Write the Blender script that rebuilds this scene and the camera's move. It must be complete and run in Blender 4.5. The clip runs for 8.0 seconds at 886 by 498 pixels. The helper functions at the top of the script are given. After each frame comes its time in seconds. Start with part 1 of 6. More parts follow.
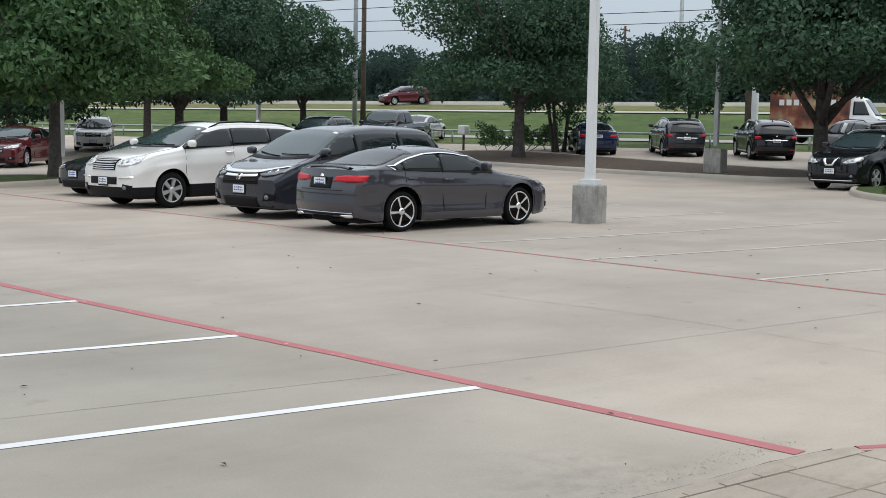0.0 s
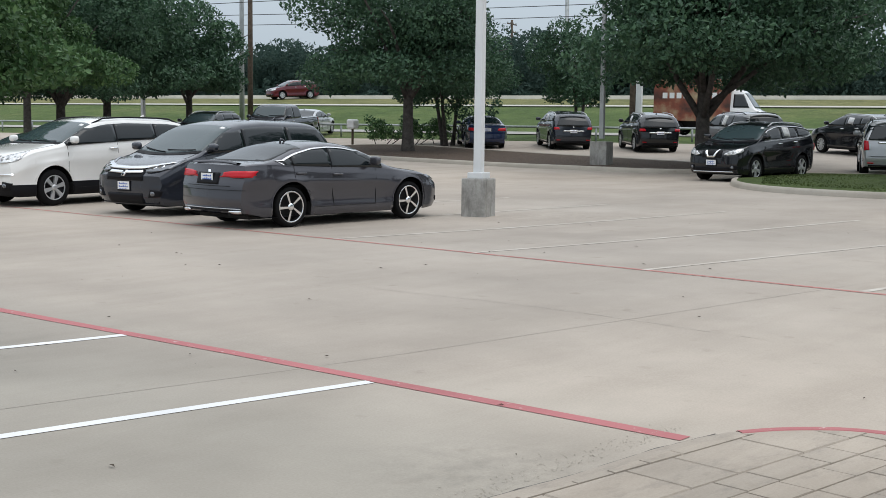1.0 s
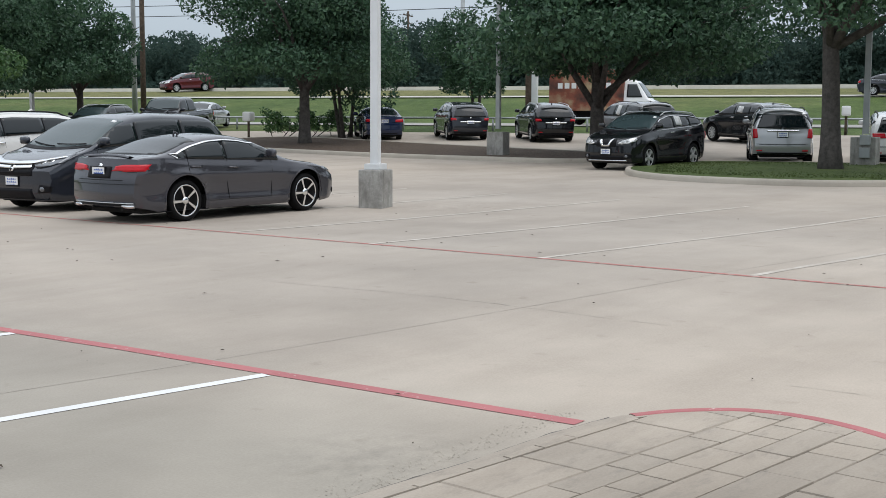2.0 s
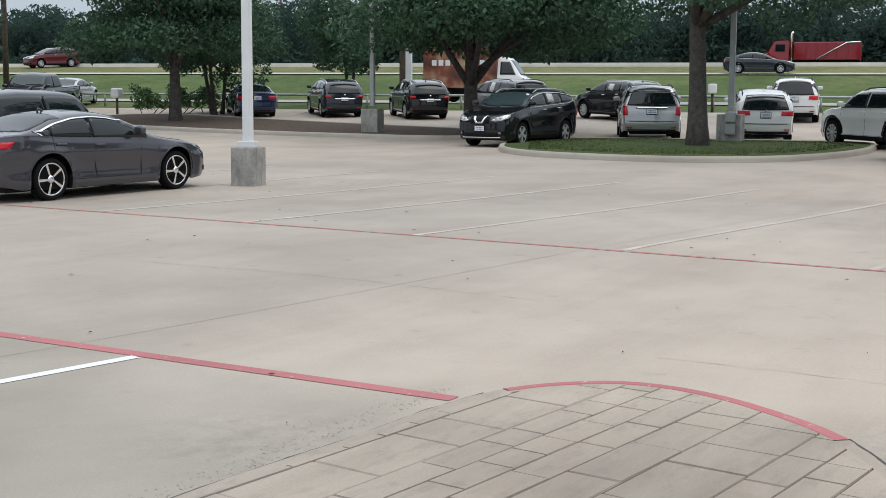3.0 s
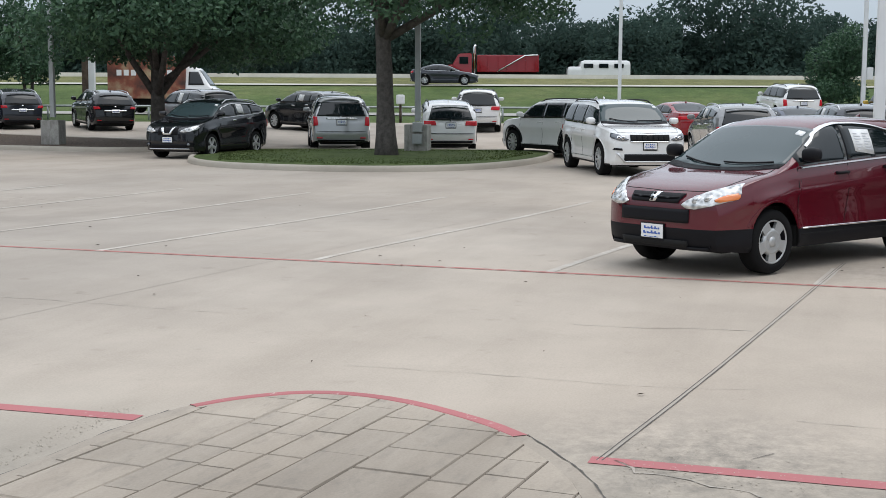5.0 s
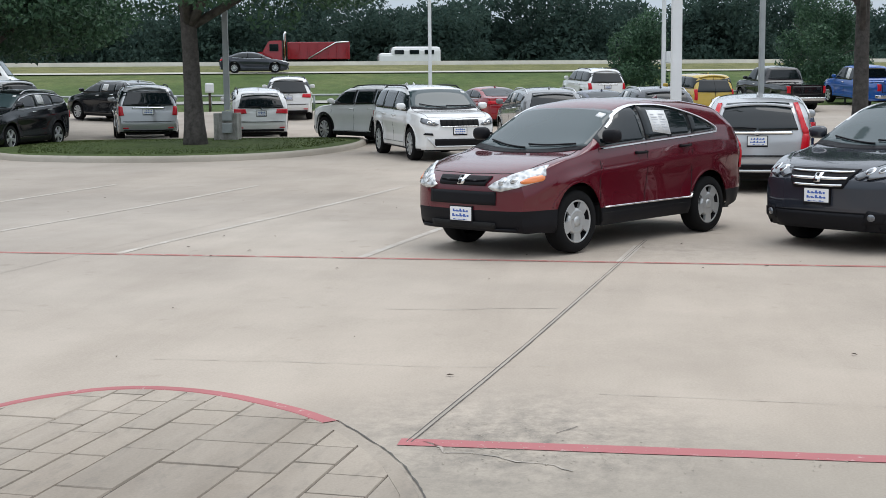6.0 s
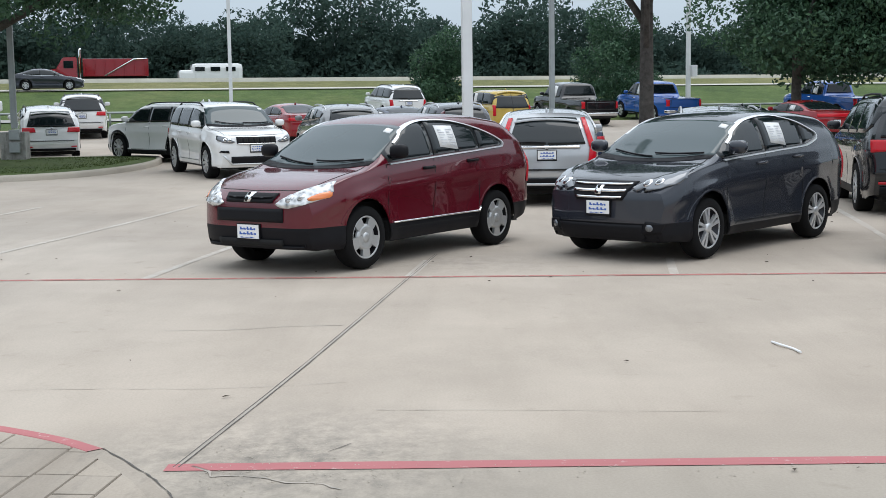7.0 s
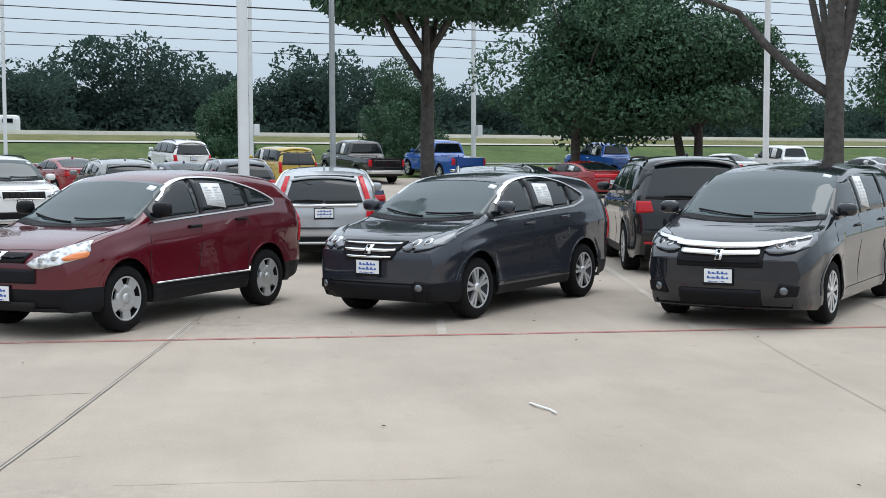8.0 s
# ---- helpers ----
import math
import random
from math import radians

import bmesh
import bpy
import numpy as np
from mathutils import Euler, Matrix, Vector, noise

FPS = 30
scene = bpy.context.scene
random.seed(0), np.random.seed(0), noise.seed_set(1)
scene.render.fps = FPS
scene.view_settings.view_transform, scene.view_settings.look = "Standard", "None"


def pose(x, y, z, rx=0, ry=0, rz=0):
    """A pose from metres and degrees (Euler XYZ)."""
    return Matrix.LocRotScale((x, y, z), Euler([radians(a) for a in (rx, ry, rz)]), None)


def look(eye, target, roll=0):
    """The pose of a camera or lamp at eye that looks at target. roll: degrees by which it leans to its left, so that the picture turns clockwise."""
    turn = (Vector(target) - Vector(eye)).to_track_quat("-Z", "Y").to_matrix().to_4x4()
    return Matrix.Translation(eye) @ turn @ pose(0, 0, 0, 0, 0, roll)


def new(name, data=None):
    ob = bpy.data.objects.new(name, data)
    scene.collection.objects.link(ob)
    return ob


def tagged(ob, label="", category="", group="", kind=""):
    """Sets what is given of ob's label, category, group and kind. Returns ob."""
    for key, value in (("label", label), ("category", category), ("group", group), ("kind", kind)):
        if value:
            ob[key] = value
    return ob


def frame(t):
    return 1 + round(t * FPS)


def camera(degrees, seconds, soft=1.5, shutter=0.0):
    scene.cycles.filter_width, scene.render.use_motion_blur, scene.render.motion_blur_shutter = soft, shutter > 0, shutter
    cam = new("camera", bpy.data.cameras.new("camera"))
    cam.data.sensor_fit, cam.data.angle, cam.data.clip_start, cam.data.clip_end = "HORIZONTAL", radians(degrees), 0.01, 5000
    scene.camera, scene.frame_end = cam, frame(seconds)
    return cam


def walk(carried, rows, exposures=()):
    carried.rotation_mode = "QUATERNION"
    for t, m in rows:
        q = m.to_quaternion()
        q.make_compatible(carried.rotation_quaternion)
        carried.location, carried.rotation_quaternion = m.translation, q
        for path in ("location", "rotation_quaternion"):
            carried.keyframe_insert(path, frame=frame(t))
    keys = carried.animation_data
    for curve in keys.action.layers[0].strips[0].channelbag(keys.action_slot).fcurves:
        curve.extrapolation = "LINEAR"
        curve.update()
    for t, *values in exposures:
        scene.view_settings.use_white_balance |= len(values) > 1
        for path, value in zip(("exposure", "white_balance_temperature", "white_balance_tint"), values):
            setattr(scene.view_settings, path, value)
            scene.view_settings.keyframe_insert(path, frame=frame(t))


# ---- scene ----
from mathutils.bvhtree import BVHTree

# ---- camera and its walk ----
cam = camera(38.67, 8.0, soft=0.8)
PATH = [  # seconds, eye, (yaw, pitch, roll)
    (0, (-6.421, -6.383, 1.821), (-43.52, -5.26, 1.02)),
    (0.5, (-6.427, -6.393, 1.826), (-46.20, -5.35, 0.79)),
    (1, (-6.431, -6.403, 1.827), (-48.50, -5.46, 0.70)),
    (2.5, (-6.397, -6.443, 1.812), (-55.66, -6.26, 0.15)),
    (3, (-6.380, -6.433, 1.812), (-58.72, -6.80, 0.31)),
    (3.5, (-6.359, -6.452, 1.814), (-62.37, -6.58, 0.27)),
    (4, (-6.345, -6.472, 1.814), (-65.93, -5.99, 0.22)),
    (5.5, (-6.346, -6.519, 1.806), (-76.28, -6.67, -0.01)),
    (6, (-6.319, -6.567, 1.798), (-80.83, -6.85, -0.53)),
    (6.5, (-6.288, -6.671, 1.795), (-85.76, -6.61, -0.59)),
    (7, (-6.245, -6.785, 1.787), (-89.50, -6.20, -0.85)),
    (7.5, (-6.137, -6.906, 1.796), (-93.75, -4.90, -0.77)),
    (8, (-6.056, -7.063, 1.807), (-98.93, -3.72, -0.14)),
]
walk(cam, [(t, pose(*eye, 90 + a[1], 0, a[0]) @ pose(0, 0, 0, 0, 0, a[2])) for t, eye, a in PATH],
     exposures=[(0, -0.12, 6550, 11), (2.5, -0.1, 6550, 12), (4, -0.09, 6500, 12), (5.5, -0.06, 6480, 12), (6.5, 0.0, 6400, 11), (8, 0.05, 6330, 10)])

# ---- world and light: bright overcast ----
world = bpy.data.worlds.new("sky")
scene.world = world
world.use_nodes = True
wn = world.node_tree
sky = wn.nodes.new("ShaderNodeTexSky")
sky.sky_type, sky.sun_disc = "NISHITA", False
sky.sun_elevation, sky.sun_rotation = radians(62), radians(200)
sky.air_density, sky.dust_density, sky.ozone_density = 1.0, 4.0, 1.0
# a cloud layer, three times as bright overhead as at the horizon, lies over the clear sky
wco = wn.nodes.new("ShaderNodeTexCoord")
wsep = wn.nodes.new("ShaderNodeSeparateXYZ")
wn.links.new(wco.outputs["Generated"], wsep.inputs[0])
wcl = wn.nodes.new("ShaderNodeTexNoise")
wcl.inputs["Scale"].default_value, wcl.inputs["Detail"].default_value = 2.2, 5.0
wn.links.new(wco.outputs["Generated"], wcl.inputs["Vector"])
wsum = wn.nodes.new("ShaderNodeMath")
wsum.operation, wsum.use_clamp = "MULTIPLY_ADD", True
wsum.inputs[1].default_value = 0.16
wn.links.new(wcl.outputs["Fac"], wsum.inputs[0])
wn.links.new(wsep.outputs[2], wsum.inputs[2])
wramp = wn.nodes.new("ShaderNodeValToRGB")
we = wramp.color_ramp.elements
we[0].position, we[0].color = 0.06, (0.250, 0.305, 0.350, 1)
we[1].position, we[1].color = 1.0, (0.905, 0.975, 1.045, 1)
wn.links.new(wsum.outputs[0], wramp.inputs[0])
wup = wn.nodes.new("ShaderNodeVectorMath")
wup.operation = "SCALE"
wup.inputs["Scale"].default_value = 17.0
wn.links.new(wramp.outputs[0], wup.inputs[0])
wmix = wn.nodes.new("ShaderNodeMix")
wmix.data_type = "RGBA"
wmix.inputs[0].default_value = 0.88
wn.links.new(sky.outputs[0], wmix.inputs[6])
wn.links.new(wup.outputs[0], wmix.inputs[7])
wn.links.new(wmix.outputs[2], wn.nodes["Background"].inputs[0])
wn.nodes["Background"].inputs[1].default_value = 0.11
sun_data = bpy.data.lights.new("sun", "SUN")
sun_data.energy, sun_data.angle, sun_data.color = 0.6, radians(35), (1.0, 0.97, 0.92)
sun = new("sun", sun_data)
sun.matrix_world = look((0, 0, 60), (-12, 20, 0))

# ---- materials ----
def mat_new(name, base, rough=0.5, metal=0.0, coat=0.0, spec=0.5):
    m = bpy.data.materials.new(name)
    m.use_nodes = True
    b = m.node_tree.nodes["Principled BSDF"]
    b.inputs["Base Color"].default_value = (*base, 1)
    b.inputs["Roughness"].default_value = rough
    b.inputs["Metallic"].default_value = metal
    b.inputs["Specular IOR Level"].default_value = spec
    if coat:
        b.inputs["Coat Weight"].default_value = coat
        b.inputs["Coat Roughness"].default_value = 0.03
    return m


def node(m, kind, **values):
    n = m.node_tree.nodes.new(kind)
    for k, v in values.items():
        n.inputs[k].default_value = v
    return n


def link(m, a, b):
    m.node_tree.links.new(a, b)


def coords(m, space="Object"):
    return m.node_tree.nodes.new("ShaderNodeTexCoord").outputs[space]


def noise_tex(m, scale, detail=4.0, rough=0.55, vec=None):
    n = node(m, "ShaderNodeTexNoise", Scale=scale, Detail=detail, Roughness=rough)
    link(m, vec or coords(m), n.inputs["Vector"])
    return n.outputs["Fac"]


def ramp(m, fac, stops):
    r = m.node_tree.nodes.new("ShaderNodeValToRGB")
    el = r.color_ramp.elements
    el[0].position, el[0].color = stops[0][0], (*stops[0][1], 1)
    el[1].position, el[1].color = stops[-1][0], (*stops[-1][1], 1)
    for p, c in stops[1:-1]:
        e = el.new(p)
        e.color = (*c, 1)
    link(m, fac, r.inputs[0])
    return r.outputs[0]


def mix(m, a, b, fac, mode="MIX"):
    n = m.node_tree.nodes.new("ShaderNodeMix")
    n.data_type, n.blend_type = "RGBA", mode
    for s, v in ((n.inputs[0], fac), (n.inputs[6], a), (n.inputs[7], b)):
        if isinstance(v, (int, float)):
            s.default_value = v
        elif isinstance(v, tuple):
            s.default_value = (*v, 1)
        else:
            link(m, v, s)
    return n.outputs[2]


def paint_in(m, col=None, rough=None, bump=None, strength=0.2, dist=0.01):
    b = m.node_tree.nodes["Principled BSDF"]
    if col is not None:
        link(m, col, b.inputs["Base Color"])
    if rough is not None:
        link(m, rough, b.inputs["Roughness"])
    if bump is not None:
        n = node(m, "ShaderNodeBump", Strength=strength, Distance=dist)
        link(m, bump, n.inputs["Height"])
        link(m, n.outputs[0], b.inputs["Normal"])
    return m


def concrete_mat(name, lo, mid, hi, stain=0.35):
    m = mat_new(name, mid, 0.85, spec=0.3)
    big = noise_tex(m, 0.16, 5, 0.6)
    c = ramp(m, big, [(0.28, lo), (0.5, mid), (0.72, hi)])
    st = node(m, "ShaderNodeMapping", Scale=(0.25, 1.6, 1))
    link(m, coords(m), st.inputs[0])
    streak = noise_tex(m, 0.9, 6, 0.65, st.outputs[0])
    c = mix(m, c, (0.72, 0.70, 0.68), ramp(m, streak, [(0.45, (0, 0, 0)), (0.75, (stain, stain, stain))]), "MULTIPLY")
    slow = noise_tex(m, 0.045, 3, 0.5)
    c = mix(m, c, ramp(m, slow, [(0.35, (0.90, 0.915, 0.93)), (0.65, (1.05, 1.03, 1.0))]), 1.0, "MULTIPLY")
    patch_ = noise_tex(m, 0.55, 5, 0.6)
    c = mix(m, c, ramp(m, patch_, [(0.36, (0.86, 0.86, 0.86)), (0.62, (1.04, 1.04, 1.04))]), 0.7, "MULTIPLY")
    spots = noise_tex(m, 3.1, 3, 0.5)
    c = mix(m, c, (0.6, 0.58, 0.55), ramp(m, spots, [(0.66, (0, 0, 0)), (0.78, (0.4, 0.4, 0.4))]), "MULTIPLY")
    fine = noise_tex(m, 60, 4, 0.7)
    c = mix(m, c, ramp(m, fine, [(0.3, (0.82, 0.82, 0.82)), (0.7, (1.08, 1.08, 1.08))]), 0.6, "MULTIPLY")
    return paint_in(m, c, None, fine, 0.15, 0.004)


def grass_mat(name, a, b, c3):
    m = mat_new(name, a, 0.9, spec=0.2)
    big = noise_tex(m, 0.12, 5, 0.65)
    c = ramp(m, big, [(0.3, a), (0.52, b), (0.72, c3)])
    mp = node(m, "ShaderNodeMapping", Scale=(1, 1, 1))
    link(m, coords(m), mp.inputs[0])
    f = noise_tex(m, 6, 6, 0.75, mp.outputs[0])
    mid = noise_tex(m, 0.9, 6, 0.7)
    c = mix(m, c, ramp(m, mid, [(0.32, (0.62, 0.66, 0.55)), (0.68, (1.3, 1.22, 1.15))]), 0.85, "MULTIPLY")
    c = mix(m, c, ramp(m, f, [(0.3, (0.5, 0.52, 0.45)), (0.7, (1.25, 1.22, 1.1))]), 0.8, "MULTIPLY")
    return paint_in(m, c, None, f, 0.6, 0.08)


def worn_paint(name, col, under, wear=0.5, scale=9.0):
    m = mat_new(name, col, 0.7, spec=0.3)
    n = noise_tex(m, scale, 6, 0.7)
    n2 = noise_tex(m, 0.7, 3, 0.5)
    c = mix(m, col, tuple(v * 0.8 for v in col), ramp(m, n2, [(0.35, (0, 0, 0)), (0.7, (1, 1, 1))]))
    c = mix(m, c, under, ramp(m, n, [(wear, (0, 0, 0)), (wear + 0.12, (0.85, 0.85, 0.85))]))
    return paint_in(m, c, None, n, 0.1, 0.003)


CONC = (0.43, 0.38, 0.325)
M_LOT = concrete_mat("lot_concrete", (0.352, 0.305, 0.256), (0.428, 0.373, 0.316), (0.488, 0.430, 0.367))
# the stalls beyond the red line grade to a greyer, darker tone
grey_pos = M_LOT.node_tree.nodes.new("ShaderNodeSeparateXYZ")
link(M_LOT, coords(M_LOT), grey_pos.inputs[0])
grey_fac = node(M_LOT, "ShaderNodeMapRange", **{"From Min": 0.9, "From Max": -1.6})
link(M_LOT, grey_pos.outputs[0], grey_fac.inputs["Value"])
lot_in = M_LOT.node_tree.nodes["Principled BSDF"].inputs["Base Color"]
link(M_LOT, mix(M_LOT, lot_in.links[0].from_socket, (0.80, 0.835, 0.84), grey_fac.outputs[0], "MULTIPLY"), lot_in)
# oil and dirt round the corner of the apron
for at, wide, amount in (((0.1, -5.9, 0.0), 1.5, 0.8), ((-1.3, -2.2, 0.0), 1.0, 0.35), ((13.0, 7.8, 0.14), 1.6, 0.35), ((7.9, -6.9, 0.1), 1.3, 0.35)):
    gap_ = M_LOT.node_tree.nodes.new("ShaderNodeVectorMath")
    gap_.operation = "DISTANCE"
    gap_.inputs[1].default_value = at
    link(M_LOT, coords(M_LOT), gap_.inputs[0])
    fall = ramp(M_LOT, gap_.outputs["Value"], [(0.0, (1, 1, 1)), (1.0, (0, 0, 0))])
    sc_ = M_LOT.node_tree.nodes.new("ShaderNodeMath")
    sc_.operation = "DIVIDE"
    sc_.inputs[1].default_value = wide
    link(M_LOT, gap_.outputs["Value"], sc_.inputs[0])
    link(M_LOT, sc_.outputs[0], fall.node.inputs[0])
    grit = ramp(M_LOT, noise_tex(M_LOT, 5.5, 7, 0.75), [(0.40, (0, 0, 0)), (0.66, (amount, amount, amount))])
    both_ = mix(M_LOT, fall, grit, 1.0, "MULTIPLY")
    base_in = M_LOT.node_tree.nodes["Principled BSDF"].inputs["Base Color"]
    was = base_in.links[0].from_socket
    link(M_LOT, mix(M_LOT, was, (0.10, 0.095, 0.085), both_), base_in)
M_KERB = concrete_mat("kerb_concrete", (0.36, 0.33, 0.28), (0.43, 0.39, 0.33), (0.5, 0.46, 0.4))
M_PED = mat_new("pedestal_concrete", (0.36, 0.35, 0.33), 0.9, spec=0.3)
ped_map = node(M_PED, "ShaderNodeMapping", Scale=(5.0, 5.0, 0.9))
link(M_PED, coords(M_PED), ped_map.inputs[0])
ped_run = noise_tex(M_PED, 1.4, 6, 0.65, ped_map.outputs[0])
ped_col = ramp(M_PED, noise_tex(M_PED, 2.6, 6, 0.65), [(0.3, (0.25, 0.24, 0.22)), (0.5, (0.36, 0.35, 0.325)), (0.72, (0.46, 0.45, 0.42))])
ped_col = mix(M_PED, ped_col, (0.13, 0.125, 0.115), ramp(M_PED, ped_run, [(0.50, (0, 0, 0)), (0.72, (0.75, 0.75, 0.75))]))
ped_fine = noise_tex(M_PED, 34, 5, 0.7)
ped_col = mix(M_PED, ped_col, ramp(M_PED, ped_fine, [(0.3, (0.75, 0.75, 0.75)), (0.7, (1.1, 1.1, 1.1))]), 0.7, "MULTIPLY")
paint_in(M_PED, ped_col, None, ped_fine, 0.3, 0.01)
M_ROAD = concrete_mat("road_concrete", (0.30, 0.29, 0.27), (0.36, 0.35, 0.325), (0.42, 0.41, 0.38))
M_GRASS = grass_mat("embankment_grass", (0.058, 0.098, 0.030), (0.085, 0.130, 0.042), (0.135, 0.160, 0.066))
M_LAWN = grass_mat("island_lawn", (0.058, 0.088, 0.032), (0.080, 0.115, 0.042), (0.118, 0.142, 0.06))
M_RED = worn_paint("red_kerb_paint", (0.45, 0.160, 0.162), (0.60, 0.55, 0.50), 0.60, 14.0)
M_REDTHIN = worn_paint("faded_red_paint", (0.44, 0.175, 0.155), CONC, 0.52)
M_WHITE = worn_paint("white_line_paint", (0.78, 0.78, 0.77), CONC, 0.70)
M_FADED = worn_paint("faded_white_paint", (0.55, 0.51, 0.45), CONC, 0.40, 4.0)
M_JOINT = mat_new("joint_filler", (0.10, 0.09, 0.08), 0.9)
M_JOINTFINE = mat_new("saw_cut", (0.34, 0.30, 0.258), 0.9)

# ---- terrain: s runs away from the camera across lot, frontage road and highway ----
ORG = Vector((-6.4, -6.4))
NRM = Vector((math.sin(radians(73)), math.cos(radians(73))))
ALG = Vector((-NRM.y, NRM.x))
RISE = [(-60, 0), (8.6, 0), (15, 0.11), (20, 0.14), (24, 0.20), (32, 0.36), (42, 0.47), (50, 0.80), (55, 1.0), (60, 1.35), (64, 1.58), (73, 1.68), (80, 2.55), (87, 3.50),
        (90, 3.64), (96, 4.2), (99, 4.38), (100.5, 3.75), (125, 3.75), (140, 3.0), (160, 2.5), (3000, 2.5)]


def rise(s):
    for (a, za), (b, zb) in zip(RISE, RISE[1:]):
        if s <= b:
            k = max(0.0, (s - a) / (b - a))
            return za + (zb - za) * k
    return RISE[-1][1]


def soft_rise(s):
    w = 0.8 if s < 62 else 0.5
    return (rise(s - w) + 2 * rise(s) + rise(s + w)) / 4


S_STOPS = [-60, -30, -10, 0, 4, 6, 8, 9, 10, 11, 12.5, 14, 15, 16, 18, 19, 20, 21.5, 23, 25, 28, 31, 33, 36, 39, 42, 44, 47, 50, 52, 55, 58, 60, 62, 64, 66, 70, 73, 74.5, 76, 78, 80, 82, 84, 86,
           87.5, 89, 90, 91.5, 93, 95, 96, 97.5, 99, 100.5, 103, 112, 125, 132, 140, 160, 250, 500, 1000, 2400]


def lie(s):
    """The height of the ground's facets at this distance."""
    for a, b in zip(S_STOPS, S_STOPS[1:]):
        if s <= b:
            return soft_rise(a) + (soft_rise(b) - soft_rise(a)) * max(0.0, (s - a) / (b - a))
    return soft_rise(S_STOPS[-1])


def height(x, y):
    return lie((Vector((x, y)) - ORG).dot(NRM))


def at_su(s, u, dz=0.0):
    p = ORG + NRM * s + ALG * u
    return Vector((p.x, p.y, lie(s) + dz))


# ---- mesh helpers ----
def finish(name, bm, mats, parent=None, label="", smooth=False):
    me = bpy.data.meshes.new(name)
    bm.to_mesh(me)
    bm.free()
    for m in (mats if isinstance(mats, (list, tuple)) else [mats]):
        me.materials.append(m)
    if smooth:
        me.shade_smooth()
    ob = new(name, me)
    if parent:
        ob.parent = parent
    if label:
        tagged(ob, label)
    return ob


def part(name, bm, material, parent, label="", smooth=False):
    return finish(name, bm, material, parent, label, smooth)


def thing(name, m, label, category, group="", kind=""):
    e = new(name)
    e.matrix_world = m
    return tagged(e, label, category, group, kind)


def sheet(points, nu):
    """A grid mesh from rows of points."""
    bm = bmesh.new()
    vs = [bm.verts.new(p) for p in points]
    for i in range(len(vs) // nu - 1):
        for j in range(nu - 1):
            a = i * nu + j
            bm.faces.new((vs[a], vs[a + 1], vs[a + nu + 1], vs[a + nu]))
    return bm


def box(bm, x0, x1, y0, y1, z0, z1, bevel=0.0, mat=0):
    b2 = bmesh.new()
    bmesh.ops.create_cube(b2, size=1)
    for v in b2.verts:
        v.co = Vector((x0 if v.co.x < 0 else x1, y0 if v.co.y < 0 else y1, z0 if v.co.z < 0 else z1))
    if bevel > 0:
        bmesh.ops.bevel(b2, geom=b2.edges[:], offset=bevel, segments=2, profile=0.6, affect="EDGES", clamp_overlap=True)
    join(bm, b2, mat)


def join(bm, b2, mat=0, m=None):
    idx = {}
    for v in b2.verts:
        idx[v] = bm.verts.new(m @ v.co if m else v.co)
    for f in b2.faces:
        nf = bm.faces.new([idx[v] for v in f.verts])
        nf.material_index = mat
        nf.smooth = f.smooth
    b2.free()


def tube(bm, pts, radii, seg=8, cap=True, mat=0):
    """A round bar along points."""
    rings = []
    for i, p in enumerate(pts):
        p = Vector(p)
        d = (Vector(pts[min(i + 1, len(pts) - 1)]) - Vector(pts[max(i - 1, 0)])).normalized()
        a = d.orthogonal().normalized() if i == 0 else (rings_a - d * rings_a.dot(d)).normalized()
        rings_a = a
        b = d.cross(a)
        r = radii[i] if isinstance(radii, (list, tuple)) else radii
        rings.append([bm.verts.new(p + (a * math.cos(k) + b * math.sin(k)) * r) for k in (2 * math.pi * j / seg for j in range(seg))])
    for r0, r1 in zip(rings, rings[1:]):
        for j in range(seg):
            f = bm.faces.new((r0[j], r0[(j + 1) % seg], r1[(j + 1) % seg], r1[j]))
            f.smooth, f.material_index = True, mat
    if cap:
        bm.faces.new(rings[0][::-1]).material_index = mat
        bm.faces.new(rings[-1]).material_index = mat
    return rings


def lathe(bm, prof, seg=24, m=None, mat=0):
    """Turns a profile of (radius, along y) about the y axis."""
    rings = []
    for r, y in prof:
        ring = []
        for k in range(seg):
            a = 2 * math.pi * k / seg
            co = Vector((r * math.cos(a), y, r * math.sin(a)))
            ring.append(bm.verts.new(m @ co if m else co))
        rings.append(ring)
    for r0, r1 in zip(rings, rings[1:]):
        for j in range(seg):
            f = bm.faces.new((r0[j], r1[j], r1[(j + 1) % seg], r0[(j + 1) % seg]))
            f.smooth, f.material_index = True, mat
    return rings

# ---- ground ----
U_STOPS = [-2400, -800, -300, -150] + list(range(-120, 181, 10)) + [220, 300, 800, 2400]
ground = finish("ground", sheet([at_su(s, u, -0.05) for s in S_STOPS for u in U_STOPS], len(U_STOPS)), M_GRASS, smooth=True)
tagged(ground, "rough green grass of verges and highway embankment", "ground", kind="structure")


def strip(name, s0, s1, dz, mat, label, cat, u0=-400, u1=500, steps=90):
    ss = [s0] + [s for s in S_STOPS if s0 + 0.2 < s < s1 - 0.2] + [s1]
    us = [u0 + (u1 - u0) * i / steps for i in range(steps + 1)]
    ob = finish(name, sheet([at_su(s, u, dz) for s in ss for u in us], len(us)), mat, smooth=True)
    return tagged(ob, label, cat, kind="structure")


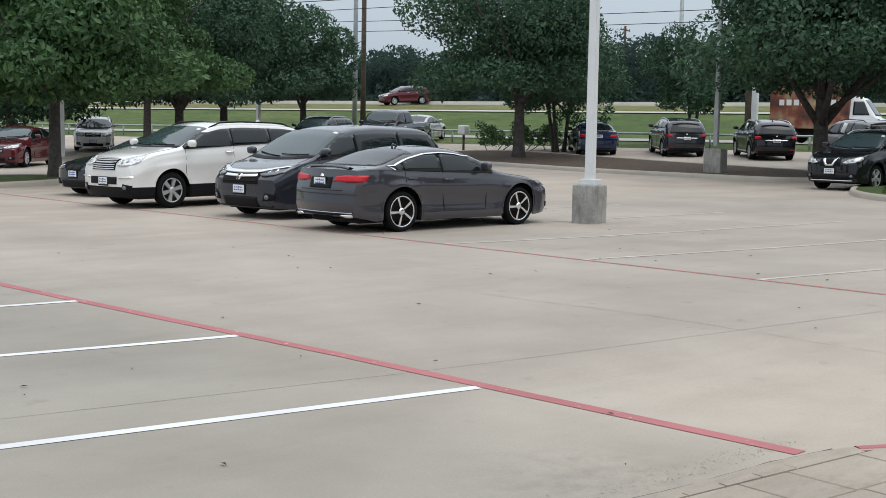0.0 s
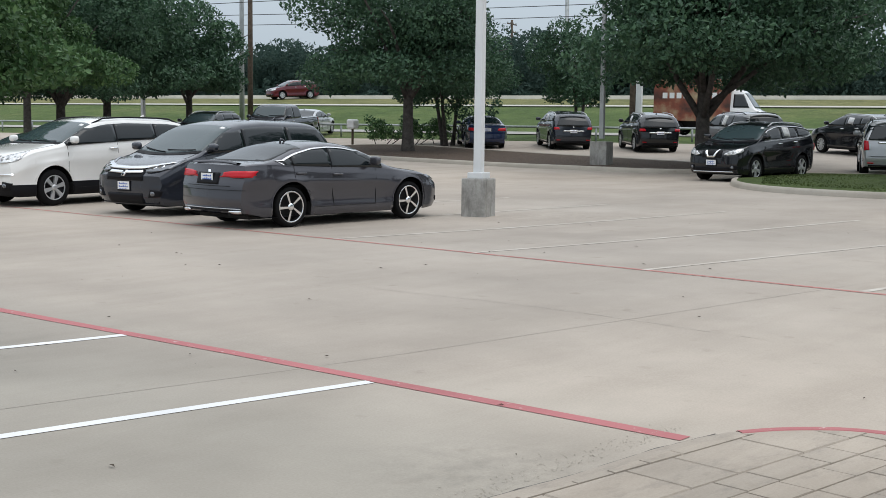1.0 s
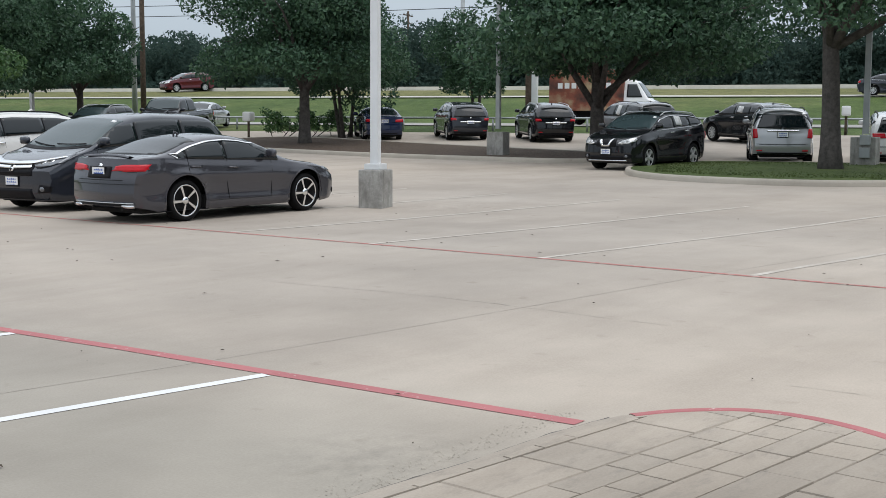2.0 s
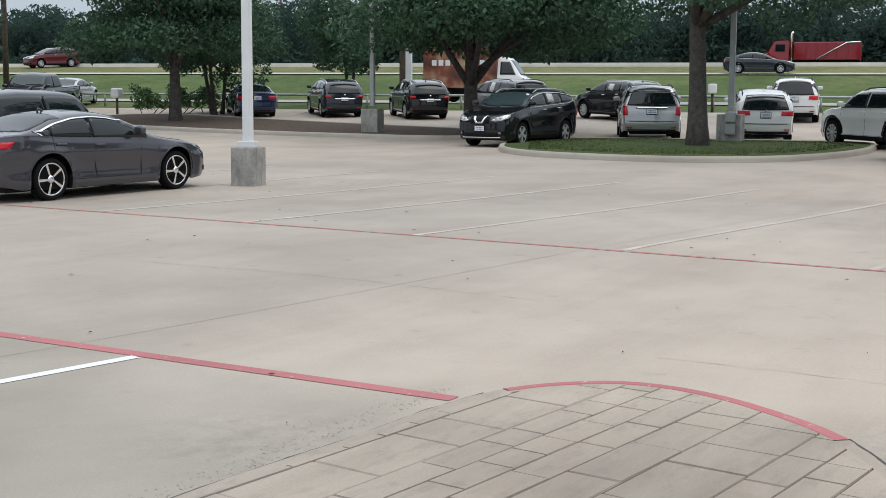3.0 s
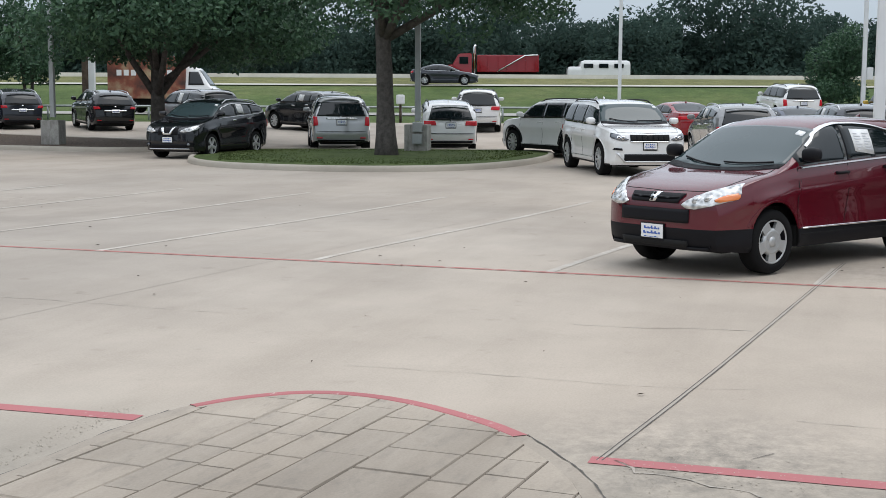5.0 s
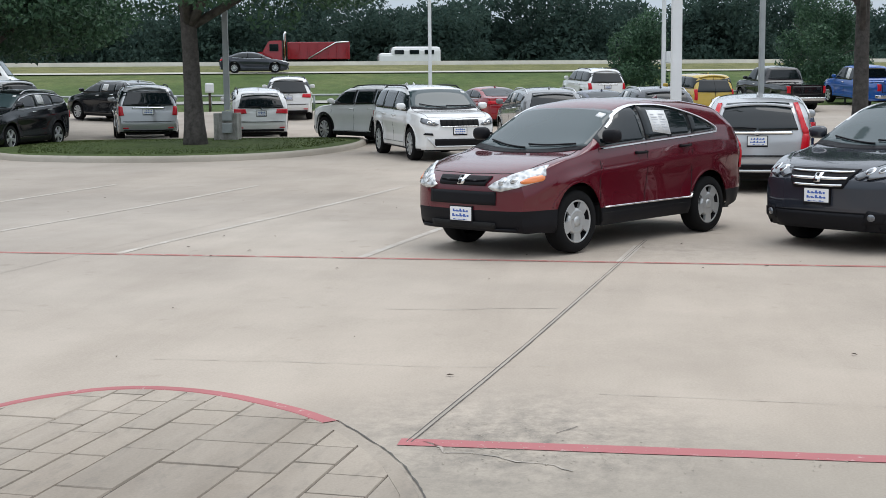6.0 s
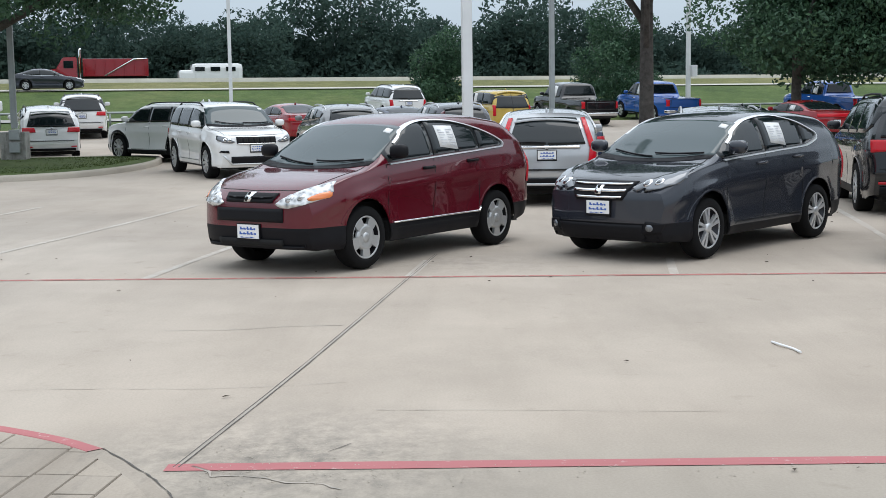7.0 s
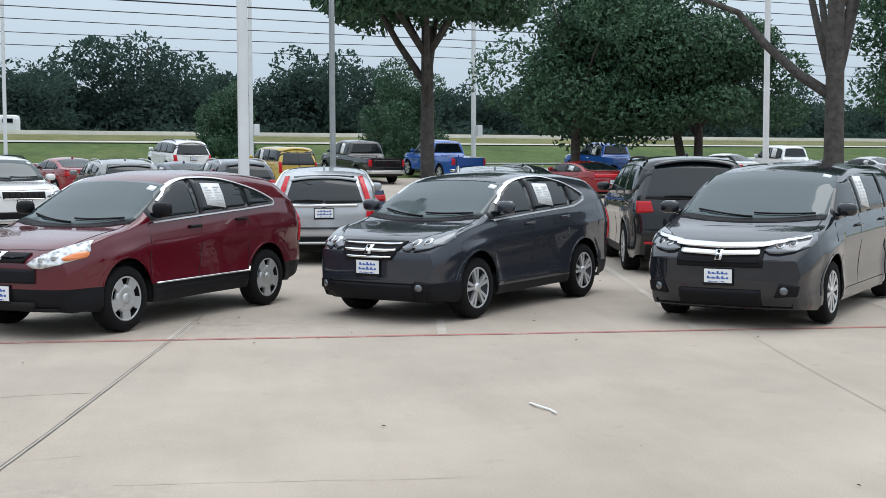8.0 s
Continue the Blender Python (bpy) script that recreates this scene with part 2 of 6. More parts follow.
pavement = strip("pavement", -60, 58.5, 0.0, M_LOT, "tan weathered concrete car lot with stains", "pavement", -130, 140, 54)
strip("road", 64, 72.5, 0.0, M_ROAD, "pale grey concrete frontage road", "road")
strip("ramp_road", 87.2, 90, 0.03, concrete_mat("ramp_concrete", (0.44, 0.43, 0.38), (0.50, 0.49, 0.43), (0.56, 0.55, 0.49)), "pale concrete slip road on the embankment", "road")
strip("highway", 100.8, 124, 0.02, M_ROAD, "pale concrete highway on top of the embankment", "road")


def flat_strip(name, a, b, width, mat, label, parent=None, dz=0.004, seg=0.6, wob=0.0):
    """A painted or cut line lying on the lot between two points of the plan."""
    a, b = Vector(a), Vector(b)
    d = (b - a)
    n = max(2, int(d.length / seg))
    d.normalize()
    q = Vector((-d.y, d.x)) * width / 2
    pts = []
    for i in range(n + 1):
        p = a.lerp(b, i / n)
        for k in (1, -1):
            r = p + q * (k + (random.uniform(-wob, wob)))
            pts.append((r.x, r.y, height(r.x, r.y) + dz))
    ob = finish(name, sheet(pts, 2), mat)
    return tagged(ob, label, "line", kind="structure")


flat_strip("red_line", (.07, -2.60), (-.02, 1.56), 0.13, M_RED, "red painted fire lane line on concrete", wob=0.06)
flat_strip("red_line", (-.02, 1.56), (-.26, 7.08), 0.13, M_RED, "red painted fire lane line on concrete", wob=0.06)
flat_strip("red_line", (-.26, 7.08), (-1.5, 40), 0.13, M_RED, "red painted fire lane line on concrete", wob=0.06)
flat_strip("red_line", (0.03, -5.30), (-.12, -40), 0.13, M_RED, "red painted fire lane line on concrete", wob=0.06)
flat_strip("red_line", (6.83, 60), (6.88, -40), 0.080, M_REDTHIN, "thin faded red painted line on concrete", wob=0.1)
for i in range(9):
    flat_strip("stall_line", (-.06 - .085 * i, (-.08 if i == 0 else .04) + 2.80 * i), (-5.5 - .08 * i, (.74 if i == 0 else .88) + 2.86 * i), 0.105, M_WHITE, "fresh white painted stall line")
for i in range(-5, 6):
    y0 = -0.75 + 2.78 * i
    flat_strip("stall_line", (6.88, y0), (6.88 + (1.3 if i in (-2, -3) else 9.4), y0 - (0.17 if i in (-2, -3) else 1.45)), 0.10, M_FADED, "worn faded stall line on concrete", wob=0.15)
for i in (-3, -2, -1, 0, 2, 3, 4):
    y0 = 0.50 - 5.84 * i + (0 if i < 2 else -.3)
    flat_strip("slab_joint", (-12, y0 + 1.9), (22, y0 - 3.1), 0.007, M_JOINTFINE, "dark sealed joint between concrete slabs", dz=0.004, wob=0.3)
# a wide joint with a cracked edge on either side of its pale filler
J_A, J_B = Vector((0.03, -5.35)), Vector((8.7, -6.57))
J_Q = Vector((J_B.y - J_A.y, J_A.x - J_B.x)).normalized()
flat_strip("slab_joint", J_A, J_B, 0.022, worn_paint("joint_mortar", (0.40, 0.355, 0.30), (0.20, 0.18, 0.16), 0.62, 7.0), "pale filler in a slab joint", dz=0.003, seg=.25, wob=0.1)
for off_, wide_ in ((.014, .007), (-.014, .006)):
    flat_strip("slab_joint", J_A + J_Q * off_, J_B + J_Q * off_, wide_, M_JOINT, "dark cracked edge of a slab joint", dz=0.0045, seg=.22, wob=.6)


def crack(pts, width, mat, label, seed, stray=.02, seg=.14):
    """A wandering hairline crack or scuff through points of the plan."""
    rc = random.Random(seed)
    out, drift = [], 0.0
    for a, b in zip(pts, pts[1:]):
        a, b = Vector(a), Vector(b)
        n = max(2, int((b - a).length / seg))
        q = Vector((a.y - b.y, b.x - a.x)).normalized()
        for i in range(n):
            drift = .8 * drift + rc.uniform(-stray, stray)
            p = a.lerp(b, i / n) + q * drift
            w = width * rc.uniform(.25, 1.1)
            for k in (1, -1):
                r = p + q * w * k * .5
                out.append((r.x, r.y, height(r.x, r.y) + .004))
    return tagged(finish("crack", sheet(out, 2), mat), label, "crack", kind="structure")


M_CRACK = worn_paint("hairline_crack", (0.31, 0.28, 0.24), CONC, 0.40, 2.2)
HAIR = "hairline crack in weathered concrete"
crack([(1.88, -3.2), (1.9, -4.5), (1.87, -5.0), (1.95, -5.6), (2.06, -6.2)], .008, M_CRACK, HAIR, 1)
crack([(1.22, -6.3), (1.18, -7.0), (1.12, -7.6), (1.08, -8.7)], .007, M_CRACK, HAIR, 2, .016)
crack([(3.97, -4.4), (4.0, -4.9), (4.1, -5.4), (4.15, -6.0)], .014, M_CRACK, HAIR, 3)
crack([(.30, -6.10), (.62, -6.32)], .014, M_JOINT, "short dark scratch in the concrete", 4, .006)
crack([(.05, -5.42), (-.14, -5.56), (-.22, -5.9), (-.38, -6.3)], .02, M_CRACK, HAIR, 5, .03, .06)
crack([(3.4, 3.5), (3.6, 1.0), (3.5, -1.6)], .010, M_CRACK, HAIR, 6)
# crumbled concrete where the apron meets the lot
rg_ = random.Random(8)
bm = bmesh.new()
for i in range(900):
    k = rg_.random()
    if k < .5:
        x, y = rg_.uniform(-2.6, .3), -2.50 + abs(rg_.gauss(0, .10))
    elif k < .85:
        x, y = .02 + rg_.gauss(0, .32), -5.75 + rg_.gauss(0, .40)
    else:
        x, y = -.12 + rg_.gauss(0, .06), rg_.uniform(-9, -5.4)
    if -5.5 < y < -2.5 and x < 1.0:
        continue
    l = rg_.uniform(.002, .0065)
    a = rg_.uniform(0, 6.28)
    v = [bm.verts.new((x + l * math.cos(a + q), y + l * math.sin(a + q), .003)) for q in (0, 1.7, 3.3, 4.9)]
    t_ = bm.verts.new((x, y, .003 + l * .8))
    for j in range(4):
        bm.faces.new((v[j], v[(j + 1) % 4], t_))
tagged(finish("grit", bm, M_KERB), "loose concrete crumbs along the apron's edge", "gravel", kind="stuff")

# ---- vehicles: a lofted shell, with every lamp, pane and panel laid on it ----
def paint_mat(name, col, metal=0.35, rough=0.17):
    metal *= 0.3
    m = mat_new(name, col, rough, metal, coat=1.0, spec=0.2)
    n = noise_tex(m, 1.7, 4, 0.6)
    c = mix(m, col, tuple(v * 0.94 + 0.003 for v in col), ramp(m, n, [(0.4, (0, 0, 0)), (0.7, (1, 1, 1))]))
    dust = noise_tex(m, 0.9, 2, 0.5)
    r = ramp(m, dust, [(0.35, (rough, rough, rough)), (0.75, (rough + 0.05,) * 3)])
    return paint_in(m, c, r)


M_GLASS = mat_new("tinted_glass", (0.006, 0.010, 0.012), 0.04, spec=0.5)
M_SCREEN = mat_new("windscreen_glass", (0.040, 0.062, 0.066), 0.05, spec=0.6)
M_TYRE = paint_in(mat_new("tyre_rubber", (0.009, 0.009, 0.0095), 0.9, spec=0.15), None, None, noise_tex(bpy.data.materials["tyre_rubber"], 30), 0.2, 0.004)
M_CLAD = paint_in(mat_new("black_plastic", (0.008, 0.008, 0.010), 0.5, spec=0.16), None, None, noise_tex(bpy.data.materials["black_plastic"], 80), 0.1, 0.002)
M_DARK = mat_new("underbody_black", (0.01, 0.01, 0.01), 0.9)
M_CHROME = mat_new("chrome", (0.82, 0.83, 0.84), 0.1, 1.0)
M_TRIM = mat_new("satin_window_trim", (0.78, 0.79, 0.80), 0.32, 0.55)
M_ALLOY = mat_new("silver_alloy", (0.62, 0.63, 0.64), 0.30, 0.6)
M_STEEL = mat_new("painted_steel_wheel", (0.50, 0.51, 0.51), 0.4, 0.6)
M_DKALLOY = mat_new("dark_alloy", (0.05, 0.05, 0.055), 0.3, 0.8)
M_LENS = mat_new("headlamp_lens", (0.46, 0.47, 0.47), 0.08, 0.45, coat=1.0)
M_LENSDK = mat_new("smoked_lens", (0.13, 0.14, 0.155), 0.06, 0.4, coat=1.0)
lens_cells = node(M_LENS, "ShaderNodeTexVoronoi", Scale=16.0)
link(M_LENS, coords(M_LENS), lens_cells.inputs["Vector"])
paint_in(M_LENS, ramp(M_LENS, lens_cells.outputs["Distance"], [(0.1, (0.20, 0.21, 0.22)), (0.45, (0.55, 0.56, 0.56)), (0.8, (0.75, 0.75, 0.74))]), None, lens_cells.outputs["Distance"], 0.5, 0.02)
M_AMBER = mat_new("amber_lens", (0.75, 0.20, 0.04), 0.15, coat=1.0)
M_TAIL = mat_new("red_tail_lens", (0.52, 0.006, 0.016), 0.22, coat=0.25, spec=0.3)
M_PAPER = mat_new("white_paper", (0.8, 0.8, 0.79), 0.8)
M_INK = mat_new("grey_print", (0.55, 0.56, 0.58), 0.8)
M_BLUEINK = mat_new("blue_print", (0.05, 0.12, 0.42), 0.6)
M_GLOSS = mat_new("black_pillar_film", (0.004, 0.004, 0.005), 0.35, spec=0.15)
M_SEAM = mat_new("panel_gap", (0.006, 0.006, 0.006), 0.9)



def profile(L, H, pts):
    """A roof line or belt line given in metres from the nose, as shares of length and height."""
    return [(x / L, z / H) for x, z in pts]


TOPS = {
    "suv": profile(4.53, 1.66, [(0, .76), (.04, .87), (.15, .935), (.4, .995), (.75, 1.05), (.96, 1.09), (1.05, 1.135), (1.45, 1.38), (1.8, 1.555), (2.0, 1.615), (2.3, 1.65), (2.7, 1.66),
                                (3.3, 1.645), (3.9, 1.585), (4.2, 1.53), (4.4, 1.46), (4.53, 1.36)]),
    "box": [(0, .53), (.012, .585), (.05, .62), (.14, .645), (.225, .665), (.26, .72), (.345, .91), (.395, .965), (.48, .99), (.62, 1), (.85, .995), (.95, .975), (.985, .94), (1, .90)],
    "sedan": profile(4.88, 1.45, [(0, .62), (.05, .735), (.2, .81), (.7, .905), (1.18, .965), (1.32, 1.005), (1.8, 1.225), (2.15, 1.355), (2.45, 1.425), (2.8, 1.45), (3.2, 1.43), (3.6, 1.35),
                                  (4.05, 1.20), (4.34, 1.115), (4.7, 1.10), (4.88, 1.06)]),
    "van": profile(5.16, 1.74, [(0, .70), (.05, .84), (.2, .925), (.5, 1.005), (.85, 1.065), (.98, 1.11), (1.3, 1.30), (1.75, 1.545), (2.05, 1.65), (2.4, 1.71), (3.0, 1.74), (4.2, 1.71),
                                (4.8, 1.65), (5.0, 1.58), (5.16, 1.48)]),
    "truck": [(0, .50), (.015, .585), (.1, .62), (.2, .64), (.235, .66), (.265, .74), (.325, .93), (.36, .98), (.42, 1), (.55, .99), (.585, .96), (.605, .64), (.62, .63), (1, .63)],
}
BELTS = {
    "suv": [(0, .44), (.03, .53), (.1, .59), (.21, .635), (.26, .655), (.48, .685), (.68, .71), (.85, .735), (1, .74)],
    "box": [(0, .51), (.03, .575), (.1, .60), (.235, .63), (.5, .64), (.8, .655), (1, .66)],
    "sedan": [(0, .41), (.03, .485), (.1, .55), (.26, .615), (.39, .65), (.6, .672), (.76, .695), (.86, .73), (1, .725)],
    "van": [(0, .40), (.03, .485), (.1, .55), (.2, .61), (.3, .635), (.6, .65), (1, .66)],
    "truck": [(0, .47), (.1, .575), (.24, .62), (.6, .615), (1, .615)],
}
# where the windscreen starts and ends along the car, as shares of its length
SCREENS = {"suv": (.215, .41), "box": (.23, .385), "sedan": (.262, .47), "van": (.185, .405), "truck": (.238, .35)}


def lin(pts, t):
    if t <= pts[0][0]:
        return pts[0][1]
    for (a, za), (b, zb) in zip(pts, pts[1:]):
        if t <= b:
            return za + (zb - za) * (t - a) / (b - a)
    return pts[-1][1]


def soft(pts, t, w):
    return sum(lin(pts, t + w * k) * c for k, c in ((-1, 1), (-.5, 2), (0, 2), (.5, 2), (1, 1))) / 8


def spec(kind, L, W, H, wb, fo, rad, **kw):
    d = dict(kind=kind, L=L, W=W, H=H, wb=wb, fo=fo, rad=rad, clear=0.21, tumble=0.30, clad=0.0, clad_arch=False, top=TOPS[kind], belt=BELTS[kind],
             nose=[(.1, .12), (.2, .02), (.28, .0), (.44, .01), (.51, .04), (.57, .09), (.65, .14), (1, .2)], tail=[(.15, .12), (.33, .0), (.55, .03), (.66, .08), (.9, .34), (1, .4)], bow=.25, tbow=.15,
             spokes=10, rim=M_ALLOY, rimdark=None, trim=None, rails=None, pillars=(.515, .72), dlo=(.235, .93), handle=None, chrome_handle=False,
             grille=None, lamps=None, tails=None, extra=None, rear_glass=None, low=None, flare=.022, screen=SCREENS[kind], pair=0.0, dlo_top=None, cowl_bow=.17)
    if kind == "sedan":
        d.update(tail=[(.1, .12), (.3, .0), (.5, .02), (.7, .10), (1, .2)], tumble=.36, dlo=(.335, .88), pillars=(.585, .765), clear=.17, cowl_bow=.36)
    if kind == "truck":
        d.update(tail=[(.1, .0), (1, .0)], tbow=.02, dlo=(.235, .6), pillars=(.43, .9), clear=.30)
    if kind == "van":
        d.update(dlo=(.195, .94), pillars=(.44, .69), tumble=.27)
    d.update(kw)
    return d


class Shell:
    """The outer skin of a car. Along the car, t runs from the nose (0) to the tail (L); x points forward, from the middle of the wheelbase."""

    def __init__(self, sp):
        self.sp = sp
        L, W, H, wb, fo, rad = (sp[k] for k in ("L", "W", "H", "wb", "fo", "rad"))
        self.axles = (fo, fo + wb)
        self.x0 = fo + wb / 2
        R = rad + 0.08
        ts = {round(L * i / 60, 4) for i in range(61)}
        for a in self.axles:
            ts = {t for t in ts if abs(t - a) > R + 0.03}
            ts |= {round(a + R * k, 4) for k in (-1, -.97, -.9, -.78, -.62, -.42, -.2, 0, .2, .42, .62, .78, .9, .97, 1)} | {round(a - R - .006, 4), round(a + R + .006, 4)}
        self.ts = sorted(ts)
        N1, N2 = 15, 13
        bm = bmesh.new()
        rows = []
        for t in self.ts:
            ring = self.section(t, N1, N2, R)
            left = [bm.verts.new(self.bend(t, y, z)) for y, z in ring]
            right = [bm.verts.new(self.bend(t, -y, z)) for y, z in ring[:-1]]
            rows.append(left + right[::-1])
        self.faces = []
        for r0, r1 in zip(rows, rows[1:]):
            for j in range(len(r0) - 1):
                bm.faces.new((r0[j], r0[j + 1], r1[j + 1], r1[j]))
        n = len(rows[0])
        for row, t, flip in ((rows[0], 0.0, 1), (rows[-1], L, 0)):
            M = 14
            half = n // 2
            ring = self.section(t, N1, N2, R)
            lines, last = [], -9.0
            for j in range(half):
                y0, z0 = ring[j]
                if z0 - last < .007:
                    continue
                last, jl = z0, j
                lines.append([bm.verts.new(self.bend(t, y0 * (1 - 2 * k / M), z0)) for k in range(M + 1)])
            for l0, l1 in zip(lines, lines[1:]):
                for k in range(M):
                    q = (l0[k], l0[k + 1], l1[k + 1], l1[k])
                    bm.faces.new(q if flip else q[::-1])
            arc = [bm.verts.new(self.bend(t, y, z)) for y, z in ring[jl + 1:]] + [bm.verts.new(self.bend(t, -y, z)) for y, z in ring[jl + 1:-1][::-1]]
            bm.faces.new(lines[-1] + arc[::-1])
        bmesh.ops.recalc_face_normals(bm, faces=bm.faces[:])
        self.bm = bm
        self.bvh = BVHTree.FromBMesh(bm)

    def zt(self, t):
        return soft(self.sp["top"], t / self.sp["L"], .014 if self.sp["kind"] != "truck" else .008) * self.sp["H"]

    def zbelt(self, t):
        return min(soft(self.sp["belt"], t / self.sp["L"], .03) * self.sp["H"], self.zt(t) - 0.03)

    def wide(self, t):
        k = t / self.sp["L"]
        f = lin([(0, .86), (.012, .905), (.035, .945), (.08, .98), (.15, 1), (.3, 1), (.78, 1), (.9, .985), (.96, .96), (.988, .925), (1, .89)], k)
        return self.sp["W"] / 2 * f

    def section(self, t, N1, N2, R):
        sp = self.sp
        w, zt, zb = self.wide(t), self.zt(t), self.zbelt(t)
        k = t / sp["L"]
        z0 = sp["clear"] + lin([(0, .03), (.08, 0), (.9, .02), (1, .10)], k)
        arch = 0
        for a in self.axles:
            if abs(t - a) <= R + 1e-4:
                z0 = max(z0, sp["rad"] + math.sqrt(max(0, R * R - (t - a) ** 2)))
                arch = 1
        out = []
        for i in range(N1 + 1):
            s = i / N1
            z = z0 + (zb - z0) * s
            f = lin([(0, .925), (.06, .957), (.16, .968), (.36, .955), (.55, .968), (.69, .993), (.75, 1.0), (.80, .988), (.92, .974), (1, .952)], (z - sp["clear"]) / max(.1, zb - sp["clear"]))
            flare = sum(math.exp(-((math.hypot(t - a, z - sp["rad"]) - R) / .11) ** 2) for a in self.axles) * sp["flare"]
            out.append((w * f + flare, z))
        wb_ = w * .955
        h = zt - zb
        wr = wb_ - .02 - sp["tumble"] * h
        kz = min(.06, .4 * h)
        b0, b1, b2 = Vector((wb_, zb)), Vector((wr, zt - kz)), Vector((0, zt))
        m0, m1 = b1.lerp(b0, min(.3, .065 / max(.1, (b1 - b0).length))), b1 + Vector((-min(.16, wr * .3), kz * .45))
        for i in range(1, N2 + 1):
            s = i / N2
            if s < .45:
                p = b0.lerp(m0, s / .45)
                p = Vector((p.x + .018 * math.sin(math.pi * s / .45) * min(1, h / .3), p.y))
            elif s < .7:
                q = (s - .45) / .25
                p = m0.lerp(b1, q).lerp(b1.lerp(m1, q), q)
            else:
                q = (s - .7) / .3
                p = Vector((m1.x * (1 - q), m1.y + (zt - m1.y) * (1 - (1 - q) ** 2)))
            out.append((max(p.x, 0.0), p.y))
        return out

    def bend(self, t, y, z):
        sp = self.sp
        fb = max(0.0, 1 - t / .75) ** 1.3
        rb = max(0.0, 1 - (sp["L"] - t) / .75) ** 1.2
        q = (y / (sp["W"] / 2)) ** 2
        t = t + fb * (lin(sp["nose"], z / sp["H"]) + .05 * q + sp["bow"] * q ** 3) - rb * (lin(sp["tail"], z / sp["H"]) + sp["tbow"] * q)
        return Vector((self.x0 - t, y, z))

    def hit(self, way, a, b):
        """A point of the skin met from the side ('l', 'r': a=t, b=z), front or rear ('f', 'b': a=y, b=z), or above ('u': a=t, b=y)."""
        o, d = {"l": (Vector((self.x0 - a, 3, b)), Vector((0, -1, 0))), "r": (Vector((self.x0 - a, -3, b)), Vector((0, 1, 0))),
                "f": (Vector((9, a, b)), Vector((-1, 0, 0))), "b": (Vector((-9, a, b)), Vector((1, 0, 0))), "u": (Vector((self.x0 - a, b, 4)), Vector((0, 0, -1)))}[way]
        loc, nrm, _, _ = self.bvh.ray_cast(o, d)
        if loc is None:
            loc, nrm, _, _ = self.bvh.find_nearest(o + d * (2.4 if way in "lr" else 7.2 if way in "fb" else 2.5))
        return loc, d, nrm

    def patch(self, way, outline, off=.005, res=.16, thick=.03):
        """A raised plate of this outline lying on the skin."""
        bm = bmesh.new()
        vs = [bm.verts.new((a, b, 0)) for a, b in outline]
        bm.faces.new(vs)
        for ax in (0, 1):
            lo, hi = min(v.co[ax] for v in bm.verts), max(v.co[ax] for v in bm.verts)
            n = int((hi - lo) / res)
            for i in range(1, n + 1):
                c = Vector((0, 0, 0))
                c[ax] = lo + (hi - lo) * i / (n + 1)
                no = Vector((0, 0, 0))
                no[ax] = 1
                bmesh.ops.bisect_plane(bm, geom=bm.verts[:] + bm.edges[:] + bm.faces[:], plane_co=c, plane_no=no)
        d = None
        for v in bm.verts:
            loc, d, nrm = self.hit(way, v.co.x, v.co.y)
            if nrm.dot(d) > 0:
                nrm = -nrm
            v.co = loc + nrm * off - d * off * .5
        for f in bm.faces:
            f.normal_update()
        bmesh.ops.recalc_face_normals(bm, faces=bm.faces[:])
        if sum((f.normal.dot(d) for f in bm.faces)) > 0:
            bmesh.ops.reverse_faces(bm, faces=bm.faces[:])
        for f in bm.faces:
            f.smooth = True
        edges = [e for e in bm.edges if e.is_boundary]
        ext = bmesh.ops.extrude_edge_only(bm, edges=edges)
        for v in ext["geom"]:
            if isinstance(v, bmesh.types.BMVert):
                v.co += d * (thick + off)
        return bm

    def ribbon(self, way, pts, width, off=.006, closed=False):
        """A thin band along a line on the skin."""
        bm = bmesh.new()
        n = len(pts)
        rows = []
        for i in range(n):
            a = Vector(pts[(i - 1) % n] if closed or i else pts[i])
            b = Vector(pts[(i + 1) % n] if closed or i < n - 1 else pts[i])
            d = (b - a).normalized()
            q = Vector((-d.y, d.x)) * width / 2
            p = Vector(pts[i])
            row = []
            for k, o in ((1, -.004), (.8, off), (-.8, off), (-1, -.004)):
                loc, dr, _ = self.hit(way, p.x + q.x * k, p.y + q.y * k)
                row.append(bm.verts.new(loc - dr * o))
            rows.append(row)
        if closed:
            rows.append(rows[0])
        for r0, r1 in zip(rows, rows[1:]):
            for j in range(3):
                bm.faces.new((r0[j], r0[j + 1], r1[j + 1], r1[j]))
        bmesh.ops.recalc_face_normals(bm, faces=bm.faces[:])
        return bm


def dense(pts, step=.12, closed=False):
    out = []
    seq = list(pts) + ([pts[0]] if closed else [])
    for a, b in zip(seq, seq[1:]):
        a, b = Vector(a), Vector(b)
        n = max(1, int((b - a).length / step))
        out += [tuple(a.lerp(b, i / n)) for i in range(n)]
    if not closed:
        out.append(tuple(seq[-1]))
    return out


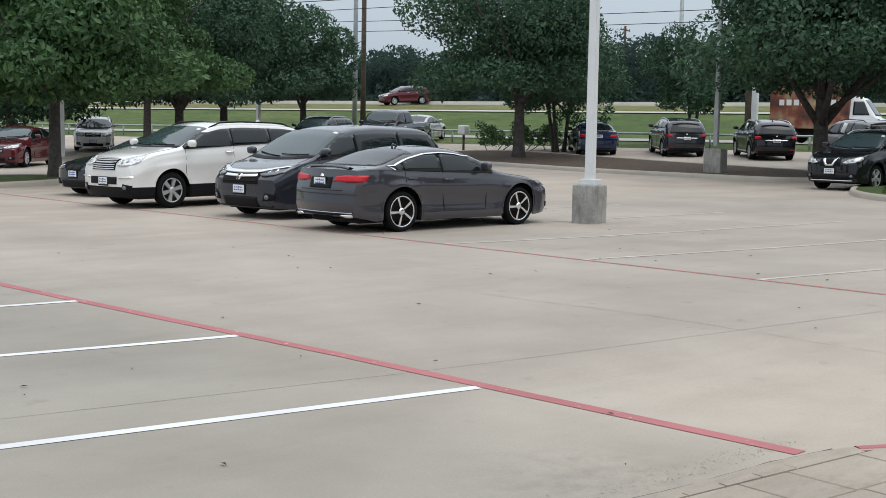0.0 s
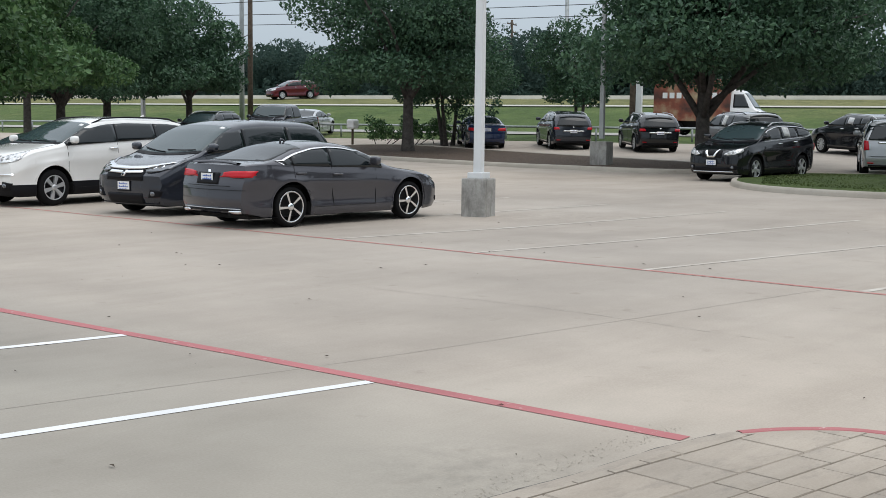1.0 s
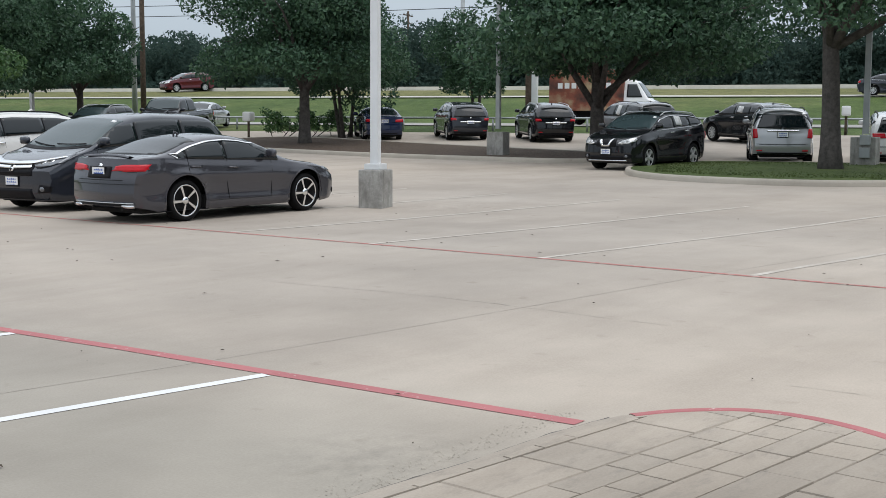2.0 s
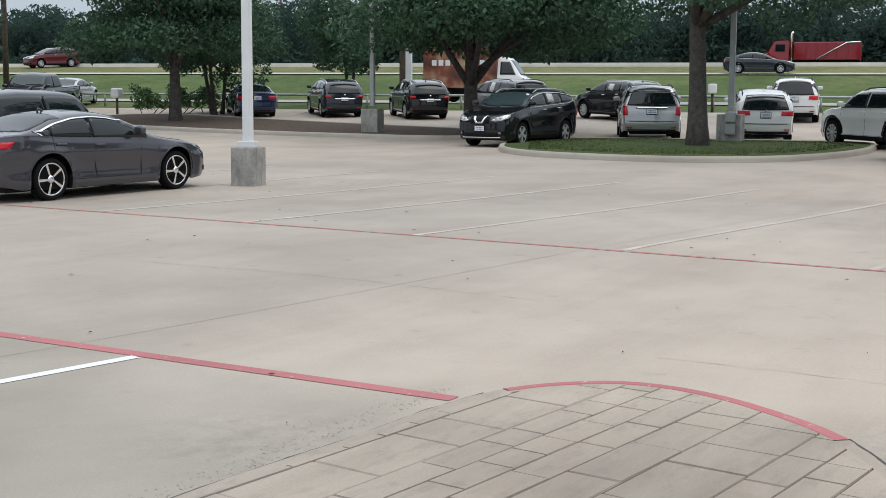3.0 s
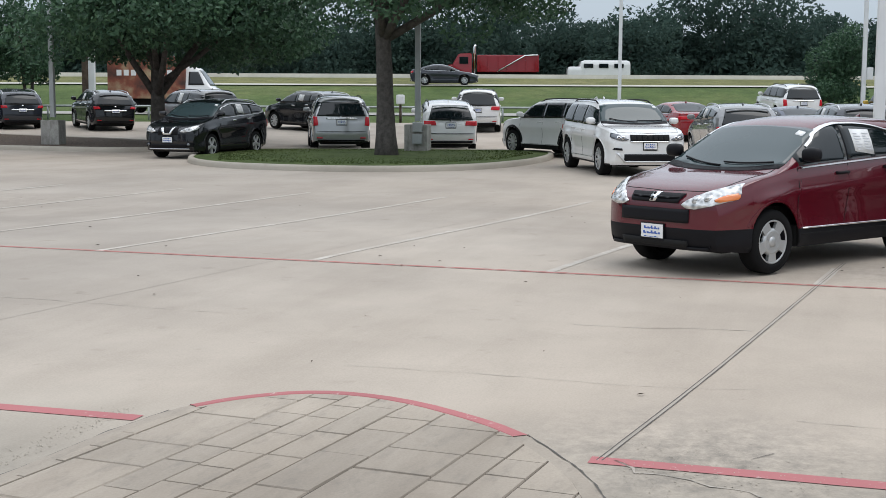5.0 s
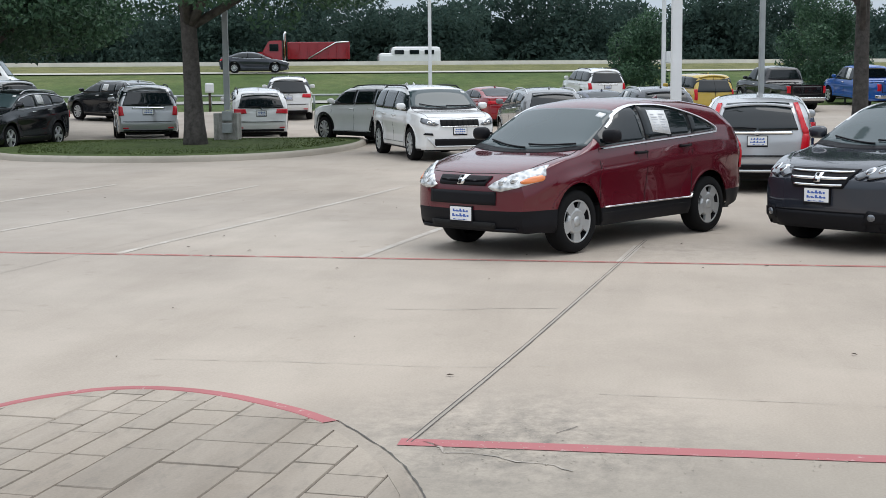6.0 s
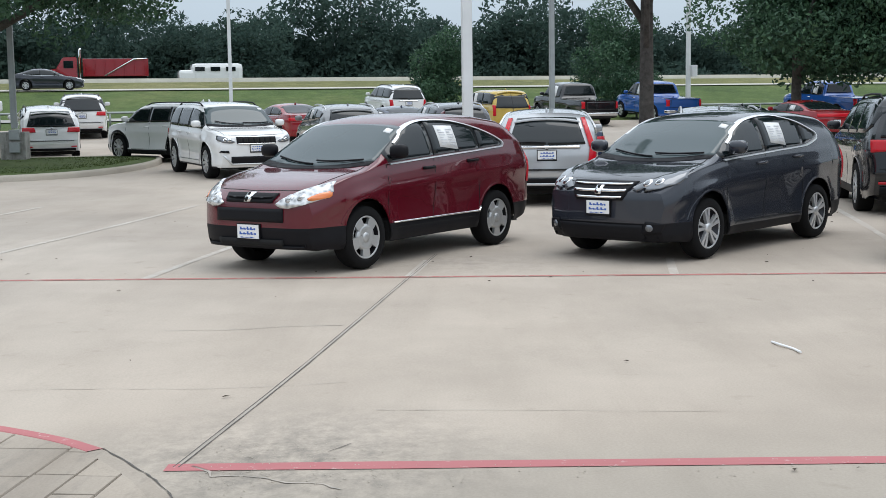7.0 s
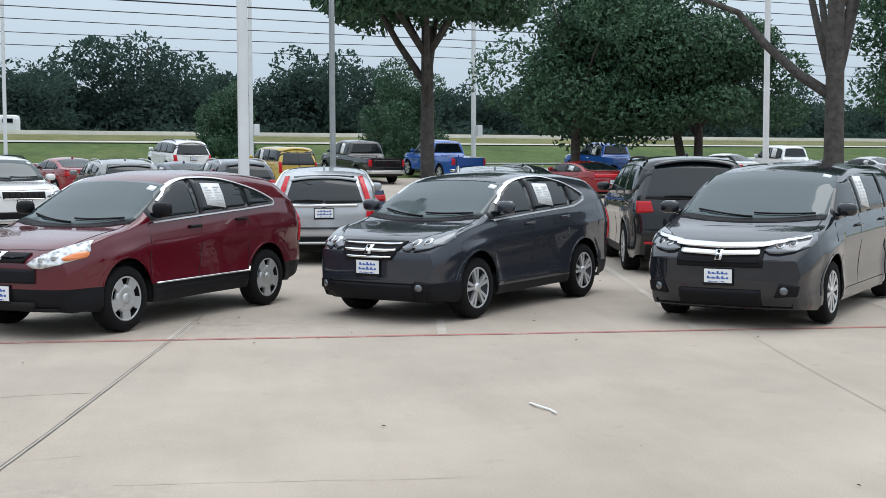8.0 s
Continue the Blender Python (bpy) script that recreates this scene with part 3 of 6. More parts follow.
def wheel_meshes(sp):
    r = sp["rad"]
    wd = .11 if r < .38 else .13
    rr = r * (.66 if r < .345 else .70) if not sp["low"] else r * .80
    bm = bmesh.new()
    lathe(bm, [(rr * .97, -wd + .02), (rr, -wd), (rr * 1.08, -wd - .004), (r * .95, -wd + .004), (r * .992, -wd + .03), (r, -wd * .4), (r, wd * .4), (r * .992, wd - .03), (r * .95, wd - .004),
               (rr * 1.08, wd + .004), (rr, wd), (rr * .97, wd - .02), (rr * .97, -wd + .02)], 32)
    tyre = bpy.data.meshes.new("wheel")
    bm.to_mesh(tyre)
    bm.free()
    tyre.materials.append(M_TYRE)
    bm = bmesh.new()
    y = wd * .85
    lathe(bm, [(rr * .98, -wd * .6), (rr * .985, y), (rr * .95, y + .008), (rr * .90, y - .01), (rr * .88, -wd * .2), (0.0, -wd * .2)], 32, mat=1)
    lathe(bm, [(rr * .985, y - .004), (rr * .99, y + .006), (rr * .955, y + .014), (rr * .90, y + .004)], 32)
    n = sp["spokes"]
    hub = rr * .2
    for k in range(n):
        a = 2 * math.pi * (k + .25 + (sp["pair"] * (.5 if k % 2 else -.5))) / n
        b2 = bmesh.new()
        bmesh.ops.create_cube(b2, size=1)
        for v in b2.verts:
            out = v.co.x > 0
            ww = (sp.get("spoke_w", .34) * rr * (7 / n)) * (1.0 if out else .55)
            tw = sp.get("twist", 0.0) * rr if out else 0
            v.co = Vector((rr * .94 if out else hub * .5, (y + .006 if v.co.y > 0 else y - .03) - (0 if out else .0), v.co.z * ww + tw))
        join(bm, b2, 0, Matrix.Rotation(a, 4, "Y"))
    lathe(bm, [(hub * 1.25, y - .03), (hub * 1.2, y + .008), (hub * .6, y + .016), (0.001, y + .016)], 16)
    if sp["rim"] == M_STEEL:
        lathe(bm, [(rr * .62, y - .03), (rr * .60, y + .002), (rr * .45, y + .012), (rr * .25, y - .012), (hub, y - .014)], 24)
    rim = bpy.data.meshes.new("rim")
    bm.to_mesh(rim)
    bm.free()
    rim.materials.append(sp["rim"])
    rim.materials.append(sp["rimdark"] or M_DKALLOY)
    return tyre, rim


MADE = {}


def mirrored(outline):
    return [(-a, b) for a, b in reversed(outline)]


def plate_on(sh, e, way, y, z, w=.34, h=.19):
    loc, d, nrm = sh.hit(way, y, z)
    lab = "white dealer plate with blue print in a dark frame"
    bm = bmesh.new()
    s = -d.x
    box(bm, loc.x - .02, loc.x + .02 + .0, loc.y - w / 2, loc.y + w / 2, loc.z - h / 2, loc.z + h / 2, .006)
    ob = part("plate_frame", bm, M_CLAD, e, lab)
    bm = bmesh.new()
    box(bm, loc.x + s * .016, loc.x + s * .024, loc.y - w * .46, loc.y + w * .46, loc.z - h * .34, loc.z + h * .44, .002)
    part("plate", bm, M_PAPER, ob)
    bm = bmesh.new()
    for zz, ww, k, nb in ((.22, .33, .085, 9), (-.05, .36, .085, 9), (-.28, .32, .03, 6)):
        for i in range(nb):
            yy = -ww + 2 * ww * i / nb
            tall = (1.0, .45, .7, .4, 1.15, .5)[i % 6]
            box(bm, loc.x + s * .022, loc.x + s * .027, loc.y + w * yy, loc.y + w * (yy + 2 * ww / nb * (.5 if i % 2 else .85)), loc.z + h * (zz - k * .8), loc.z + h * (zz - k * .8 + 1.8 * k * tall), 0)
        box(bm, loc.x + s * .022, loc.x + s * .0265, loc.y - w * ww, loc.y + w * ww * .9, loc.z + h * (zz - k * .3), loc.z + h * (zz + k * .05), 0)
    part("print", bm, M_BLUEINK, ob)


def paper_on(sh, e, way, t0, t1, z0, z1):
    slope = .12 * (t1 - t0)
    ob = part("window_sticker", sh.patch(way, [(t0, z0 + slope), (t1, z0), (t1, z1 - slope * .3), (t0, z1)], .016, .2, .003), M_PAPER, e, "white printed paper sheet")
    bm = bmesh.new()
    n = 7
    for i in range(n):
        for k in (0, 1):
            a = t0 + (t1 - t0) * (.1 + .46 * k)
            b = a + (t1 - t0) * (.34 if (i + k) % 3 else .2)
            z = z0 + (z1 - z0) * (.16 + .72 * i / n)
            p = sh.ribbon(way, [(a, z + slope * .5), (b, z + slope * .4)], (z1 - z0) * .04, .030)
            join(bm, p)
    part("print", bm, M_INK, ob)


def build_car(name, sp, paint, label, detail=2, plates="fb", papers="", glass=M_GLASS, body_lower=None):
    """One car at the origin, nose along +x, standing on z = 0."""
    e = tagged(new(name), label, {"sedan": "car", "truck": "pickup truck", "van": "van"}.get(sp["kind"], "car"), "cars parked on the lot")
    sh = Shell(sp)
    L, W, H = sp["L"], sp["W"], sp["H"]
    hw = W / 2
    # skin, split into body, bumpers and sill cladding
    groups = {"body": [], "front_bumper": [], "rear_bumper": [], "sill": []}
    cl = sp["clad"] * H
    bz = sp.get("bumper", .40) * H
    for zcut in (bz, cl):
        if zcut > sp["clear"] + .05:
            bmesh.ops.bisect_plane(sh.bm, geom=sh.bm.verts[:] + sh.bm.edges[:] + sh.bm.faces[:], plane_co=(0, 0, zcut), plane_no=(0, 0, 1))
    for f in sh.bm.faces:
        c = f.calc_center_median()
        t = sh.x0 - c.x
        R = sp["rad"] + .08
        nearest = min(abs(t - a) for a in sh.axles)
        if t < sp["fo"] and c.z < bz:
            groups["front_bumper"].append(f)
        elif t > sh.axles[1] and c.z < bz:
            groups["rear_bumper"].append(f)
        elif c.z < cl and abs(c.y) > hw * .6 and sh.axles[0] < t < sh.axles[1]:
            groups["sill"].append(f)
        else:
            groups["body"].append(f)
    low_mat = sp.get("bumper_mat") or paint
    split = {"body": groups["body"], "front_bumper": groups["front_bumper"], "rear_bumper": groups["rear_bumper"],
             "sill.l": [f for f in groups["sill"] if f.calc_center_median().y > 0], "sill.r": [f for f in groups["sill"] if f.calc_center_median().y < 0]}
    for g, fs in split.items():
        if not fs:
            continue
        g = g.split(".")[0]
        bm = bmesh.new()
        idx = {}
        for f in fs:
            for v in f.verts:
                if v not in idx:
                    idx[v] = bm.verts.new(v.co)
            nf = bm.faces.new([idx[v] for v in f.verts])
            nf.smooth = True
        part(g, bm, {"body": paint, "sill": M_CLAD}.get(g, low_mat), e)
    # underbody and wheel wells
    bm = bmesh.new()
    box(bm, sh.x0 - L + .35, sh.x0 - .35, -hw * .72, hw * .72, sp["clear"] - .02, sp["rad"] * 2 + .02, .05)
    box(bm, sh.x0 - sh.axles[1] + sp["rad"] + .1, sh.x0 - sh.axles[0] - sp["rad"] - .1, -hw * .93, hw * .93, sp["clear"] + .005, sp["clear"] + .25, .03)
    box(bm, sh.x0 - L + .3, sh.x0 - L + .5, -hw * .8, hw * .8, sp["clear"] + .06, sp["clear"] + .3, .04)
    box(bm, sh.x0 - .5, sh.x0 - .3, -hw * .8, hw * .8, sp["clear"] + .03, sp["clear"] + .3, .04)
    part("underbody", bm, M_DARK, e)
    if detail > 1:
        for a in sh.axles:
            bm = bmesh.new()
            tube(bm, [(sh.x0 - a, -hw + .2, sp["rad"]), (sh.x0 - a, hw - .2, sp["rad"])], .04, 8)
            part("axle", bm, M_DARK, e)
        bm = bmesh.new()
        tube(bm, [(sh.x0 - L + .12, -hw * .5, sp["clear"] + .07), (sh.x0 - L + .8, -hw * .5, sp["clear"] + .05)], .03, 8)
        part("exhaust", bm, M_DARK, e)
    # wheels
    tyre, rim = wheel_meshes(sp)
    for a in sh.axles:
        for sy in (1, -1):
            w = new("wheel", tyre)
            w.parent = e
            w.matrix_local = Matrix.Translation((sh.x0 - a, sy * (sh.wide(a) * .985 - .115), sp["rad"])) @ Matrix.Rotation(0 if sy > 0 else math.pi, 4, "Z")
            r = new("rim", rim)
            r.parent = w
    tc, th = sp["screen"][0] * L, sp["screen"][1] * L
    for sy, way in ((1, "l"), (-1, "r")):
        for a in sh.axles:  # dark edge round each wheel arch
            R = sp["rad"] + .08
            ww = .075 if sp["clad_arch"] else .022
            pts = [(a + (R + ww / 2) * math.cos(k), sp["rad"] + (R + ww / 2) * math.sin(k)) for k in (math.pi * i / 22 for i in range(23))]
            if sp.get("bumper_mat") and not sp["clad_arch"]:
                pts = [p_ for p_ in pts if p_[1] > max(bz, cl)]
            part("arch_trim", sh.ribbon(way, pts, ww, .010), M_CLAD if sp["clad_arch"] else paint, e)
        # side windows
        d0, d1 = sp["dlo"][0] * L, sp["dlo"][1] * L
        head, foot = .115 if H > 1.5 else .095, .030
        cut = [d0] + [p * L for p in sp["pillars"]] + [d1]
        cut = [c for c in cut if c <= d1]
        outline_top, outline_bot = [], []
        gap = .02
        wins = []
        for i, (a, b) in enumerate(zip(cut, cut[1:])):
            if b - a < .12:
                continue
            a2, b2 = a + (gap if i else 0), b - (gap if i < len(cut) - 2 else 0)
            n = 10
            lean = -.10 if i else 0.0
            lo, hi = [], []
            for k in range(n + 1):
                t = a2 + (b2 - a2) * k / n
                zl = sh.zbelt(t) + foot
                zh = sh.zt(t) - head - sp["tumble"] * .1
                if sp["dlo_top"]:
                    zh = min(sh.zt(t) - .075, soft(sp["dlo_top"], t, .10))
                elif t < th:
                    zh = max(zh, min(sh.zt(t) - .085, sh.zt(th) - head - .04))
                if i == len(cut) - 2:
                    q = max(0, (t - (b2 - .55)) / .55)
                    zl += (sp.get("kick", .10)) * q ** 2.2
                    zh -= .05 * q ** 2
                if zh - zl > .03:
                    lo.append((t, zl))
                    hi.append((t, zh))
            if len(lo) < 3:
                continue
            ring = lo + hi[::-1]
            wins.append((lo, hi))
            part("side_window", sh.patch(way, ring, .012, .08, .03), glass if i else sp.get("front_glass", glass), e)
        if wins and sp["kind"] != "truck":
            lo = [p for w_ in wins for p in w_[0]]
            hi = [p for w_ in wins for p in w_[1]]
            part("pillar_cover", sh.patch(way, lo + hi[::-1], .006, .08, .02), M_GLOSS, e)
        if sp["trim"] and wins:
            lo = [p for w_ in wins for p in w_[0]]
            hi = [p for w_ in wins for p in w_[1]]
            if sp["trim"] == "ring":
                pts = dense([(t, z - .018) for t, z in lo] + [(lo[-1][0] + .02, (lo[-1][1] + hi[-1][1]) / 2)] + [(t, z + .012) for t, z in hi[:3:-1]] + [(t, z - .004) for t, z in hi[3:1:-1]], .12)
                part("window_trim", sh.ribbon(way, pts, .016, .040), M_TRIM, e, "bright chrome window surround")
            elif sp["trim"] == "top":
                pts = dense([(t, z + .02) for t, z in hi] + [(lo[-1][0] + .14, lo[-1][1] + .06), (lo[-1][0] + .02, lo[-1][1] - .01)], .15)
                part("window_trim", sh.ribbon(way, pts, .020, .028), M_TRIM, e, "bright chrome window surround")
            else:
                part("window_trim", sh.ribbon(way, dense([(t, z - .018) for t, z in lo], .15), .018, .016), M_CHROME, e)
        if detail > 0:
            # doors: seams, handles, mirror
            seams = [sp["dlo"][0] * L + .17, sp["pillars"][0] * L, sp["pillars"][1] * L - .02]
            bm = bmesh.new()
            for k, t in enumerate(seams):
                if sp["kind"] == "truck" and k == 2:
                    t = .6 * L
                zl = sp["clear"] + .12
                pts = [(t, sh.zbelt(t) + .02), (t, .62 * sh.zbelt(t)), (t - (.05 if k else 0), zl + .03)]
                if k == 2 and sp["kind"] != "truck":
                    a = sh.axles[1]
                    R = sp["rad"] + .12
                    pts = [(t, sh.zbelt(t) + .02), (t, sp["rad"] + R * .95), (a - R * .85, sp["rad"] + R * .55), (a - R, zl)]
                join(bm, sh.ribbon(way, dense(pts, .15), .011, .0025))
            join(bm, sh.ribbon(way, dense([(seams[0], zl + .03), (sh.axles[1] - sp["rad"] - .15, zl + .03)], .25), .010, .0025))
            part("door_seam", bm, M_SEAM, e)
            for k, t in enumerate((sp["pillars"][0] * L - .12, sp["pillars"][1] * L - .17)):
                if sp["kind"] == "truck" and k == 1:
                    continue
                z = sh.zbelt(t) - .10
                bm = bmesh.new()
                p0, _, _ = sh.hit(way, t, z)
                tube(bm, [(p0.x + .11, p0.y - sy * .005, z), (p0.x + .08, p0.y + sy * .032, z), (p0.x - .08, p0.y + sy * .032, z + .004), (p0.x - .11, p0.y - sy * .005, z + .004)], .017, 8)
                part("door_handle", bm, M_CHROME if sp["chrome_handle"] else sp.get("handle_mat") or paint, e)
            t = sp["dlo"][0] * L + .34
            z = sh.zbelt(t) + .07
            p0, _, _ = sh.hit(way, t, z)
            bm = bmesh.new()
            b2 = bmesh.new()
            bmesh.ops.create_uvsphere(b2, u_segments=14, v_segments=10, radius=1)
            for v in b2.verts:
                c = v.co.copy()
                sx = math.copysign(abs(c.x) ** .7, c.x)
                v.co = Vector((p0.x + .06 + (.085 * sx if c.x > 0 else .045 * sx), p0.y + sy * .125 + .115 * math.copysign(abs(c.y) ** .65, c.y), z + .075 + .078 * math.copysign(abs(c.z) ** .7, c.z)))
            for f in b2.faces:
                f.smooth = True
            join(bm, b2)
            tube(bm, [(p0.x + .04, p0.y - sy * .02, z + .01), (p0.x + .06, p0.y + sy * .09, z + .03)], .028, 8)
            part("door_mirror", bm, sp.get("mirror_mat") or paint, e)
        if sp["rails"]:
            bm = bmesh.new()
            ts = [(.42 + .46 * i / 8) * L for i in range(9)]
            pts = []
            for i, t in enumerate(ts):
                yy = sy * (hw * .955 - .02 - sp["tumble"] * (sh.zt(t) - sh.zbelt(t)) - .06)
                p, _, _ = sh.hit("u", t, yy)
                pts.append(p + Vector((0, 0, .045 if 0 < i < 8 else -.01)))
            tube(bm, pts, .018, 8)
            part("roof_rail", bm, sp["rails"], e)
    # windscreen, rear window
    def glass_half(t):
        zb_ = sh.zbelt(t)
        return sh.wide(t) * .955 - .02 - sp["tumble"] * max(0.0, sh.zt(t) - zb_) - .025

    def across(t, bow_, n=12, shift=0.0):
        y_ = glass_half(t + bow_)
        return [(t + bow_ * (k / n * 2 - 1) ** 2 + shift, y_ * (k / n * 2 - 1)) for k in range(n + 1)]
    lower, upper = across(tc + .03, sp["cowl_bow"]), across(th - .07, .05)
    side = [(tc + sp["cowl_bow"] + .03 + (th - tc - sp["cowl_bow"] - .05) * k / 6) for k in range(1, 6)]
    scr = lower + [(t, glass_half(t)) for t in side] + upper[::-1] + [(t, -glass_half(t)) for t in side[::-1]]
    part("windscreen", sh.patch("u", scr, .006, .07, .02), sp.get("screen_mat", M_SCREEN), e)
    if detail > 0:
        bm = bmesh.new()
        half_ = glass_half(tc + .2)
        for a in (.86, .06):
            pts = []
            for i in range(7):
                y = half_ * (a - .80 * i / 6)
                p, d, _ = sh.hit("u", tc + .045 + sp["cowl_bow"] * (y / half_) ** 2 + .012 * i, y)
                pts.append(p + Vector((.012, 0, .022)))
            tube(bm, pts, .011, 6)
        part("wiper", bm, M_CLAD, e)
        if detail > 1:
            yk = glass_half(th - .16) - .16
            part("inspection_sticker", sh.patch("u", [(th - .19, yk), (th - .12, yk), (th - .12, yk + .09), (th - .19, yk + .09)], .012, .2, .002), M_PAPER, e)
        part("cowl", sh.patch("u", [(t - .10, y) for t, y in lower] + [(t + .012, y) for t, y in lower[::-1]], .004, .07, .02), M_CLAD, e)
    if sp["kind"] == "sedan":
        z0, z1 = H * .80, H * .955
        rw, rt_ = hw * .70, hw * .52
    else:
        z0, z1 = H * sp.get("rear_lo", .64), H * sp.get("rear_hi", .90)
        rw, rt_ = hw * sp.get("rear_w", .78), hw * (sp.get("rear_w", .78) - .16)
    rg = sp["rear_glass"] or [(-rw, z0), (-rw * .5, z0 - .01), (0, z0 - .015), (rw * .5, z0 - .01), (rw, z0), (rt_, z1), (rt_ * .5, z1 + .015), (0, z1 + .02), (-rt_ * .5, z1 + .015), (-rt_, z1)]
    if sp["kind"] == "sedan":
        r0, r1 = .69 * L, .885 * L
        side = [r0 + .06 + (r1 - r0 - .10) * k / 6 for k in range(7)]
        rg = [(r0 + .05 * (k / 6 - 1) ** 2, glass_half(side[0]) * (k / 6 - 1)) for k in range(13)] + [(t, glass_half(t) - .05) for t in side[1:-1]]
        rg += [(r1 - .10 * (1 - k / 6) ** 2, (glass_half(side[-1]) - .1) * (1 - k / 6)) for k in range(13)] + [(t, .05 - glass_half(t)) for t in side[1:-1][::-1]]
        part("rear_window", sh.patch("u", rg, .006, .06, .02), M_GLASS, e)
    else:
        part("rear_window", sh.patch("b", rg, .014, .06, .03), M_GLASS, e)
    if sp["kind"] == "sedan" and detail > 1:
        bm = bmesh.new()
        pts = []
        for k in range(-8, 9):
            p, _, _ = sh.hit("u", L - .30 + .06 * (k / 8) ** 2, hw * .64 * k / 8)
            pts += [p + Vector((.10, 0, .004)), p + Vector((0, 0, .022)), p + Vector((-.05, 0, .03)), p + Vector((-.055, 0, -.004))]
        part("boot_spoiler", sheet(pts, 4), paint, e, smooth=True)
    if sp["kind"] != "sedan" and sp["kind"] != "truck" and detail > 0:
        bm = bmesh.new()
        p, d, _ = sh.hit("b", 0, z0 + .03)
        tube(bm, [p - d * .02 + Vector((0, .02, 0)), p - d * .03 + Vector((0, .25, .02)), p - d * .03 + Vector((0, .5, .01))], .011, 6)
        part("rear_wiper", bm, M_CLAD, e)
        # roof spoiler
        bm = bmesh.new()
        ys = [hw * .62 * (k / 6) for k in range(-6, 7)]
        pts = []
        for y in ys:
            p, _, _ = sh.hit("u", L - .44, y)
            pts += [p + Vector((.16, 0, .004)), p + Vector((.0, 0, .022)), p + Vector((-.10, 0, .018 - .03 * (y / hw) ** 2)), p + Vector((-.09, 0, -.02))]
        part("spoiler", sheet(pts, 4), paint, e, smooth=True)
    if detail > 0 and sp["kind"] != "truck":
        hs = []
        zc_t = tc + .08
        for k in range(13):
            hs.append((zc_t - (zc_t - .22) * k / 12, hw * (.84 - .10 * (k / 12) ** 2)))
        line = hs + [(.16, hw * .5), (.12, 0), (.16, -hw * .5)] + [(t, -y) for t, y in hs[::-1]]
        part("bonnet_seam", sh.ribbon("u", dense(line, .10), .010, .003), M_SEAM, e)
    # lamps, grille and the like: (name, way, outline in halves of the width and heights, material, both sides, label)
    for nm, way, pts, mt, both, off in (sp["extra"] or []):
        real = [(a * hw, b * H) if way in "fb" else (a * L, b * H) for a, b in pts]
        if way in "fb":
            part(nm, sh.patch(way, real, off + .008, .045, .03), mt, e)
            if both:
                part(nm, sh.patch(way, mirrored(real), off + .008, .045, .03), mt, e)
        else:
            for w_ in "lr":
                part(nm, sh.patch(w_, real, off, .12, .03), mt, e)
    if "f" in plates:
        plate_on(sh, e, "f", 0, sp.get("plate_f", .30) * H)
    if "b" in plates:
        plate_on(sh, e, "b", 0, sp.get("plate_b", .52) * H)
    for way in papers:
        t = sp["pillars"][0] * L + .16
        zb = sh.zbelt(t)
        top = sh.zt(t + .3) - .14
        paper_on(sh, e, way, t, t + .34, zb + .07, top - .02)
    if detail > 0:
        t = L * (.80 if sp["kind"] != "sedan" else .66)
        p, _, _ = sh.hit("u", t, 0)
        bm = bmesh.new()
        tube(bm, [p + Vector((.09, 0, -.01)), p + Vector((.03, 0, .02)), p + Vector((-.03, 0, .055)), p + Vector((-.05, 0, -.01))], [.012, .02, .012, .02], 8)
        part("antenna_fin", bm, paint, e)
    sh.bm.free()
    return e


def stand(x, y, hd, wb=2.7):
    c, s = math.cos(radians(hd)), math.sin(radians(hd))
    zf, zr = height(x + c * wb / 2, y + s * wb / 2), height(x - c * wb / 2, y - s * wb / 2)
    return pose(x, y, (zf + zr) / 2, 0, 0, hd) @ Matrix.Rotation(-math.atan2(zf - zr, wb), 4, "Y")


def park(ob, x, y, hd, wb=2.7):
    ob.matrix_world = stand(x, y, hd, wb)
    return ob


# shapes of lamps and grilles, in halves of the width and in heights
def lamp(y0, y1, zlo, zhi, rise_=.03, cut=.0):
    w = y1 - y0
    h = zhi - zlo
    return [(y0, zlo + h * .30), (y0 + w * .16, zlo + h * .04), (y0 + w * .36, zlo), (y0 + w * .72, zlo + rise_ * .35), (y1 - w * .05, zlo + rise_ * .85), (y1, zlo + rise_ * 1.5),
            (y1 - w * .06, zhi + rise_ * 1.25), (y0 + w * .55, zhi + rise_ * .55), (y0 + w * .26, zlo + h * .78 + rise_ * .15), (y0 + w * .06, zlo + h * .48)]


def quad(y0, y1, z0, z1):
    return [(y0, z0), (y1, z0), (y1, z1), (y0, z1)]


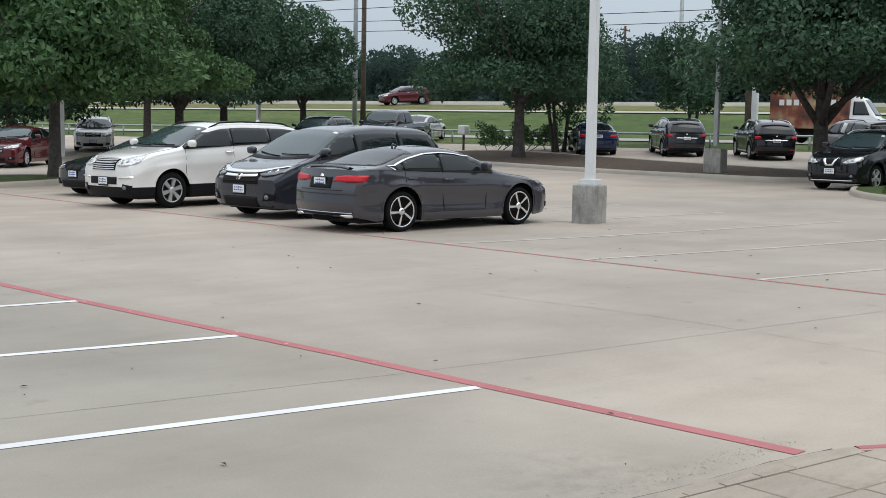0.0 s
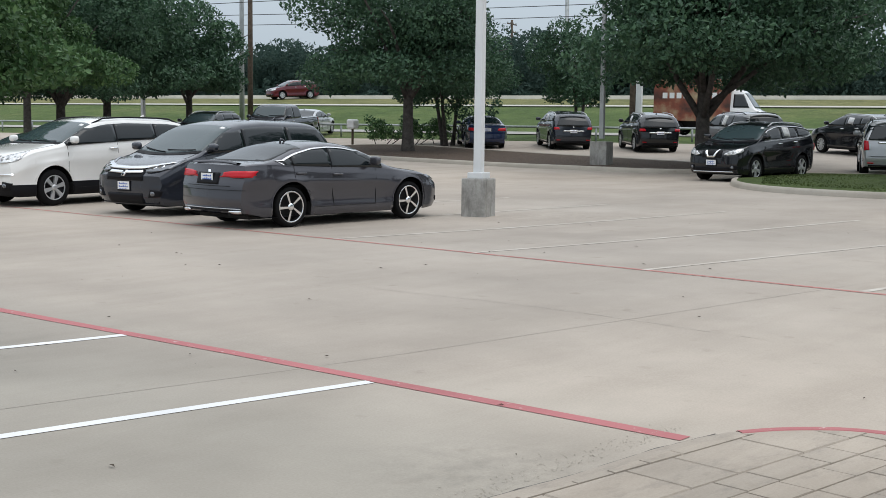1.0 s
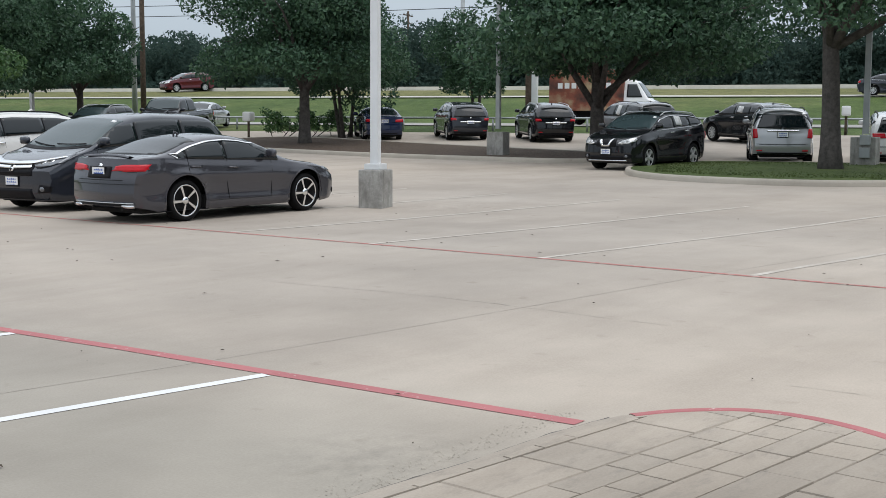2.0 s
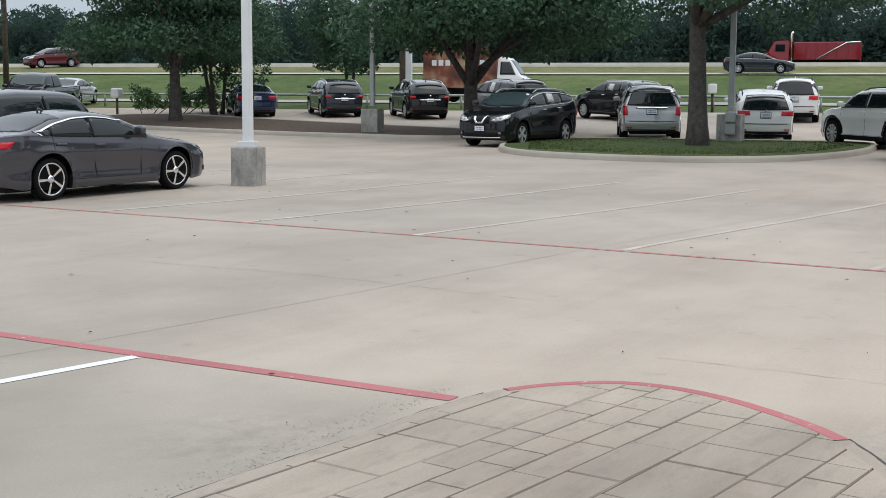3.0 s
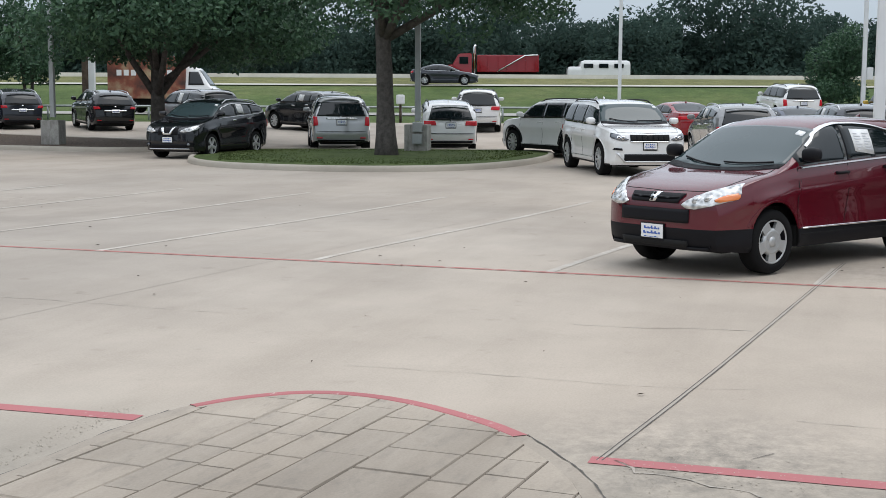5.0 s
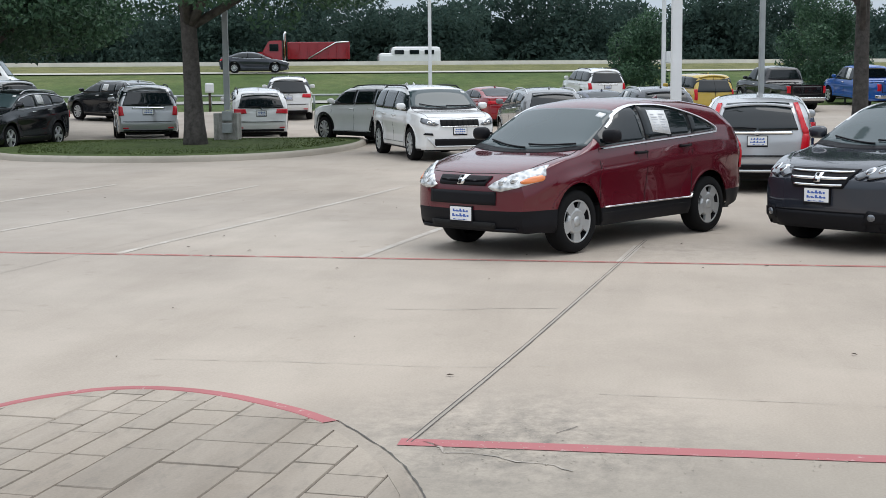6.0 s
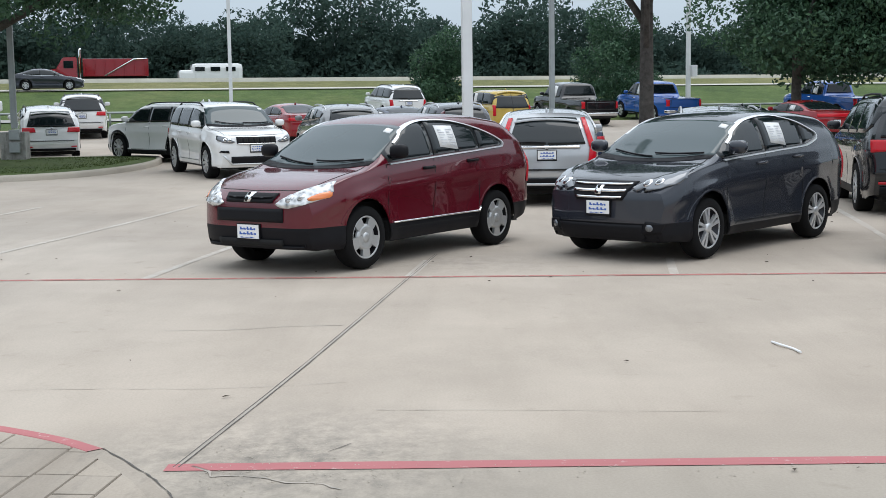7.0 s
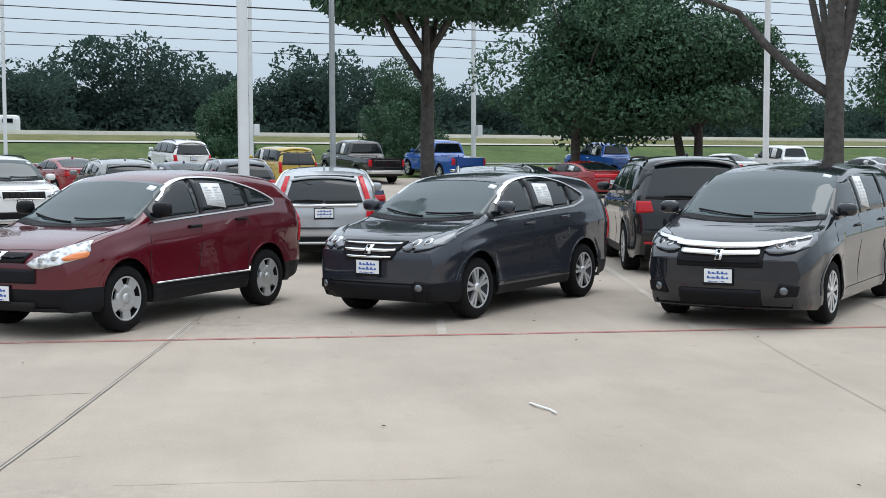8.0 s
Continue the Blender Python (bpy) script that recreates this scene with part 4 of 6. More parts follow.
def face(zl, zh, lens=M_LENS, y0=.42, y1=.91, grille=(.40, .44, .55), bars=3, bar_mat=M_CHROME, low=(.5, .17, .25), fog=True, amber=False, rise_=.035, badge=True, taper=1.0):
    """The front of a car: lamps, grille with bars, badge, lower intake, fog lamps."""
    g, g0, g1 = grille
    out = [("grille", "f", [(-g * taper, g0), (g * taper, g0), (g, g1), (-g, g1)], M_CLAD, False, .006)]
    for i in range(bars):
        z = g0 + (g1 - g0) * (i + .5) / bars
        gw = g * (.95 - (1 - taper) * (1 - (i + .5) / bars))
        out.append(("grille_bar", "f", [(-gw, z - .002), (-gw * .6, z - .007), (gw * .6, z - .007), (gw, z - .002), (gw, z + .006), (gw * .6, z + .004), (-gw * .6, z + .004), (-gw, z + .006)], bar_mat, False, .016))
    bz_ = (g0 + g1) / 2
    if badge:
        out.append(("badge", "f", [(-.044, bz_ + .024), (-.037, bz_ - .024), (.037, bz_ - .024), (.044, bz_ + .024)], M_CHROME, False, .026))
    for a, b, w0, w1 in ((.007, .021, .015, .017), (-.021, -.006, .013, .015)) if badge else ():
        out.append(("badge_inlay", "f", [(-w0, bz_ + a), (w0, bz_ + a), (w1, bz_ + b), (-w1, bz_ + b)], M_SEAM, False, .031))
    out.append(("headlamp", "f", lamp(y0, y1, zl, zh, rise_), lens, True, .008))
    if amber:
        out.append(("indicator", "f", lamp(y1 - .13, y1, zl + rise_ * .7, zh, rise_ * .3), M_AMBER, True, .012))
    for k, (fy, r) in enumerate(((.34, .048), (.60, .042))):
        cy, cz = y0 + (y1 - y0) * fy, (zl + zh) / 2 + rise_ * (.15 + .5 * fy)
        out.append(("lamp_bowl", "f", [(cy + r * math.cos(a), cz + r * .48 * math.sin(a)) for a in (2 * math.pi * i / 10 for i in range(10))], M_ALLOY if lens == M_LENS else M_CHROME, True, .010))
        r *= .62
        out.append(("bulb_lens", "f", [(cy + r * math.cos(a), cz + r * .48 * math.sin(a)) for a in (2 * math.pi * i / 10 for i in range(10))], M_LENS if lens == M_LENS else M_LENSDK, True, .012))
    if low:
        out.append(("lower_intake", "f", quad(-low[0], low[0], low[1], low[2]), M_CLAD, False, .006))
    if fog:
        out.append(("fog_recess", "f", [(.60, .20), (.82, .21), (.84, .27), (.66, .285)], M_CLAD, True, .006))
        out.append(("fog_lamp", "f", [(.70 + .038 * math.cos(a), .243 + .024 * math.sin(a)) for a in (2 * math.pi * i / 10 for i in range(10))], M_LENSDK, True, .014))
    return out


def back(y0, y1, z0, z1, upper=None, bar=None, bumper=True):
    """The rear of a car: tail lamps, a chrome bar and reflectors."""
    out = [("tail_lamp", "b", [(y0, z0 + .01), (y1, z0), (y1, z1), (y0 + .04, z1)], M_TAIL, True, .010)]
    if upper:
        out.append(("upper_tail_lamp", "b", [(upper[0], z1), (y1, z1), (upper[1] + .02, upper[2]), (upper[1] - .06, upper[2])], M_TAIL, True, .010))
    if bar:
        out.append(("tailgate_trim", "b", quad(-bar[0], bar[0], bar[1], bar[1] + .022), M_CHROME, False, .014))
    if bumper:
        out.append(("bumper_insert", "b", quad(-.78, .78, .13, .245), M_CLAD, False, .006))
        out.append(("tailgate_seam", "b", quad(-.72, .72, .375, .381), M_SEAM, False, .004))
        out.append(("tail_badge", "b", [(.04 * math.cos(a), z1 + .005 + .02 * math.sin(a)) for a in (2 * math.pi * i / 10 for i in range(10))], M_CHROME, False, .003))
        out.append(("reflector", "b", quad(.62, .80, .265, .285), M_TAIL, True, .008))
    out.append(("tailgate_seam", "b", quad(-.80, .80, .385, .390), M_SEAM, False, .003))
    return out

# ---- the cars on the lot ----
P_RED = paint_mat("dark_red_paint", (0.105, 0.006, 0.014), 0.3)
P_GREY = paint_mat("dark_grey_paint", (0.028, 0.032, 0.043), 0.8)
P_MGREY = paint_mat("steel_grey_paint", (0.058, 0.057, 0.067), 1.2)
P_WHITE = paint_mat("white_paint", (0.80, 0.80, 0.79), 0.0)
P_PEARL = paint_mat("pearl_white_paint", (0.80, 0.79, 0.76), 0.0)
P_SILVER = paint_mat("silver_paint", (0.46, 0.47, 0.48), 1.2)
P_DGREY = paint_mat("graphite_paint", (0.014, 0.0155, 0.021), 0.8)
P_BLACK = paint_mat("black_paint", (0.007, 0.008, 0.011), 0.2)
P_NAVY = paint_mat("navy_paint", (0.012, 0.022, 0.065), 0.4)
P_BLUE = paint_mat("bright_blue_paint", (0.012, 0.09, 0.36), 0.3)
P_YELLOW = paint_mat("yellow_paint", (0.52, 0.36, 0.06), 0.0)
P_BRIGHTRED = paint_mat("bright_red_paint", (0.27, 0.010, 0.016), 0.1)
P_CHAMP = paint_mat("grey_silver_paint", (0.25, 0.255, 0.26), 0.6)

CRV3 = spec("suv", 4.53, 1.82, 1.68, 2.62, .90, .345, top=profile(4.53, 1.68, [(0, .76), (.04, .87), (.12, .92), (.35, .985), (.7, 1.045), (.98, 1.085), (1.07, 1.13), (1.45, 1.37), (1.8, 1.565), (2.0, 1.63), (2.3, 1.67), (2.7, 1.68), (3.3, 1.66), (3.9, 1.59), (4.2, 1.52), (4.4, 1.44), (4.53, 1.34)]),
            dlo_top=[(1.2, 1.14), (1.7, 1.47), (1.9, 1.545), (2.15, 1.58), (2.5, 1.58), (2.74, 1.56), (3.05, 1.50), (3.31, 1.43), (3.6, 1.33), (3.85, 1.22)],
            clad=.275, clear=.25, bumper=.30, bumper_mat=M_CLAD, rim=M_STEEL, rimdark=M_CLAD, spokes=5, spoke_w=.42, trim="ring", handle_mat=M_CLAD,
            mirror_mat=M_CLAD, kick=.0, dlo=(.25, .85), pillars=(.485, .695), plate_f=.265, plate_b=.55,
            extra=face(.425, .50, M_LENS, .42, .925, (.40, .455, .51), 1, M_CLAD, (.52, .335, .42), False, True, .062, taper=.90) + [("sill_trim", "l", quad(.31, .71, .272, .281), M_CHROME, False, .012), ("lower_lip", "f", quad(-.74, .74, .17, .19), M_CLAD, False, .010), ("lower_intake", "f", quad(-.5, .5, .185, .225), M_SEAM, False, .012)] + back(.72, .9, .45, .60, (.76, .70, .84), (.5, .62)))
CRV4 = spec("suv", 4.53, 1.82, 1.66, 2.62, .90, .345, clad=.20, clear=.22, bumper=.27, bumper_mat=M_CLAD, trim="ring", spokes=10, spoke_w=.26, pair=.42, kick=.12, plate_f=.365, dlo=(.245, .80),
            dlo_top=[(1.2, 1.2), (1.72, 1.56), (2.06, 1.59), (2.63, 1.58), (3.08, 1.50), (3.4, 1.40), (3.7, 1.30)], pillars=(.485, .695), plate_b=.53, rear_w=.72,
            extra=face(.475, .545, M_LENSDK, .45, .925, (.47, .42, .54), 3, M_CHROME, (.62, .15, .26), True, False, .06, taper=.72) + back(.76, .91, .44, .60, (.80, .70, .90), (.62, .60)) + [("badge", "b", [(.05 * math.cos(a), .635 + .028 * math.sin(a)) for a in (2 * math.pi * i / 10 for i in range(10))], M_CHROME, False, .004), ("bumper_line", "b", quad(-.86, .86, .385, .391), M_SEAM, False, .004), ("lower_bumper", "b", quad(-.80, .80, .20, .30), M_CLAD, False, .010), ("skid_trim", "b", quad(-.55, .55, .225, .25), M_ALLOY, False, .02)])
ODY = spec("van", 5.16, 1.99, 1.79, 3.0, 1.02, .35, clear=.19, spokes=10, trim=None, plate_f=.315, plate_b=.5, bumper=.36,
           extra=face(.455, .525, M_LENSDK, .47, .925, (.48, .375, .51), 2, M_CLAD, (.46, .14, .24), True, False, .05) + [
               ("chrome_brow", "f", [(-.46, .486), (0, .476), (.46, .486), (.88, .540), (.88, .552), (.46, .514), (0, .504), (-.46, .514), (-.88, .552), (-.88, .540)], M_CHROME, False, .024),
               ("chrome_blade", "f", [(-.44, .445), (0, .435), (.44, .445), (.44, .472), (0, .462), (-.44, .472)], M_CHROME, False, .024)]
           + back(.6, .92, .48, .60, None, (.6, .585)))
ACCORD = spec("sedan", 4.88, 1.86, 1.45, 2.83, .95, .345, spokes=5, spoke_w=.13, twist=.26, rim=M_CHROME, rimdark=M_DARK, low=True, trim="top", plate_b=.575, plate_f=.3, bumper=.42,
              extra=face(.46, .505, M_LENSDK, .46, .925, (.46, .40, .49), 1, M_CHROME, (.5, .14, .24), True) + [
                  ("tail_lamp", "b", [(.40, .605), (.66, .585), (.93, .59), (.94, .665), (.62, .662), (.42, .645)], M_TAIL, True, .012), ("tail_wrap", "l", [(.925, .612), (.985, .59), (.985, .665), (.935, .66)], M_TAIL, False, .010), ("plate_recess", "b", quad(-.30, .30, .51, .64), M_CLAD, False, .005), ("bumper_line", "b", quad(-.88, .88, .445, .450), M_SEAM, False, .004), ("diffuser", "b", quad(-.84, .84, .11, .165), M_CLAD, False, .012), ("chrome_line", "b", quad(-.80, .80, .235, .243), M_ALLOY, False, .010),
                  ("boot_seam", "b", quad(-.60, .60, .49, .495), M_SEAM, False, .003), ("bumper_insert", "b", quad(-.62, .62, .16, .23), M_CLAD, False, .006),
                  ("badge", "b", [(.045 * math.cos(a), .65 + .024 * math.sin(a)) for a in (2 * math.pi * i / 10 for i in range(10))], M_CHROME, False, .003),
                  ("exhaust_tip", "b", [(.56, .185), (.78, .19), (.80, .222), (.58, .222)], M_CHROME, True, .03)])
TRAV = spec("suv", 5.17, 1.99, 1.82, 3.02, 1.03, .375, bow=.15, top=[(0, .50), (.012, .57), (.06, .62), (.15, .665), (.225, .705), (.25, .73), (.34, .87), (.40, .945), (.47, .985), (.58, 1), (.8, .985), (.92, .945), (.97, .90), (1, .84)],
            clad=.27, clear=.21, bumper=.25, bumper_mat=M_CLAD, rails=M_CLAD, spokes=6, spoke_w=.30, chrome_handle=True, plate_f=.31, dlo=(.235, .95), kick=.05,
            extra=face(.48, .565, M_LENS, .43, .89, (.40, .44, .555), 5, M_ALLOY, (.46, .28, .36), True, False, .035, badge=False) + [("chrome_brow", "f", quad(-.40, .40, .553, .564), M_CHROME, False, .022), ("fog_trim", "f", [(.54, .345), (.86, .36), (.86, .375), (.54, .36)], M_CHROME, True, .016)] + back(.62, .92, .5, .64, None, (.5, .60)))
SUVS = dict(spokes=7, clad=.20, clad_arch=True)
ROGUE = spec("suv", 4.68, 1.84, 1.71, 2.70, .95, .36, clad=.19, clear=.21, trim="ring", rails=M_ALLOY, chrome_handle=True, spokes=5, spoke_w=.3, kick=.16, plate_f=.315,
             extra=face(.44, .495, M_LENS, .42, .90, (.34, .40, .51), 1, M_CLAD, (.6, .17, .25), True, False, .05, badge=False) + [
                 ("grille_vee", "f", [(-.26, .52), (-.12, .405), (.12, .405), (.26, .52), (.19, .52), (.09, .43), (-.09, .43), (-.19, .52)], M_CHROME, False, .03),
                 ("chrome_lip", "f", quad(-.7, .7, .165, .18), M_CHROME, False, .012)] + back(.6, .9, .5, .62, None, (.45, .60)))
JEEP = spec("box", 4.82, 1.94, 1.77, 2.915, .92, .39, bow=.15, clear=.25, clad=.17, spokes=10, rails=M_CLAD, plate_f=.40, plate_b=.53, bumper=.16, bumper_mat=M_CLAD, kick=.04,
            extra=face(.47, .525, M_LENSDK, .52, .90, (.48, .46, .545), 0, M_CHROME, (.62, .20, .30), False, badge=False) + [
                ("grille_slot", "f", quad(-.455 + .133 * i, -.355 + .133 * i, .468, .540), M_SEAM, False, .020) for i in range(7)] + [("grille_ring", "f", quad(-.47, .47, .455, .464), M_CHROME, False, .022)] + [
                ("chrome_lip", "f", [(-.62, .195), (.62, .195), (.80, .31), (.75, .31), (.60, .213), (-.60, .213), (-.75, .31), (-.80, .31)], M_ALLOY, False, .022), ("fog_lamp", "f", [(.66, .345), (.86, .355), (.84, .38), (.68, .375)], M_CLAD, True, .01)] + back(.55, .92, .53, .62))
RUNNER = spec("box", 4.82, 1.93, 1.82, 2.79, .92, .40, clear=.29, clad=.2, spokes=6, rails=M_CLAD, plate_b=.545, kick=.03, rear_lo=.655, rear_hi=.885, rear_w=.80,
              extra=face(.49, .56, grille=(.5, .44, .55)) + back(.76, .91, .48, .64, None, (.5, .60)))
OUTBACK = spec("suv", 4.82, 1.84, 1.68, 2.745, .95, .36, clear=.22, clad=.22, clad_arch=True, rails=M_CLAD, plate_b=.54, kick=.12,
               extra=face(.44, .5) + back(.5, .91, .53, .62))
WSUV = spec("box", 4.90, 1.96, 1.77, 2.95, .92, .39, clear=.22, clad=.2, clad_arch=True, rails=M_CLAD, spokes=10, plate_b=.5,
            extra=face(.47, .53) + back(.74, .91, .48, .61))
PILOT = spec("box", 4.98, 1.99, 1.86, 2.82, .95, .39, clear=.22, clad=.2, rails=M_CLAD, spokes=10, plate_b=.5,
             extra=face(.47, .53) + back(.66, .90, .52, .62))
CROSS = spec("suv", 4.66, 1.86, 1.66, 2.70, .95, .36, clear=.21, clad=.18, rails=M_ALLOY, spokes=10, plate_b=.50, chrome_handle=True, kick=.15,
             extra=face(.44, .51) + back(.66, .91, .545, .61, None, (.5, .50)))
SEDAN = spec("sedan", 4.75, 1.84, 1.45, 2.75, .95, .335, spokes=10, plate_b=.6, trim="low", extra=face(.46, .52, grille=(.44, .37, .48)) + [
    ("tail_lamp", "b", [(.5, .57), (.91, .57), (.91, .66), (.55, .65)], M_TAIL, True, .010), ("bumper_insert", "b", quad(-.62, .62, .16, .23), M_CLAD, False, .006)])
BMW = spec("sedan", 4.75, 1.83, 1.44, 2.85, .80, .335, spokes=10, plate_f=.37, extra=face(.44, .51, M_LENSDK, .46, .93, (.30, .42, .51), 0, M_CHROME, (.5, .16, .27), True, badge=False) + [
    ("kidney", "f", quad(.03, .27, .425, .505), M_SEAM, True, .014)])
TRUCK = spec("truck", 5.9, 2.03, 1.95, 3.68, .95, .40, clear=.34, clad=.2, spokes=6, plate_b=.3, rear_lo=.70, rear_hi=.92, chrome_handle=True, tumble=.22,
             extra=face(.47, .56, grille=(.6, .42, .57), low=None) + [("tail_lamp", "b", quad(.78, .90, .44, .60), M_TAIL, True, .01), ("tailgate_panel", "b", quad(-.72, .72, .40, .60), M_SEAM, False, .004),
              ("tailgate", "b", quad(-.70, .70, .41, .595), None, False, .010), ("step_bumper", "b", quad(-.9, .9, .27, .34), M_CHROME, False, .05)])
VAN = spec("box", 4.82, 1.83, 1.84, 3.06, .88, .34, clear=.19, clad=.14, spokes=5, tumble=.14, plate_b=.4, rear_lo=.60, rear_hi=.86, rear_w=.80, kick=.0, pillars=(.44, .70),
           extra=face(.42, .52) + [("tail_lamp", "b", quad(.80, .90, .42, .66), M_TAIL, True, .01), ("door_seam", "b", quad(-.006, .006, .3, .92), M_SEAM, False, .006)])
COUPE = spec("sedan", 5.0, 1.92, 1.45, 2.95, .92, .36, spokes=5, plate_b=.45, extra=face(.46, .52) + [("tail_lamp", "b", quad(-.85, .85, .58, .67), M_TAIL, False, .01)])


def for_paint(sp, paint):
    d = dict(sp)
    d["extra"] = [(n, w, p, m or paint, b, o) for n, w, p, m, b, o in sp["extra"]]
    return d


def car(name, sp, paint, x, y, hd, label, **kw):
    return park(build_car(name, for_paint(sp, paint), paint, label, **kw), x, y, hd, sp["wb"])


car("suv", CRV3, P_RED, 9.04, -5.86, 145.0, "dark red compact SUV with black lower bumper, price sheet in window", papers="l")
car("suv", CRV4, P_GREY, 9.62, -9.92, 137.5, "dark grey compact SUV with chrome barred grille, price sheet in window", papers="l")
car("minivan", ODY, P_DGREY, 8.94, -13.79, 139.6, "dark grey minivan with chrome winged grille", papers="l")
car("sedan", ACCORD, P_MGREY, 9.24, 10.48, -1.3, "dark grey sedan with two-tone twisted-spoke wheels")
car("minivan", ODY, P_GREY, 9.75, 13.95, 187, "dark grey minivan parked beside a grey sedan")
car("suv", TRAV, P_PEARL, 9.1, 17.8, 184.5, "large cream-white SUV with chrome grille and door handles")
car("sedan", BMW, P_GREY, 10.0, 21.6, 187, "dark grey sedan with twin kidney grille", detail=1)
car("suv", ROGUE, P_BLACK, 28.0, 11.75, 178, "black crossover with chrome V grille, price sheet in window", papers="l")
car("suv", JEEP, P_WHITE, 24.98, -1.22, 206.6, "white SUV with seven-slot grille")
car("suv", RUNNER, P_SILVER, 33.5, 9.8, 25, "silver boxy off-road SUV seen from behind", detail=1)
car("suv", OUTBACK, P_WHITE, 34.9, 6.45, 22, "white crossover wagon with roof rails", detail=1)
car("suv", WSUV, P_WHITE, 32.2, 1.7, 48, "white three-row SUV with black roof rails", detail=1)
car("suv", JEEP, P_WHITE, 46.5, 8.6, 16, "white SUV standing at the lot exit", detail=1)
car("suv", CRV4, P_SILVER, 17.6, -8.55, -4, "silver compact SUV with tall red tail lamps")
car("suv", PILOT, P_BLACK, 15.1, -14.4, -10, "black mid-size SUV with red tail lamps")
car("sedan", SEDAN, P_RED, 13.9, 37.6, 225, "red sedan parked under trees", detail=1)
car("suv", CROSS, P_WHITE, 24.6, 51.8, 240, "white crossover parked nose out under trees", detail=1)
car("suv", CROSS, P_BLACK, 32.3, 43.3, 205, "dark SUV with roof rails near a utility pole", detail=1)
car("pickup_truck", TRUCK, P_GREY, 35.9, 42.2, 205, "dark grey pickup truck near a utility pole", detail=1)
car("sedan", SEDAN, P_SILVER, 41.0, 45.5, 30, "silver sedan at the lot's edge", detail=1)
car("sedan", SEDAN, P_NAVY, 39.4, 31.9, 48, "dark blue sedan seen from behind", detail=1)
car("suv", CROSS, P_GREY, 40.9, 28.2, 48, "dark grey crossover seen from behind, price sheet in window", detail=1, papers="l")
car("suv", CROSS, P_BLACK, 41.3, 23.9, 46, "black crossover seen from behind, price sheet in window", detail=1, papers="l")
car("suv", WSUV, P_CHAMP, 40.3, 18.9, 55, "grey SUV behind a tree, price sheet in window", detail=1, papers="l")
car("suv", CROSS, P_BLACK, 43.6, 15.2, 62, "black crossover parked on the far row, price sheet in window", detail=1, papers="l")
car("suv", CROSS, P_CHAMP, 31.2, -3.4, 17, "silver-grey crossover with price sheet in window", detail=1, papers="l")
car("sedan", SEDAN, P_BRIGHTRED, 43.5, -0.3, 30, "red sedan in the back rows", detail=1)
car("sedan", SEDAN, P_NAVY, 40.2, -4.6, 25, "dark blue sedan with price sheet in window", detail=1, papers="l")
car("suv", CROSS, P_GREY, 34.3, -6.6, 15, "dark grey crossover with roof rails and price sheet", detail=1, papers="l")
car("suv", RUNNER, P_WHITE, 56.0, -3.9, 20, "white boxy SUV at the back of the lot", detail=1)
car("van", VAN, P_YELLOW, 49.2, -8.6, 18, "mustard yellow compact van with price sheet in window", detail=1, papers="l")
car("pickup_truck", TRUCK, P_BLACK, 55.8, -12.6, 20, "black pickup truck seen from behind", detail=1, papers="l")
car("pickup_truck", TRUCK, P_BLUE, 58.0, -17.0, 18, "blue pickup truck with price sheet in window", detail=1, papers="l")
car("pickup_truck", TRUCK, P_BLUE, 59.5, -26.2, 22, "bright blue pickup truck near the grass edge", detail=1, papers="l")
car("sedan", SEDAN, P_BLACK, 38.9, -16.7, 13, "black sedan with price sheet in window", detail=1, papers="l")
car("sedan", COUPE, P_BRIGHTRED, 45.8, -20.9, 20, "bright red coupe seen from behind, price sheet in window", detail=1, papers="l")
car("sedan", SEDAN, P_NAVY, 23.9, -9.0, 8, "dark blue sedan behind a silver SUV", detail=1, papers="l")
car("suv", CROSS, P_CHAMP, 18.6, -11.9, -8, "silver crossover with black roof rails", detail=1)
car("sedan", SEDAN, P_WHITE, 60.5, -33.0, 20, "white sedan near the grass edge", detail=1, papers="l")
car("pickup_truck", TRUCK, P_WHITE, 59.5, -36.3, 20, "white pickup truck with price sheet in window", detail=1, papers="l")
car("sedan", SEDAN, P_SILVER, 58.5, -40.5, 20, "silver sedan at the end of the back row", detail=1, papers="l")
car("suv", CROSS, P_BLACK, 21.6, -20.6, -15, "black crossover standing behind a minivan", detail=1)
# traffic beyond the lot
car("suv", CROSS, P_RED, 69.2, 78.6, 163, "red crossover on the slip road", detail=1, plates="")
car("sedan", SEDAN, P_GREY, 78.0, 20.0, -73, "dark grey sedan on the slip road", detail=1, plates="")


